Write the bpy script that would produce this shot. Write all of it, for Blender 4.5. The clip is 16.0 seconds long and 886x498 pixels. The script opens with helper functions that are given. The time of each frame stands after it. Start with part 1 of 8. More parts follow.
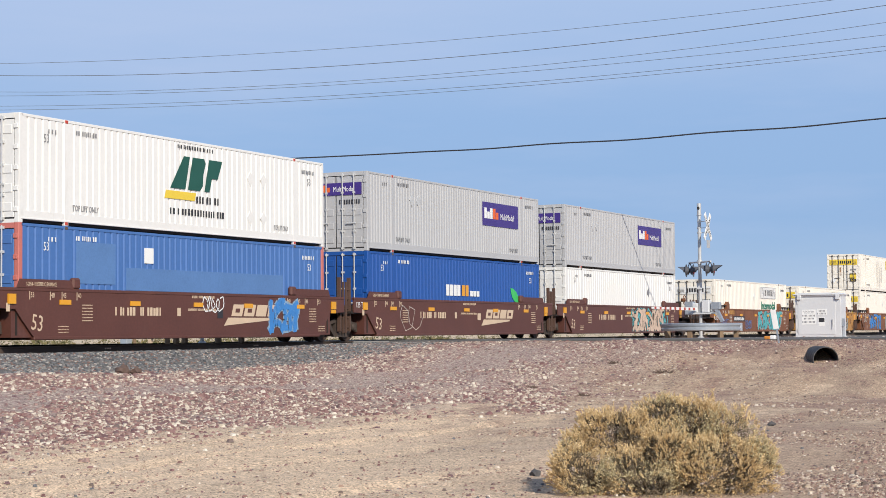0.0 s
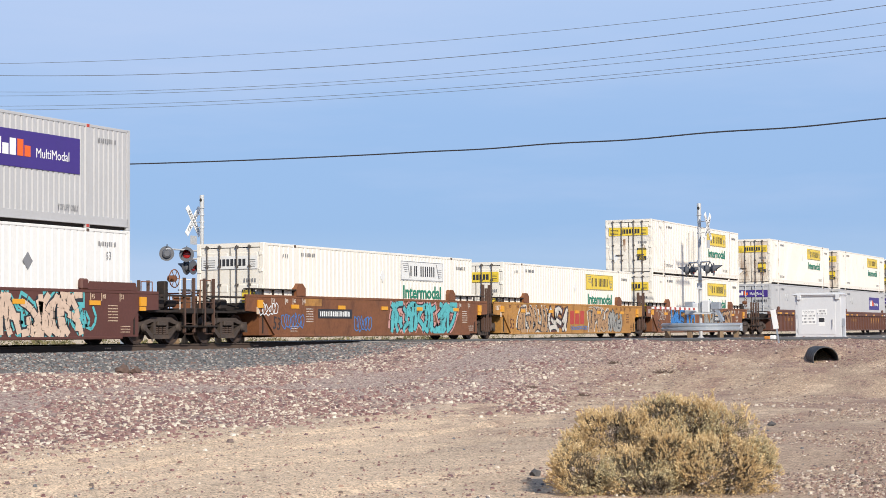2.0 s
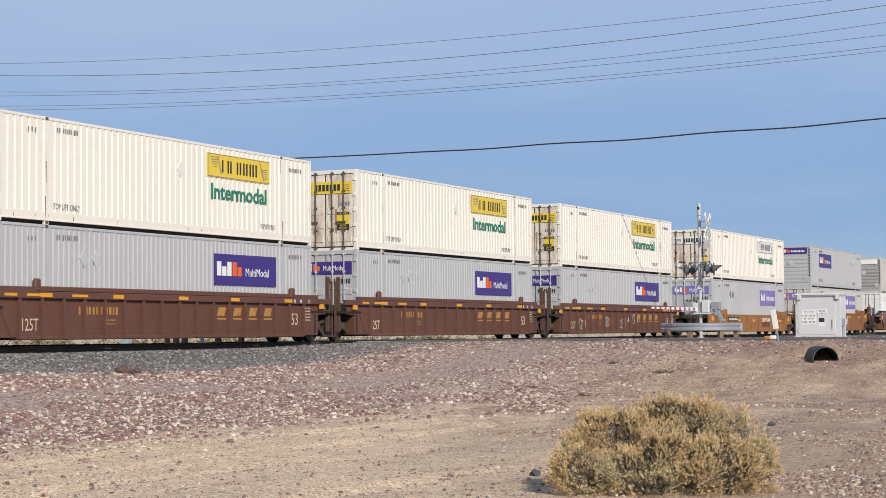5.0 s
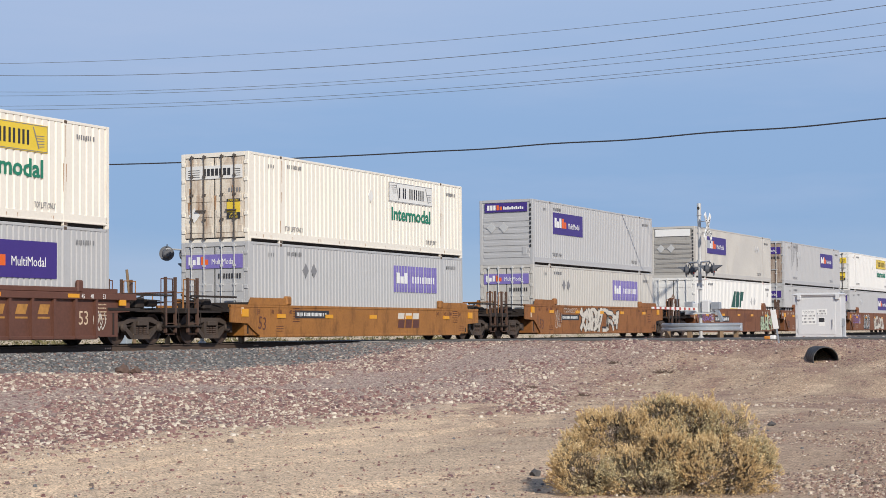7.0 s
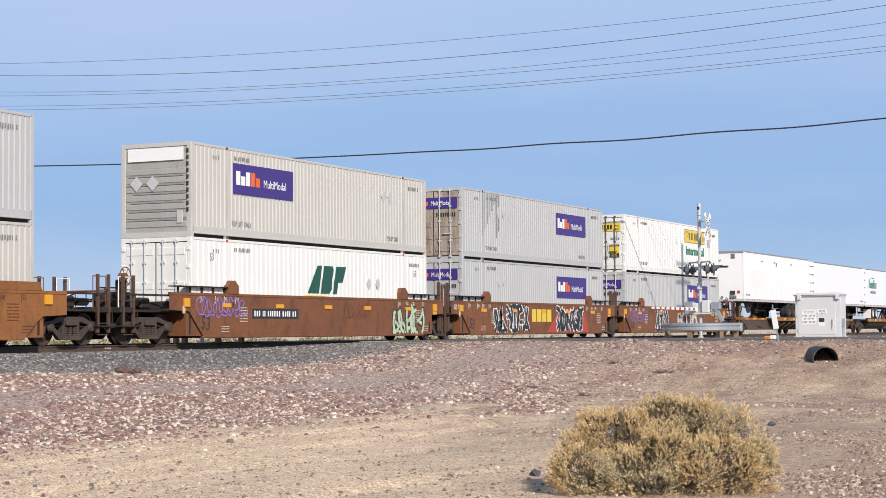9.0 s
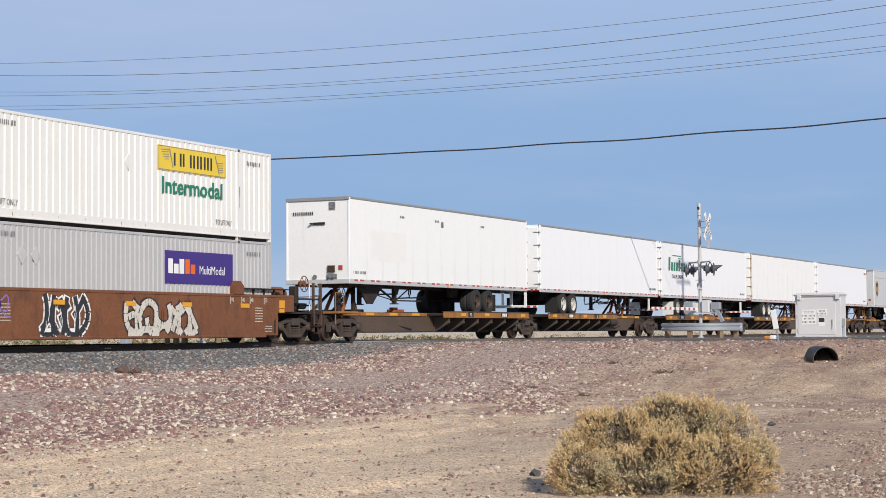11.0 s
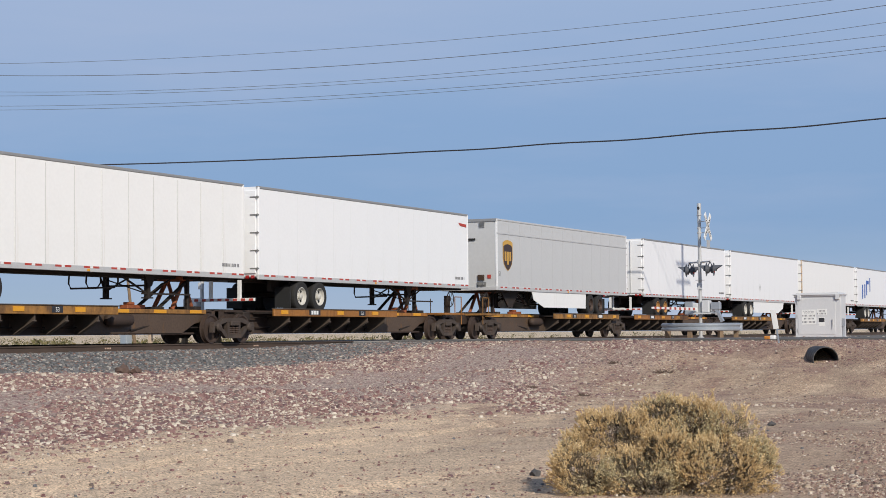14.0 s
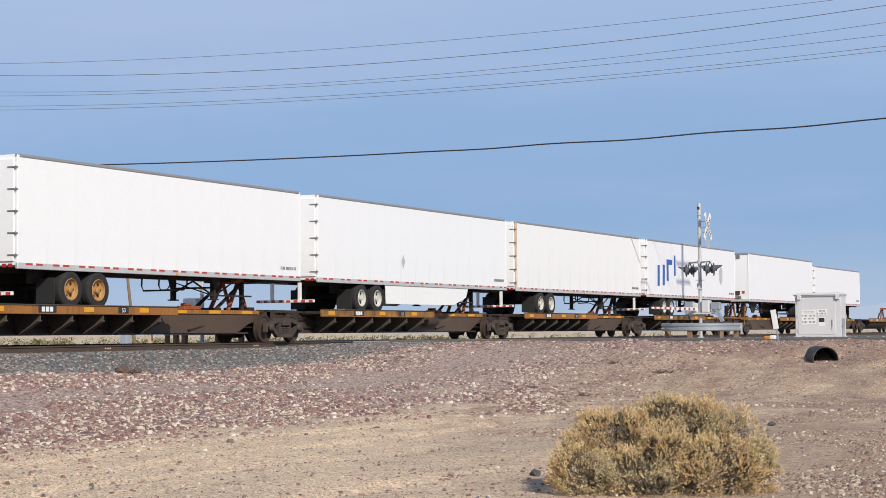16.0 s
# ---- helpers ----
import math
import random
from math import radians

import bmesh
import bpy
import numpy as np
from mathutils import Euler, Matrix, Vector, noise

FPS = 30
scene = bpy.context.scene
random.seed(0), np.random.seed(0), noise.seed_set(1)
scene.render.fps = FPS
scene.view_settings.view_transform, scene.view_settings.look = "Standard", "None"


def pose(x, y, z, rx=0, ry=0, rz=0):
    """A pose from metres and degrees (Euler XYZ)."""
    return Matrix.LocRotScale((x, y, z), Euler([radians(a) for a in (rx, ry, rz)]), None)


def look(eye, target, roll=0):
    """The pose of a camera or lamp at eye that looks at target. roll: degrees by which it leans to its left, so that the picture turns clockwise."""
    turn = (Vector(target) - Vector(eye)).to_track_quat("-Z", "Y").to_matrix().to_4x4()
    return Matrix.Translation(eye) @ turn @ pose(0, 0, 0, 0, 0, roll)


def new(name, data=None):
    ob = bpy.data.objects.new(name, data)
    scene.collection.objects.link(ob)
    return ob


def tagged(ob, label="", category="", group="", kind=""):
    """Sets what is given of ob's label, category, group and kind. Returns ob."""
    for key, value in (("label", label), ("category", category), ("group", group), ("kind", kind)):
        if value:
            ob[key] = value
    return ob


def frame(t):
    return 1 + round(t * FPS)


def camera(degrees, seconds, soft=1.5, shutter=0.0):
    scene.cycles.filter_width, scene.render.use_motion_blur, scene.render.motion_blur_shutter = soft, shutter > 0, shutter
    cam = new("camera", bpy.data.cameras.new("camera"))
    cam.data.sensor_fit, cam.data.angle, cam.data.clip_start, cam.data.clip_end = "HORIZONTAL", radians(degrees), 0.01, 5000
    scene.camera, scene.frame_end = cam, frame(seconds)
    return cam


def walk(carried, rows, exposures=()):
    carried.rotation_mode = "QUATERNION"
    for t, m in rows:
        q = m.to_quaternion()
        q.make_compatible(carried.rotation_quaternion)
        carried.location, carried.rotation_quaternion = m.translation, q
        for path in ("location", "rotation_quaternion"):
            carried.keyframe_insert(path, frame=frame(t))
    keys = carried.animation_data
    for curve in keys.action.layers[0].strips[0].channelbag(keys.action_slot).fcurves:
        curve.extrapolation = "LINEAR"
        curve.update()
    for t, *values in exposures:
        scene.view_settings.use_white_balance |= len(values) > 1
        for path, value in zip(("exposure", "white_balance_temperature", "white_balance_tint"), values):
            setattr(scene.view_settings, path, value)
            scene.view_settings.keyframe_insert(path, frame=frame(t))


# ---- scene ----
EYE = (0.0, -31.10, 0.30)
YAW, TILT = 64.37, 2.714
cam = camera(28.38, 16.0, soft=0.7)
AIM = (EYE[0] + 100 * math.sin(radians(YAW)), EYE[1] + 100 * math.cos(radians(YAW)),
       EYE[2] + 100 * math.tan(radians(TILT)))
walk(cam, [(0.0, look(EYE, AIM, -0.45)), (16.0, look(EYE, AIM, -0.45))],
     exposures=[(0.0, 0.03), (0.5, 0.15), (1.0, 0.19), (1.5, 0.17), (2.5, 0.12), (3.0, 0.0), (3.5, -0.08), (4.0, -0.13), (6.5, -0.13),
                (7.0, -0.12), (7.5, -0.04), (8.0, 0.05), (8.5, 0.12), (9.0, 0.10), (11.5, -0.12), (12.0, -0.13), (13.0, -0.20),
                (14.0, -0.27), (14.5, -0.24), (15.0, -0.10), (16.0, -0.10)])


def rolled(t):
    """Metres that the train has gone at t seconds."""
    return 24.882 * t + 0.08773 * t * t / 2 - 0.012214 * t ** 3 / 6


# ---- light ----
SUN_TURN, SUN_HIGH = 41.0, 31.0      # the light travels towards +y, turned to +x by SUN_TURN
world = bpy.data.worlds.new("desert_sky")
scene.world = world
world.use_nodes = True


def node(tree, kind, **inputs):
    n = tree.nodes.new(kind)
    for key, value in inputs.items():
        key = key.replace("_", " ")
        if key in n.inputs:
            n.inputs[key].default_value = value
    return n


def sky_light():
    t = world.node_tree
    bg = t.nodes["Background"]
    sky = t.nodes.new("ShaderNodeTexSky")
    sky.sky_type = "NISHITA"
    sky.sun_disc = False
    sky.sun_elevation = radians(SUN_HIGH)
    sky.sun_rotation = radians(180 + SUN_TURN)
    sky.altitude = 600
    sky.air_density, sky.dust_density, sky.ozone_density = 1.0, 0.6, 1.6
    co = t.nodes.new("ShaderNodeTexCoord")
    # haze and thin high cloud low over the plain
    sep = t.nodes.new("ShaderNodeSeparateXYZ")
    t.links.new(co.outputs["Generated"], sep.inputs[0])
    haze = t.nodes.new("ShaderNodeValToRGB")
    el = haze.color_ramp.elements
    for _ in range(3):
        el.new(0.5)
    k = 1 / 0.085 / 10
    for e, (pos, c) in zip(el, ((0.0, (0.43, 0.57, 0.755)), (0.06, (0.272, 0.444, 0.74)), (0.12, (0.30, 0.468, 0.765)), (0.19, (0.42, 0.555, 0.82)), (0.4, (0.36, 0.50, 0.80)))):
        e.position = pos
        e.color = (*[v * k for v in c], 1)
    t.links.new(sep.outputs["Z"], haze.inputs[0])
    lift = t.nodes.new("ShaderNodeVectorMath")
    lift.operation = "SCALE"
    lift.inputs["Scale"].default_value = 10.0
    t.links.new(haze.outputs[0], lift.inputs[0])
    how = t.nodes.new("ShaderNodeMapRange")
    how.inputs["From Min"].default_value, how.inputs["From Max"].default_value = 0.2, 0.6
    how.inputs["To Min"].default_value, how.inputs["To Max"].default_value = 0.9, 0.25
    t.links.new(sep.outputs["Z"], how.inputs["Value"])
    low = t.nodes.new("ShaderNodeMixRGB")
    t.links.new(how.outputs[0], low.inputs[0])
    t.links.new(sky.outputs[0], low.inputs[1])
    t.links.new(lift.outputs[0], low.inputs[2])
    mp = t.nodes.new("ShaderNodeMapping")
    mp.inputs["Scale"].default_value = (1.6, 2.2, 13.0)
    mp.inputs["Rotation"].default_value = (0.05, 0.09, 0.4)
    nz = node(t, "ShaderNodeTexNoise", Scale=1.5, Detail=6.0, Roughness=0.55)
    ramp = t.nodes.new("ShaderNodeValToRGB")
    ramp.color_ramp.elements[0].position = 0.42
    ramp.color_ramp.elements[1].position = 0.80
    ramp.color_ramp.elements[0].color = (0, 0, 0, 1)
    ramp.color_ramp.elements[1].color = (0.55, 0.55, 0.55, 1)
    mix = t.nodes.new("ShaderNodeMixRGB")
    mix.inputs[2].default_value = (5.9, 7.0, 9.6, 1)
    t.links.new(co.outputs["Generated"], mp.inputs["Vector"])
    t.links.new(mp.outputs[0], nz.inputs["Vector"])
    t.links.new(nz.outputs["Fac"], ramp.inputs[0])
    t.links.new(ramp.outputs[0], mix.inputs[0])
    t.links.new(low.outputs[0], mix.inputs[1])
    t.links.new(mix.outputs[0], bg.inputs["Color"])
    bg.inputs["Strength"].default_value = 0.085


sky_light()
sun = new("sun", bpy.data.lights.new("sun", "SUN"))
sun.data.energy, sun.data.angle, sun.data.color = 4.35, radians(0.55), (1.0, 0.93, 0.82)
sun.matrix_world = look((0, 0, 50), (math.sin(radians(SUN_TURN)), math.cos(radians(SUN_TURN)),
                                     50 - math.tan(radians(SUN_HIGH))))

# ---- materials ----
MATS = {}


def surface(name, color, rough=0.6, metal=0.0, var=0.12, size=1.5, grime=None, grime_amount=0.0, streak=0.0,
            bump=0.0, bump_size=40.0, islands=None, objects=0.0):
    """A node material: base colour with patches and fine grain, grime or rust in runs, fine relief."""
    if name in MATS:
        return MATS[name]
    m = bpy.data.materials.new(name)
    MATS[name] = m
    m.use_nodes = True
    t = m.node_tree
    b = t.nodes["Principled BSDF"]
    b.inputs["Roughness"].default_value = rough
    b.inputs["Metallic"].default_value = metal
    co = t.nodes.new("ShaderNodeTexCoord")
    base = t.nodes.new("ShaderNodeRGB")
    base.outputs[0].default_value = (*color, 1)
    out = base.outputs[0]
    if islands:
        geo = t.nodes.new("ShaderNodeNewGeometry")
        ramp = t.nodes.new("ShaderNodeValToRGB")
        ramp.color_ramp.interpolation = "CONSTANT" if len(islands) > 3 else "LINEAR"
        el = ramp.color_ramp.elements
        while len(el) < len(islands):
            el.new(0.5)
        for i, c in enumerate(islands):
            el[i].position = i / len(islands)
            el[i].color = (*c, 1)
        t.links.new(geo.outputs["Random Per Island"], ramp.inputs[0])
        out = ramp.outputs[0]
    n1 = node(t, "ShaderNodeTexNoise", Scale=size, Detail=5.0, Roughness=0.6)
    n2 = node(t, "ShaderNodeTexNoise", Scale=size * 17, Detail=3.0)
    t.links.new(co.outputs["Object"], n1.inputs["Vector"])
    t.links.new(co.outputs["Object"], n2.inputs["Vector"])
    add = t.nodes.new("ShaderNodeMath")
    add.operation = "ADD"
    t.links.new(n1.outputs["Fac"], add.inputs[0])
    t.links.new(n2.outputs["Fac"], add.inputs[1])
    mr = t.nodes.new("ShaderNodeMapRange")
    mr.inputs["From Min"].default_value, mr.inputs["From Max"].default_value = 0.6, 1.4
    mr.inputs["To Min"].default_value, mr.inputs["To Max"].default_value = 1 - var, 1 + var
    t.links.new(add.outputs[0], mr.inputs["Value"])
    mul = t.nodes.new("ShaderNodeMixRGB")
    mul.blend_type = "MULTIPLY"
    mul.inputs[0].default_value = 1.0
    t.links.new(out, mul.inputs[1])
    t.links.new(mr.outputs[0], mul.inputs[2])
    out = mul.outputs[0]
    if grime:
        mp = t.nodes.new("ShaderNodeMapping")
        mp.inputs["Scale"].default_value = (1.0, 1.0, 1.0 - streak)
        t.links.new(co.outputs["Object"], mp.inputs["Vector"])
        n3 = node(t, "ShaderNodeTexNoise", Scale=2.6, Detail=8.0, Roughness=0.68)
        t.links.new(mp.outputs[0], n3.inputs["Vector"])
        gr = t.nodes.new("ShaderNodeMapRange")
        gr.inputs["From Min"].default_value, gr.inputs["From Max"].default_value = 0.74 - grime_amount, 0.92 - grime_amount * 0.6
        t.links.new(n3.outputs["Fac"], gr.inputs["Value"])
        gm = t.nodes.new("ShaderNodeMixRGB")
        gm.inputs[2].default_value = (*grime, 1)
        t.links.new(gr.outputs[0], gm.inputs[0])
        t.links.new(out, gm.inputs[1])
        out = gm.outputs[0]
        rr = t.nodes.new("ShaderNodeMapRange")
        rr.inputs["To Min"].default_value, rr.inputs["To Max"].default_value = rough, min(1.0, rough + 0.3)
        t.links.new(gr.outputs[0], rr.inputs["Value"])
        t.links.new(rr.outputs[0], b.inputs["Roughness"])
    if bump:
        n4 = node(t, "ShaderNodeTexNoise", Scale=bump_size, Detail=4.0)
        t.links.new(co.outputs["Object"], n4.inputs["Vector"])
        bp = t.nodes.new("ShaderNodeBump")
        bp.inputs["Strength"].default_value = bump
        bp.inputs["Distance"].default_value = 0.02
        t.links.new(n4.outputs["Fac"], bp.inputs["Height"])
        t.links.new(bp.outputs[0], b.inputs["Normal"])
    t.links.new(out, b.inputs["Base Color"])
    return m


DUST = (0.36, 0.29, 0.22)
BOX_WHITE = surface("white_container_paint", (0.75, 0.74, 0.71), 0.5, var=0.05, size=0.7, grime=(0.55, 0.5, 0.42), grime_amount=0.10, streak=0.85)
BOX_CREAM = surface("cream_container_paint", (0.80, 0.75, 0.66), 0.5, var=0.06, size=0.6, grime=(0.56, 0.46, 0.34), grime_amount=0.12, streak=0.85)
BOX_GREY = surface("grey_container_paint", (0.45, 0.45, 0.455), 0.5, var=0.06, size=0.7, grime=(0.36, 0.33, 0.30), grime_amount=0.10, streak=0.85)
BOX_WARM = surface("warm_grey_container_paint", (0.51, 0.49, 0.455), 0.5, var=0.07, size=0.7, grime=(0.34, 0.28, 0.22), grime_amount=0.14, streak=0.85)
BOX_BLUE = surface("faded_blue_container_paint", (0.060, 0.155, 0.40), 0.5, var=0.10, size=0.6, grime=(0.12, 0.2, 0.4), grime_amount=0.14, streak=0.8)
BOX_DEEP = surface("deep_blue_container_paint", (0.010, 0.078, 0.32), 0.42, var=0.08, size=0.7, grime=(0.03, 0.08, 0.28), grime_amount=0.1, streak=0.8)
DOOR_CREAM = surface("stained_cream_door_paint", (0.76, 0.69, 0.58), 0.55, var=0.10, size=0.9, grime=(0.27, 0.14, 0.065), grime_amount=0.30, streak=0.75)
DOOR_RUST = surface("rust_stained_grey_door_paint", (0.42, 0.36, 0.30), 0.6, var=0.14, size=0.9, grime=(0.15, 0.07, 0.035), grime_amount=0.34, streak=0.8)
GRIMY_END = surface("grimy_grey_end_paint", (0.36, 0.345, 0.32), 0.6, var=0.16, size=0.9, grime=(0.15, 0.10, 0.07), grime_amount=0.16, streak=0.7)
RUST_RUN = surface("rust_run", (0.38, 0.22, 0.12), 0.8, var=0.3, size=4)
SOOT = surface("soot_smear_on_grey_paint", (0.27, 0.27, 0.275), 0.7, var=0.2, size=2)
TRAILER_WHITE = surface("white_trailer_panel", (0.87, 0.87, 0.87), 0.35, var=0.03, size=0.5, grime=(0.64, 0.62, 0.58), grime_amount=0.09, streak=0.93)
TRAILER_CREAM = surface("old_white_trailer_panel", (0.87, 0.865, 0.845), 0.4, var=0.04, size=0.5, grime=(0.63, 0.58, 0.50), grime_amount=0.12, streak=0.93)
TRAILER_GREY = surface("silver_trailer_panel", (0.60, 0.60, 0.59), 0.4, 0.1, var=0.05, size=0.5, grime=(0.4, 0.38, 0.35), grime_amount=0.08, streak=0.9)
ALUM = surface("dull_aluminium_rail", (0.57, 0.57, 0.56), 0.5, 0.2, var=0.12, size=3)
ROOF_RAIL = surface("grey_roof_rail", (0.33, 0.33, 0.33), 0.5, 0.3, var=0.1)
POST = surface("dirty_brown_post_paint", (0.10, 0.055, 0.038), 0.7, var=0.25, size=2)
BROWN = surface("brown_car_paint", (0.108, 0.039, 0.028), 0.55, var=0.17, size=0.8, grime=(0.16, 0.08, 0.06), grime_amount=0.12, streak=0.6, bump=0.05)
MAROON = surface("dark_maroon_car_paint", (0.125, 0.052, 0.034), 0.6, var=0.2, size=0.8, grime=(0.13, 0.07, 0.05), grime_amount=0.14, streak=0.6, bump=0.05)
RUSTY = surface("rusted_yellow_brown_car_paint", (0.19, 0.072, 0.028), 0.6, var=0.28, size=0.9, grime=(0.085, 0.040, 0.03), grime_amount=0.22, streak=0.5, bump=0.06)
ORANGE = surface("weathered_orange_car_paint", (0.33, 0.138, 0.030), 0.55, var=0.26, size=0.8, grime=(0.12, 0.055, 0.025), grime_amount=0.24, streak=0.6, bump=0.05)
OCHRE = surface("faded_ochre_car_paint", (0.43, 0.21, 0.052), 0.6, var=0.24, size=0.8, grime=(0.15, 0.07, 0.03), grime_amount=0.23, streak=0.5, bump=0.05)
UNDER = surface("dark_running_gear_steel", (0.030, 0.022, 0.018), 0.75, 0.2, var=0.3, size=3, grime=(0.085, 0.05, 0.032), grime_amount=0.2, bump=0.1)
CASTING = surface("worn_brown_casting", (0.11, 0.075, 0.055), 0.7, var=0.25, size=4)
BOGIE = surface("dusty_cast_steel_bogie", (0.068, 0.05, 0.04), 0.75, 0.1, var=0.3, size=3, grime=(0.12, 0.075, 0.05), grime_amount=0.2, bump=0.1)
SILL = surface("dusty_brown_spine_steel", (0.052, 0.034, 0.026), 0.7, 0.1, var=0.25, size=1.2, grime=(0.15, 0.085, 0.05), grime_amount=0.2, bump=0.06)
BRACKET = surface("dusty_grey_brown_bracket", (0.088, 0.066, 0.05), 0.75, var=0.25, size=1.6, grime=(0.17, 0.085, 0.045), grime_amount=0.14, bump=0.06)
SILL_OCHRE = surface("rust_streaked_dark_sill", (0.088, 0.058, 0.04), 0.65, var=0.3, size=0.9, grime=(0.24, 0.115, 0.03), grime_amount=0.16, streak=0.6, bump=0.05)
SPINE_EDGE = surface("grimy_ochre_platform_paint", (0.36, 0.175, 0.042), 0.6, var=0.28, size=0.7, grime=(0.09, 0.05, 0.028), grime_amount=0.34, streak=0.35, bump=0.05)
RUST_POST = surface("rust_streaked_post", (0.50, 0.33, 0.19), 0.7, var=0.3, size=3, grime=(0.72, 0.68, 0.6), grime_amount=0.25, streak=0.7)
HINGE = surface("grey_steel_hinge", (0.23, 0.23, 0.225), 0.5, 0.3, var=0.2, size=4)
SEAM = surface("grey_panel_seam", (0.58, 0.58, 0.56), 0.6, var=0.1)
HITCH = surface("rusty_red_hitch_paint", (0.30, 0.085, 0.03), 0.65, var=0.25, size=2, grime=(0.10, 0.05, 0.03), grime_amount=0.2)
WHEEL = surface("worn_wheel_steel", (0.09, 0.062, 0.05), 0.6, 0.5, var=0.2, size=3)
STEEL = surface("galvanised_bar", (0.60, 0.60, 0.59), 0.45, 0.25, var=0.1, size=3)
DARKBAR = surface("dark_lock_bar", (0.10, 0.085, 0.075), 0.6, 0.2, var=0.2, size=3)
SEAL = surface("black_rubber_seal", (0.018, 0.018, 0.018), 0.8, var=0.1)
TYRE = surface("tyre_rubber", (0.022, 0.021, 0.020), 0.8, var=0.25, size=4, bump=0.1)
RIM_W = surface("white_wheel_rim", (0.55, 0.53, 0.48), 0.5, var=0.15, size=5)
RIM_Y = surface("rust_yellow_wheel_rim", (0.42, 0.22, 0.07), 0.6, var=0.25, size=5)
PURPLE = surface("purple_logo_panel", (0.052, 0.028, 0.20), 0.45, var=0.08)
FADED = surface("faded_violet_logo_panel", (0.20, 0.16, 0.45), 0.5, var=0.25, size=3)
YELLOW = surface("yellow_sign_vinyl", (0.76, 0.55, 0.05), 0.45, var=0.06)
AMBER = surface("amber_reflector", (0.72, 0.33, 0.02), 0.4, var=0.06)
GREEN = surface("green_lettering", (0.02, 0.20, 0.12), 0.5, var=0.1)
DKGREEN = surface("dark_green_lettering", (0.012, 0.085, 0.06), 0.5, var=0.1)
ORANGE_INK = surface("orange_lettering", (0.75, 0.13, 0.02), 0.5, var=0.05)
WHITE_INK = surface("white_lettering", (0.80, 0.80, 0.78), 0.5, var=0.06)
CREAM_INK = surface("cream_lettering", (0.62, 0.47, 0.33), 0.6, var=0.08)
BLACK_INK = surface("black_lettering", (0.03, 0.03, 0.035), 0.6, var=0.1)
GREY_INK = surface("grey_lettering", (0.22, 0.22, 0.23), 0.6, var=0.1)
RED = surface("red_casting_paint", (0.45, 0.055, 0.035), 0.5, var=0.12)
SALMON = surface("salmon_corner_post_paint", (0.52, 0.16, 0.13), 0.5, var=0.1)
BLUE_INK = surface("blue_lettering", (0.04, 0.12, 0.42), 0.5, var=0.1)
TEAL = surface("teal_spray_paint", (0.10, 0.42, 0.44), 0.6, var=0.2, size=4)
SKYBLUE = surface("blue_spray_paint", (0.05, 0.22, 0.55), 0.6, var=0.2, size=4)
PINK = surface("pink_spray_paint", (0.55, 0.28, 0.25), 0.6, var=0.2, size=4)
PALE = surface("pale_spray_paint", (0.62, 0.57, 0.50), 0.6, var=0.15, size=4)
LIME = surface("pale_green_spray_paint", (0.46, 0.55, 0.38), 0.6, var=0.15, size=4)
THIN_WIRE = surface("weathered_aluminium_conductor", (0.12, 0.13, 0.15), 0.6, var=0.1)
WIRE = surface("dark_cable", (0.03, 0.03, 0.034), 0.6, var=0.1)
MAST = surface("aluminium_mast", (0.55, 0.55, 0.54), 0.45, 0.3, var=0.1, size=2)
GALV = surface("galvanised_guard_rail", (0.46, 0.49, 0.52), 0.38, 0.6, var=0.12, size=2)
CASE = surface("silver_case_paint", (0.66, 0.665, 0.67), 0.42, 0.1, var=0.06, size=1.2, grime=DUST, grime_amount=0.06, streak=0.7)
WOOD = surface("weathered_post_wood", (0.22, 0.15, 0.09), 0.85, var=0.25, size=4, bump=0.2)
CONCRETE = surface("crossing_concrete", (0.30, 0.29, 0.27), 0.85, var=0.15, size=1.5, bump=0.15)
ASPHALT = surface("grey_road_asphalt", (0.11, 0.105, 0.10), 0.9, var=0.18, size=0.6, bump=0.3)
PAINT_MARK = surface("faded_salmon_paint", (0.55, 0.38, 0.28), 0.8, var=0.2, size=8)
RAIL = surface("rail_steel", (0.075, 0.05, 0.037), 0.75, 0.0, var=0.2, size=2, grime=(0.11, 0.075, 0.055), grime_amount=0.2)
RAILHEAD = surface("worn_rail_head", (0.20, 0.15, 0.12), 0.6, 0.2, var=0.15, size=2)
PIPE = surface("dark_corrugated_pipe", (0.05, 0.05, 0.052), 0.6, 0.3, var=0.25, size=4, grime=DUST, grime_amount=0.15)
HOOD = surface("grey_black_hood_paint", (0.10, 0.105, 0.12), 0.5, var=0.15, size=4)
LENS_R = surface("red_signal_lens", (0.35, 0.02, 0.02), 0.2, var=0.05)


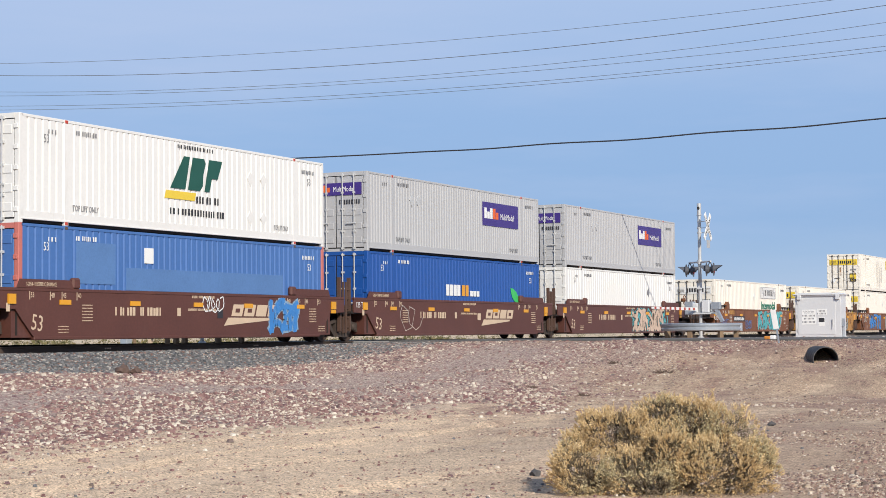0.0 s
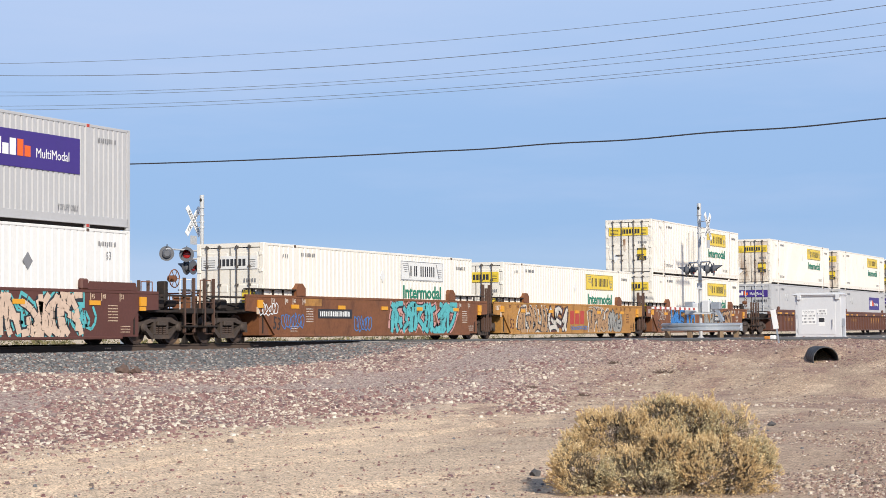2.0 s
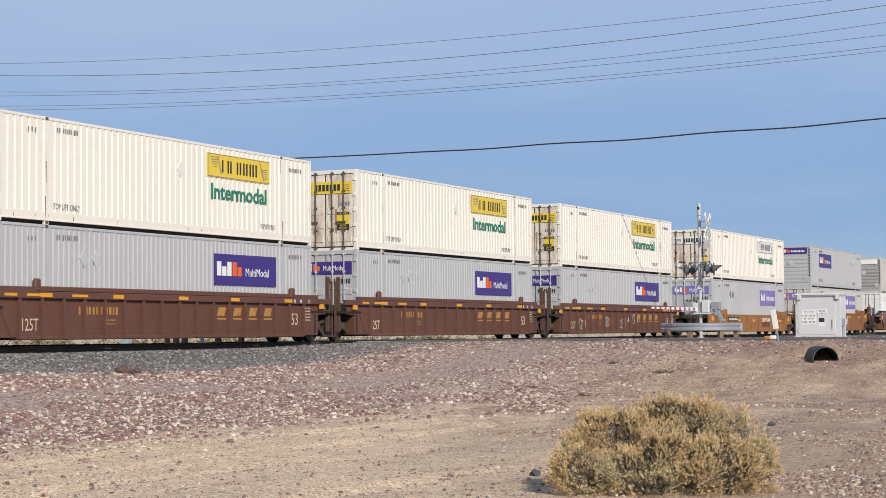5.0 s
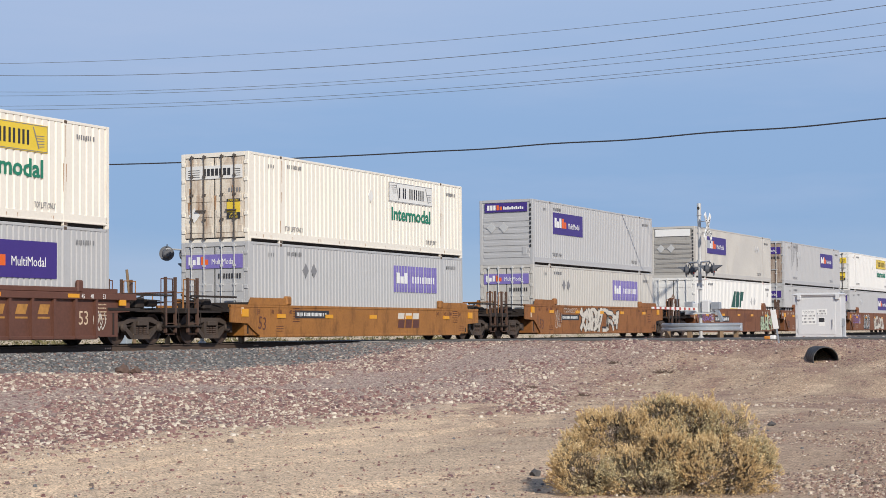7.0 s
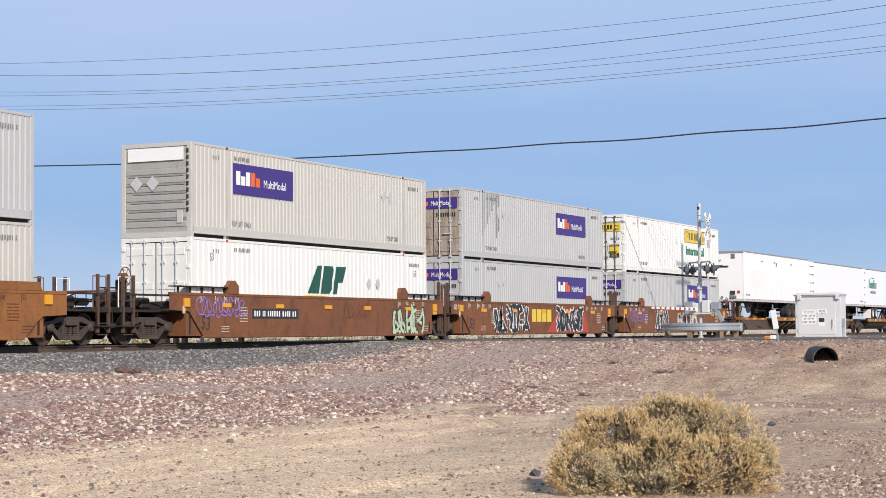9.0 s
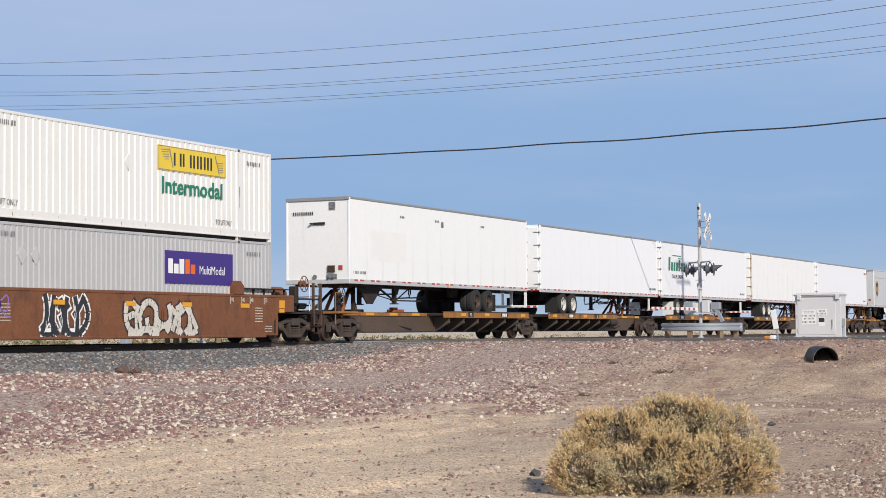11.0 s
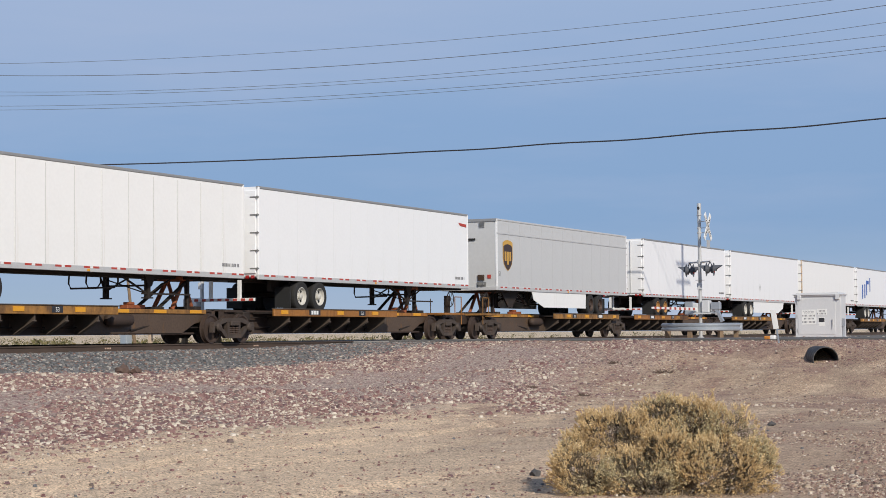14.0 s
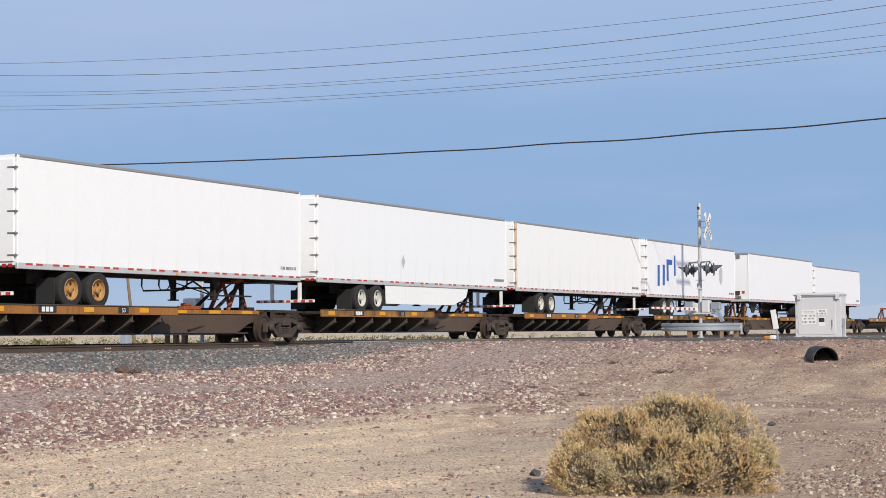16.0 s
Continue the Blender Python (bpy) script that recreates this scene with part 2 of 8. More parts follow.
# ---- mesh tools ----
class Shape:
    """Gathers plain solids and makes one mesh of them."""

    def __init__(self):
        self.v, self.f = [], []

    def add(self, verts, faces):
        k = len(self.v)
        self.v += [tuple(p) for p in verts]
        self.f += [tuple(i + k for i in q) for q in faces]
        return self

    def box(self, x0, x1, y0, y1, z0, z1, c=0.0):
        if c <= 0:
            vs = [(x, y, z) for x in (x0, x1) for y in (y0, y1) for z in (z0, z1)]
            return self.add(vs, [(0, 1, 3, 2), (4, 6, 7, 5), (0, 4, 5, 1), (2, 3, 7, 6), (0, 2, 6, 4), (1, 5, 7, 3)])
        # a box with chamfered edges
        vs, ids = [], {}
        for i, x in enumerate((x0, x1)):
            for j, y in enumerate((y0, y1)):
                for k, z in enumerate((z0, z1)):
                    sx, sy, sz = (c, -c)[i], (c, -c)[j], (c, -c)[k]
                    for a, q in (("x", (x, y + sy, z + sz)), ("y", (x + sx, y, z + sz)), ("z", (x + sx, y + sy, z))):
                        ids[i, j, k, a] = len(vs)
                        vs.append(q)
        fs = []
        for i in (0, 1):
            fs.append([ids[i, j, k, "x"] for j, k in ((0, 0), (0, 1), (1, 1), (1, 0))][::1 if i == 0 else -1])
            fs.append([ids[j, i, k, "y"] for j, k in ((0, 0), (1, 0), (1, 1), (0, 1))][::1 if i == 0 else -1])
            fs.append([ids[j, k, i, "z"] for j, k in ((0, 0), (0, 1), (1, 1), (1, 0))][::1 if i == 0 else -1])
        for i in (0, 1):
            for j in (0, 1):
                fs.append((ids[i, j, 0, "x"], ids[i, j, 1, "x"], ids[i, j, 1, "y"], ids[i, j, 0, "y"]))
                fs.append((ids[i, 0, j, "x"], ids[i, 1, j, "x"], ids[i, 1, j, "z"], ids[i, 0, j, "z"]))
                fs.append((ids[0, i, j, "y"], ids[1, i, j, "y"], ids[1, i, j, "z"], ids[0, i, j, "z"]))
                for k in (0, 1):
                    fs.append((ids[i, j, k, "x"], ids[i, j, k, "y"], ids[i, j, k, "z"]))
        return self.add(vs, fs)

    def prism(self, outline, axis, a, b):
        """A flat outline (two coordinates a point) pushed along x, y or z from a to b."""
        n = len(outline)
        put = {"x": lambda p, q: (q, p[0], p[1]), "y": lambda p, q: (p[0], q, p[1]), "z": lambda p, q: (p[0], p[1], q)}[axis]
        vs = [put(p, a) for p in outline] + [put(p, b) for p in outline]
        fs = [tuple(range(n))[::-1], tuple(range(n, 2 * n))]
        fs += [(i, (i + 1) % n, n + (i + 1) % n, n + i) for i in range(n)]
        return self.add(vs, fs)

    def rod(self, p, q, r, n=8, r2=None):
        p, q = Vector(p), Vector(q)
        d = (q - p).normalized()
        u = d.orthogonal().normalized()
        w = d.cross(u)
        r2 = r if r2 is None else r2
        vs = []
        for c, rad in ((p, r), (q, r2)):
            vs += [c + rad * (math.cos(2 * math.pi * i / n) * u + math.sin(2 * math.pi * i / n) * w) for i in range(n)]
        fs = [tuple(range(n))[::-1], tuple(range(n, 2 * n))]
        fs += [(i, (i + 1) % n, n + (i + 1) % n, n + i) for i in range(n)]
        return self.add(vs, fs)

    def lathe(self, profile, centre, axis="y", n=20):
        """Rings of (radius, offset) turned about an axis through centre."""
        cx, cy, cz = centre
        vs = []
        for r, o in profile:
            for i in range(n):
                a = 2 * math.pi * i / n
                c, s = r * math.cos(a), r * math.sin(a)
                vs.append({"y": (cx + c, cy + o, cz + s), "x": (cx + o, cy + c, cz + s), "z": (cx + c, cy + s, cz + o)}[axis])
        m = len(profile)
        fs = [(k * n + i, k * n + (i + 1) % n, (k + 1) * n + (i + 1) % n, (k + 1) * n + i) for k in range(m - 1) for i in range(n)]
        fs += [tuple(range(n))[::-1], tuple(range((m - 1) * n, m * n))]
        return self.add(vs, fs)

    def tube(self, pts, r, n=6):
        """One unbroken round cable along a line of points."""
        k = len(self.v)
        for i, p in enumerate(pts):
            a, b = Vector(pts[max(0, i - 1)]), Vector(pts[min(len(pts) - 1, i + 1)])
            d = (b - a).normalized()
            u = d.orthogonal().normalized()
            w = d.cross(u)
            self.v += [tuple(Vector(p) + r * (math.cos(2 * math.pi * j / n) * u + math.sin(2 * math.pi * j / n) * w)) for j in range(n)]
        self.f += [(k + i * n + j, k + i * n + (j + 1) % n, k + (i + 1) * n + (j + 1) % n, k + (i + 1) * n + j) for i in range(len(pts) - 1) for j in range(n)]
        return self

    def mesh(self, name, smooth=False):
        me = bpy.data.meshes.new(name)
        me.from_pydata(self.v, [], self.f)
        bm = bmesh.new()
        bm.from_mesh(me)
        bmesh.ops.recalc_face_normals(bm, faces=bm.faces)
        bm.to_mesh(me)
        bm.free()
        if smooth:
            me.shade_smooth()
        return me


CACHE = {}


def part(name, key, make, material, parent, label="", at=None, smooth=False):
    """One mesh object under a thing or a part; alike parts share their mesh."""
    k = (name, key, material.name)
    if key is None or k not in CACHE:
        s = Shape()
        make(s)
        me = s.mesh(name, smooth)
        me.materials.append(material)
        CACHE[k] = me
    ob = new(name, CACHE[k])
    ob.parent = parent
    if at is not None:
        ob.matrix_basis = at
    if label:
        tagged(ob, label)
    if name in ("small_print", "logo_mark", "stencil_mark", "bumper_stripes", "vent_holes", "tail_lights", "spray_paint", "logo_linework"):
        tagged(ob, kind="stuff")
    return ob


def thing(name, label, category, group="", kind="", at=None):
    ob = tagged(new(name), label, category, group, kind)
    ob.empty_display_size = 0.3
    if at is not None:
        ob.matrix_basis = at
    return ob


TEXTS = {}


def lettering(name, text, size, material, parent, at, label="", squeeze=1.0, align="LEFT", bold=0.0):
    """Words in the built-in font as a thin mesh; at puts it with x along the words and z up."""
    k = (text, size, material.name, squeeze, align)
    if k not in TEXTS:
        cu = bpy.data.curves.new("words", "FONT")
        cu.body, cu.size, cu.align_x, cu.extrude = text, size / 0.73, align, 0.002
        cu.resolution_u = 2
        cu.offset = bold
        ob = bpy.data.objects.new("words", cu)
        scene.collection.objects.link(ob)
        dg = bpy.context.evaluated_depsgraph_get()
        me = bpy.data.meshes.new_from_object(ob.evaluated_get(dg))
        bpy.data.objects.remove(ob)
        me.transform(Matrix.Rotation(radians(90), 4, "X") @ Matrix.Diagonal((squeeze, 1, 1, 1)))
        me.materials.clear()
        me.materials.append(material)
        TEXTS[k] = me
    ob = new(name, TEXTS[k])
    ob.parent = parent
    ob.matrix_basis = at
    if label:
        tagged(ob, label)
    return ob


def bars(s, x, z, width, height, y, seed, gap=0.45):
    """A line of unreadable writing: upright blocks of uneven width."""
    rnd = random.Random(seed)
    e = x
    while e < x + width:
        w = height * rnd.uniform(0.26, 0.5)
        s.box(e, e + w, y - 0.002, y + 0.002, z, z + height * rnd.choice((1, 1, 0.94)))
        e += w + height * gap * rnd.uniform(0.5, 1.0) + (height * 0.5 if rnd.random() < 0.16 else 0)


MOVERS = []       # the things of the train, with the place along the train


def moving(ob, x, y=0.0, z=0.0, turned=False):
    MOVERS.append((ob, x, y, z, turned))
    return ob


# ---- the ground ----
def smooth(a, b, x):
    k = min(1.0, max(0.0, (x - a) / (b - a)))
    return k * k * (3 - 2 * k)


def ground_height(x, y):
    # trackbed, gravel bank and the flat sand before it
    if y < 0:
        z = -0.20 - 0.40 * smooth(-2.3, -4.4, y) - 0.725 * smooth(-4.0, -15.0, y)
    else:
        z = -0.20 - 0.70 * smooth(2.3, 7.0, y)
    # the road on its low bank
    road = smooth(43.0, 54.5, x) * smooth(84.0, 70.0, x) * (1.0 if y < 0 else smooth(15.0, 5.0, y))
    z = z + (-0.06 - z) * road if y < -2.2 or y > 2.2 else z
    n = noise.noise((x * 0.12, y * 0.12, 0.0)) * 0.16 + noise.noise((x * 0.5, y * 0.5, 3.0)) * 0.06 + noise.noise((x * 1.7, y * 1.7, 7.0)) * 0.02
    # a low windrow of gravel and old wheel ruts in the sand
    if -24 < y < -8:
        z += 0.13 * math.exp(-((y + 10.8 + 0.05 * (x - 30)) / 0.9) ** 2) * smooth(24, 32, x) * smooth(60, 44, x)
        for k, w in ((-16.6, 0.05), (-18.3, 0.055), (-20.6, 0.03), (-22.3, 0.035)):
            q = y - k - 0.035 * (x - 25) - 1.6 * noise.noise((x * 0.07, k, 1.0))
            z += w * (0.45 * math.exp(-((abs(q) - 0.33) / 0.16) ** 2) - math.exp(-(q / 0.2) ** 2)) * smooth(37, 29, x)
    far = smooth(-3.0, -7.0, y) if y < 0 else smooth(4.0, 20.0, y)
    lane = smooth(50, 55, x) * smooth(72, 67, x) if y > 0 else 0.0
    z += n * far * (1 - 0.75 * road) * (1 - lane)
    # washed gullies down the bank of the road
    if 40 < x < 56 and y < -6:
        z += 0.16 * noise.noise((x * 0.35, y * 0.55, 12.0)) * smooth(40, 45, x) * smooth(56, 52, x)
    # earth heaped over the culvert
    if 48 < x < 56 and -21 < y < -13:
        u, v = (x - 49.2) * 0.914 + (y + 19.42) * 0.407, (y + 19.42) * 0.914 - (x - 49.2) * 0.407
        g = smooth(1.0, 1.8, u) * smooth(6.0, 4.0, u) * math.exp(-(v / 1.1) ** 2)
        z += max(0.0, -0.14 - z) * g
    return z


def ground_material():
    m = surface("desert_soil", (0.64, 0.475, 0.32), 0.95, var=0.14, size=0.5, bump=0.5, bump_size=14.0)
    t = m.node_tree
    b = t.nodes["Principled BSDF"]
    old = b.inputs["Base Color"].links[0].from_socket
    co = t.nodes.new("ShaderNodeTexCoord")
    sep = t.nodes.new("ShaderNodeSeparateXYZ")
    t.links.new(co.outputs["Object"], sep.inputs[0])
    nz = node(t, "ShaderNodeTexNoise", Scale=0.35, Detail=6.0, Roughness=0.65)
    t.links.new(co.outputs["Object"], nz.inputs["Vector"])
    wob = t.nodes.new("ShaderNodeMath")
    wob.operation = "MULTIPLY_ADD"
    wob.inputs[1].default_value = 7.0
    t.links.new(nz.outputs["Fac"], wob.inputs[0])
    t.links.new(sep.outputs["Y"], wob.inputs[2])

    def band(lo, hi, colour, prev):
        mr = t.nodes.new("ShaderNodeMapRange")
        mr.inputs["From Min"].default_value, mr.inputs["From Max"].default_value = lo, hi
        t.links.new(wob.outputs[0], mr.inputs["Value"])
        mx = t.nodes.new("ShaderNodeMixRGB")
        mx.inputs[2].default_value = (*colour, 1)
        t.links.new(mr.outputs[0], mx.inputs[0])
        t.links.new(prev, mx.inputs[1])
        return mx.outputs[0]

    # pale crusted sand, grey dusty drifts and fine grit
    mp = t.nodes.new("ShaderNodeMapping")
    mp.inputs["Scale"].default_value = (0.09, 0.42, 1.0)
    t.links.new(co.outputs["Object"], mp.inputs["Vector"])
    dr = node(t, "ShaderNodeTexNoise", Scale=1.0, Detail=7.0, Roughness=0.62)
    t.links.new(mp.outputs[0], dr.inputs["Vector"])
    dm = t.nodes.new("ShaderNodeMapRange")
    dm.inputs["From Min"].default_value, dm.inputs["From Max"].default_value = 0.46, 0.62
    dm.inputs["To Max"].default_value = 0.75
    t.links.new(dr.outputs["Fac"], dm.inputs["Value"])
    dx = t.nodes.new("ShaderNodeMixRGB")
    dx.inputs[2].default_value = (0.44, 0.335, 0.235, 1)
    t.links.new(dm.outputs[0], dx.inputs[0])
    t.links.new(old, dx.inputs[1])
    old = dx.outputs[0]

    def grit(prev, amount, fine=48.0):
        vo = t.nodes.new("ShaderNodeTexVoronoi")
        vo.inputs["Scale"].default_value = fine
        t.links.new(co.outputs["Object"], vo.inputs["Vector"])
        sp = t.nodes.new("ShaderNodeSeparateColor")
        t.links.new(vo.outputs["Color"], sp.inputs[0])
        gm = t.nodes.new("ShaderNodeMapRange")
        gm.inputs["To Min"].default_value, gm.inputs["To Max"].default_value = 1 - amount, 1 + amount
        t.links.new(sp.outputs[0], gm.inputs["Value"])
        mu = t.nodes.new("ShaderNodeMixRGB")
        mu.blend_type = "MULTIPLY"
        mu.inputs[0].default_value = 1.0
        t.links.new(prev, mu.inputs[1])
        t.links.new(gm.outputs[0], mu.inputs[2])
        return mu.outputs[0]

    # gravelly red-brown earth south of the wheel tracks, patchy
    sl = node(t, "ShaderNodeMath")
    sl.operation = "MULTIPLY_ADD"
    sl.inputs[1].default_value = 0.44
    t.links.new(sep.outputs["X"], sl.inputs[0])
    inv = t.nodes.new("ShaderNodeMath")
    inv.operation = "SUBTRACT"
    inv.inputs[0].default_value = 0.0
    t.links.new(sep.outputs["Y"], inv.inputs[1])
    t.links.new(inv.outputs[0], sl.inputs[2])
    nz2 = node(t, "ShaderNodeTexNoise", Scale=0.55, Detail=8.0, Roughness=0.7)
    t.links.new(co.outputs["Object"], nz2.inputs["Vector"])
    pt = t.nodes.new("ShaderNodeMath")
    pt.operation = "MULTIPLY_ADD"
    pt.inputs[1].default_value = 14.0
    t.links.new(nz2.outputs["Fac"], pt.inputs[0])
    t.links.new(sl.outputs[0], pt.inputs[2])
    pm = t.nodes.new("ShaderNodeMapRange")
    pm.inputs["From Min"].default_value, pm.inputs["From Max"].default_value = 36.5, 41.5
    pm.inputs["To Max"].default_value = 0.75
    t.links.new(pt.outputs[0], pm.inputs["Value"])
    px = t.nodes.new("ShaderNodeMixRGB")
    px.inputs[2].default_value = (0.34, 0.24, 0.165, 1)
    t.links.new(pm.outputs[0], px.inputs[0])
    t.links.new(old, px.inputs[1])
    old = px.outputs[0]
    # the crest of the road's bank is red gravel, scoured to sand in places
    cr = t.nodes.new("ShaderNodeMath")
    cr.operation = "MULTIPLY_ADD"
    cr.inputs[1].default_value = 7.0
    t.links.new(nz2.outputs["Fac"], cr.inputs[0])
    t.links.new(sep.outputs["X"], cr.inputs[2])
    cm = t.nodes.new("ShaderNodeMapRange")
    cm.inputs["From Min"].default_value, cm.inputs["From Max"].default_value = 53.0, 55.6
    t.links.new(cr.outputs[0], cm.inputs["Value"])
    cx = t.nodes.new("ShaderNodeMixRGB")
    cx.inputs[2].default_value = (0.33, 0.215, 0.165, 1)
    t.links.new(cm.outputs[0], cx.inputs[0])
    t.links.new(old, cx.inputs[1])
    old = cx.outputs[0]

    # patches of fine red gravel and scoured sand over the ground towards the road
    nz3 = node(t, "ShaderNodeTexNoise", Scale=0.42, Detail=9.0, Roughness=0.72)
    mp3 = t.nodes.new("ShaderNodeMapping")
    mp3.inputs["Scale"].default_value = (1.0, 1.5, 1.0)
    t.links.new(co.outputs["Object"], mp3.inputs["Vector"])
    t.links.new(mp3.outputs[0], nz3.inputs["Vector"])
    xm = t.nodes.new("ShaderNodeMapRange")
    xm.inputs["From Min"].default_value, xm.inputs["From Max"].default_value = 20.0, 34.0
    xm.inputs["To Max"].default_value = 0.8
    t.links.new(sep.outputs["X"], xm.inputs["Value"])
    for lo, hi, tone in ((0.50, 0.58, (0.27, 0.165, 0.125, 1)), (0.46, 0.40, (0.60, 0.45, 0.31, 1))):
        rm = t.nodes.new("ShaderNodeMapRange")
        rm.inputs["From Min"].default_value, rm.inputs["From Max"].default_value = lo, hi
        t.links.new(nz3.outputs["Fac"], rm.inputs["Value"])
        both = t.nodes.new("ShaderNodeMath")
        both.operation = "MULTIPLY"
        t.links.new(rm.outputs[0], both.inputs[0])
        t.links.new(xm.outputs[0], both.inputs[1])
        tint = t.nodes.new("ShaderNodeMixRGB")
        tint.inputs[2].default_value = tone
        t.links.new(both.outputs[0], tint.inputs[0])
        t.links.new(old, tint.inputs[1])
        old = tint.outputs[0]

    # between the larger stones the bank is a mat of small mixed gravel
    gv = t.nodes.new("ShaderNodeTexVoronoi")
    gv.inputs["Scale"].default_value = 19.0
    t.links.new(co.outputs["Object"], gv.inputs["Vector"])
    gs = t.nodes.new("ShaderNodeSeparateColor")
    t.links.new(gv.outputs["Color"], gs.inputs[0])
    gr = t.nodes.new("ShaderNodeValToRGB")
    gr.color_ramp.interpolation = "CONSTANT"
    for p, q in ((0.2, (0.40, 0.30, 0.25, 1)), (0.45, (0.30, 0.19, 0.165, 1)), (0.62, (0.50, 0.42, 0.33, 1)), (0.8, (0.34, 0.26, 0.22, 1))):
        gr.color_ramp.elements.new(p).color = q
    gr.color_ramp.elements[0].color = (0.24, 0.155, 0.14, 1)
    gr.color_ramp.elements[-1].color = (0.60, 0.53, 0.43, 1)
    t.links.new(gs.outputs[0], gr.inputs[0])
    gmix = t.nodes.new("ShaderNodeMapRange")
    gmix.inputs["From Min"].default_value, gmix.inputs["From Max"].default_value = -12.0, -8.5
    t.links.new(wob.outputs[0], gmix.inputs["Value"])
    gcol = t.nodes.new("ShaderNodeMixRGB")
    t.links.new(gmix.outputs[0], gcol.inputs[0])
    t.links.new(old, gcol.inputs[1])
    t.links.new(gr.outputs[0], gcol.inputs[2])
    c = gcol.outputs[0]
    c = band(-1.6, -0.6, (0.115, 0.11, 0.105), c)
    c = band(6.5, 9.0, (0.60, 0.47, 0.32), c)
    t.links.new(grit(grit(c, 0.45), 0.13, 13.0), b.inputs["Base Color"])
    return m


SOIL = ground_material()


def make_ground():
    xs = sorted(set([-4000, -2000, -800, -300, -120, -50, -20] + [round(-5 + 0.5 * i, 2) for i in range(232)]
                    + [112, 116, 122, 130, 140, 155, 175, 200, 240, 300, 400, 600, 900, 1400, 2200, 3200, 4600]))
    ys = sorted(set([-4000, -1500, -500, -200, -100, -60, -45, -38] + [round(-34 + 0.4 * i, 2) for i in range(25)] + [round(-24 + 0.14 * i, 2) for i in range(115)] + [round(-7.9 + 0.35 * i, 2) for i in range(52)]
                    + [10.5, 12, 14, 17, 21, 26, 33, 42, 55, 75, 100, 150, 230, 400, 700, 1200, 2200, 4600]))
    vs = [(x, y, ground_height(x, y)) for y in ys for x in xs]
    n = len(xs)
    fs = [(j * n + i, j * n + i + 1, (j + 1) * n + i + 1, (j + 1) * n + i) for j in range(len(ys) - 1) for i in range(n - 1)]
    me = bpy.data.meshes.new("ground")
    me.from_pydata(vs, [], fs)
    me.shade_smooth()
    me.materials.append(SOIL)
    tagged(new("ground", me), "sandy desert ground rising to a gravel bank", "ground", kind="structure")


make_ground()


def stones(name, label, count, where, size, colours, seed):
    """Loose stones as one mesh: rounded, uneven lumps half sunk in the ground."""
    rnd = random.Random(seed)
    vs, fs = [], []
    for _ in range(count):
        x, y = where(rnd)
        r = size(rnd)
        z = ground_height(x, y)
        n = 5 if r > 0.03 else 4
        a, long = rnd.uniform(0, 6.28), rnd.uniform(0.7, 1.0)
        ca, sa = math.cos(a), math.sin(a)
        high = r * rnd.uniform(0.55, 1.05)
        k = len(vs)
        for e0, h in ((1.05, -0.05), (0.66, 0.8)):
            for i in range(n):
                q = i * 6.2832 / n + (0.4 if h > 0 else 0.0) + rnd.uniform(-0.25, 0.25)
                e = r * e0 * rnd.uniform(0.8, 1.2)
                u, v = e * math.cos(q), e * long * math.sin(q)
                vs.append((x + u * ca - v * sa, y + u * sa + v * ca, z + high * (h + rnd.uniform(-0.12, 0.12))))
        for i in range(n):
            j = (i + 1) % n
            fs.append((k + i, k + j, k + n + j, k + n + i))
        fs.append(tuple(range(k + n, k + 2 * n)))
    me = bpy.data.meshes.new(name)
    me.from_pydata(vs, [], fs)
    me.materials.append(surface(name + "_rock", colours[0], 0.9, var=0.2, size=9, islands=colours))
    tagged(new(name, me), label, "gravel", kind="stuff")


def by_depth(rnd, lo, hi):
    """A place in the wedge of ground before the camera, thinning with distance, y between lo and hi."""
    while True:
        d = 15.5 * (95.0 / 15.5) ** rnd.random()
        a = radians(YAW + rnd.uniform(-15.2, 15.2))
        x, y = d * math.sin(a), EYE[1] + d * math.cos(a)
        if lo <= y <= hi:
            return x, y


REDS = [(0.20, 0.105, 0.10), (0.27, 0.16, 0.145), (0.16, 0.095, 0.10), (0.33, 0.22, 0.19), (0.42, 0.33, 0.27),
        (0.25, 0.16, 0.14), (0.64, 0.57, 0.48), (0.17, 0.13, 0.12), (0.50, 0.42, 0.34), (0.30, 0.19, 0.165), (0.60, 0.53, 0.43), (0.24, 0.14, 0.13)]
EARTHS = [(0.34, 0.235, 0.175), (0.42, 0.31, 0.24), (0.25, 0.15, 0.125), (0.30, 0.205, 0.165), (0.48, 0.39, 0.30), (0.26, 0.19, 0.155), (0.60, 0.52, 0.43), (0.19, 0.125, 0.11), (0.34, 0.265, 0.22), (0.16, 0.12, 0.10)]
GREYS = [(0.145, 0.147, 0.152), (0.24, 0.23, 0.215), (0.065, 0.068, 0.075), (0.165, 0.155, 0.15), (0.37, 0.35, 0.32), (0.20, 0.125, 0.105), (0.105, 0.112, 0.122), (0.185, 0.187, 0.19)]


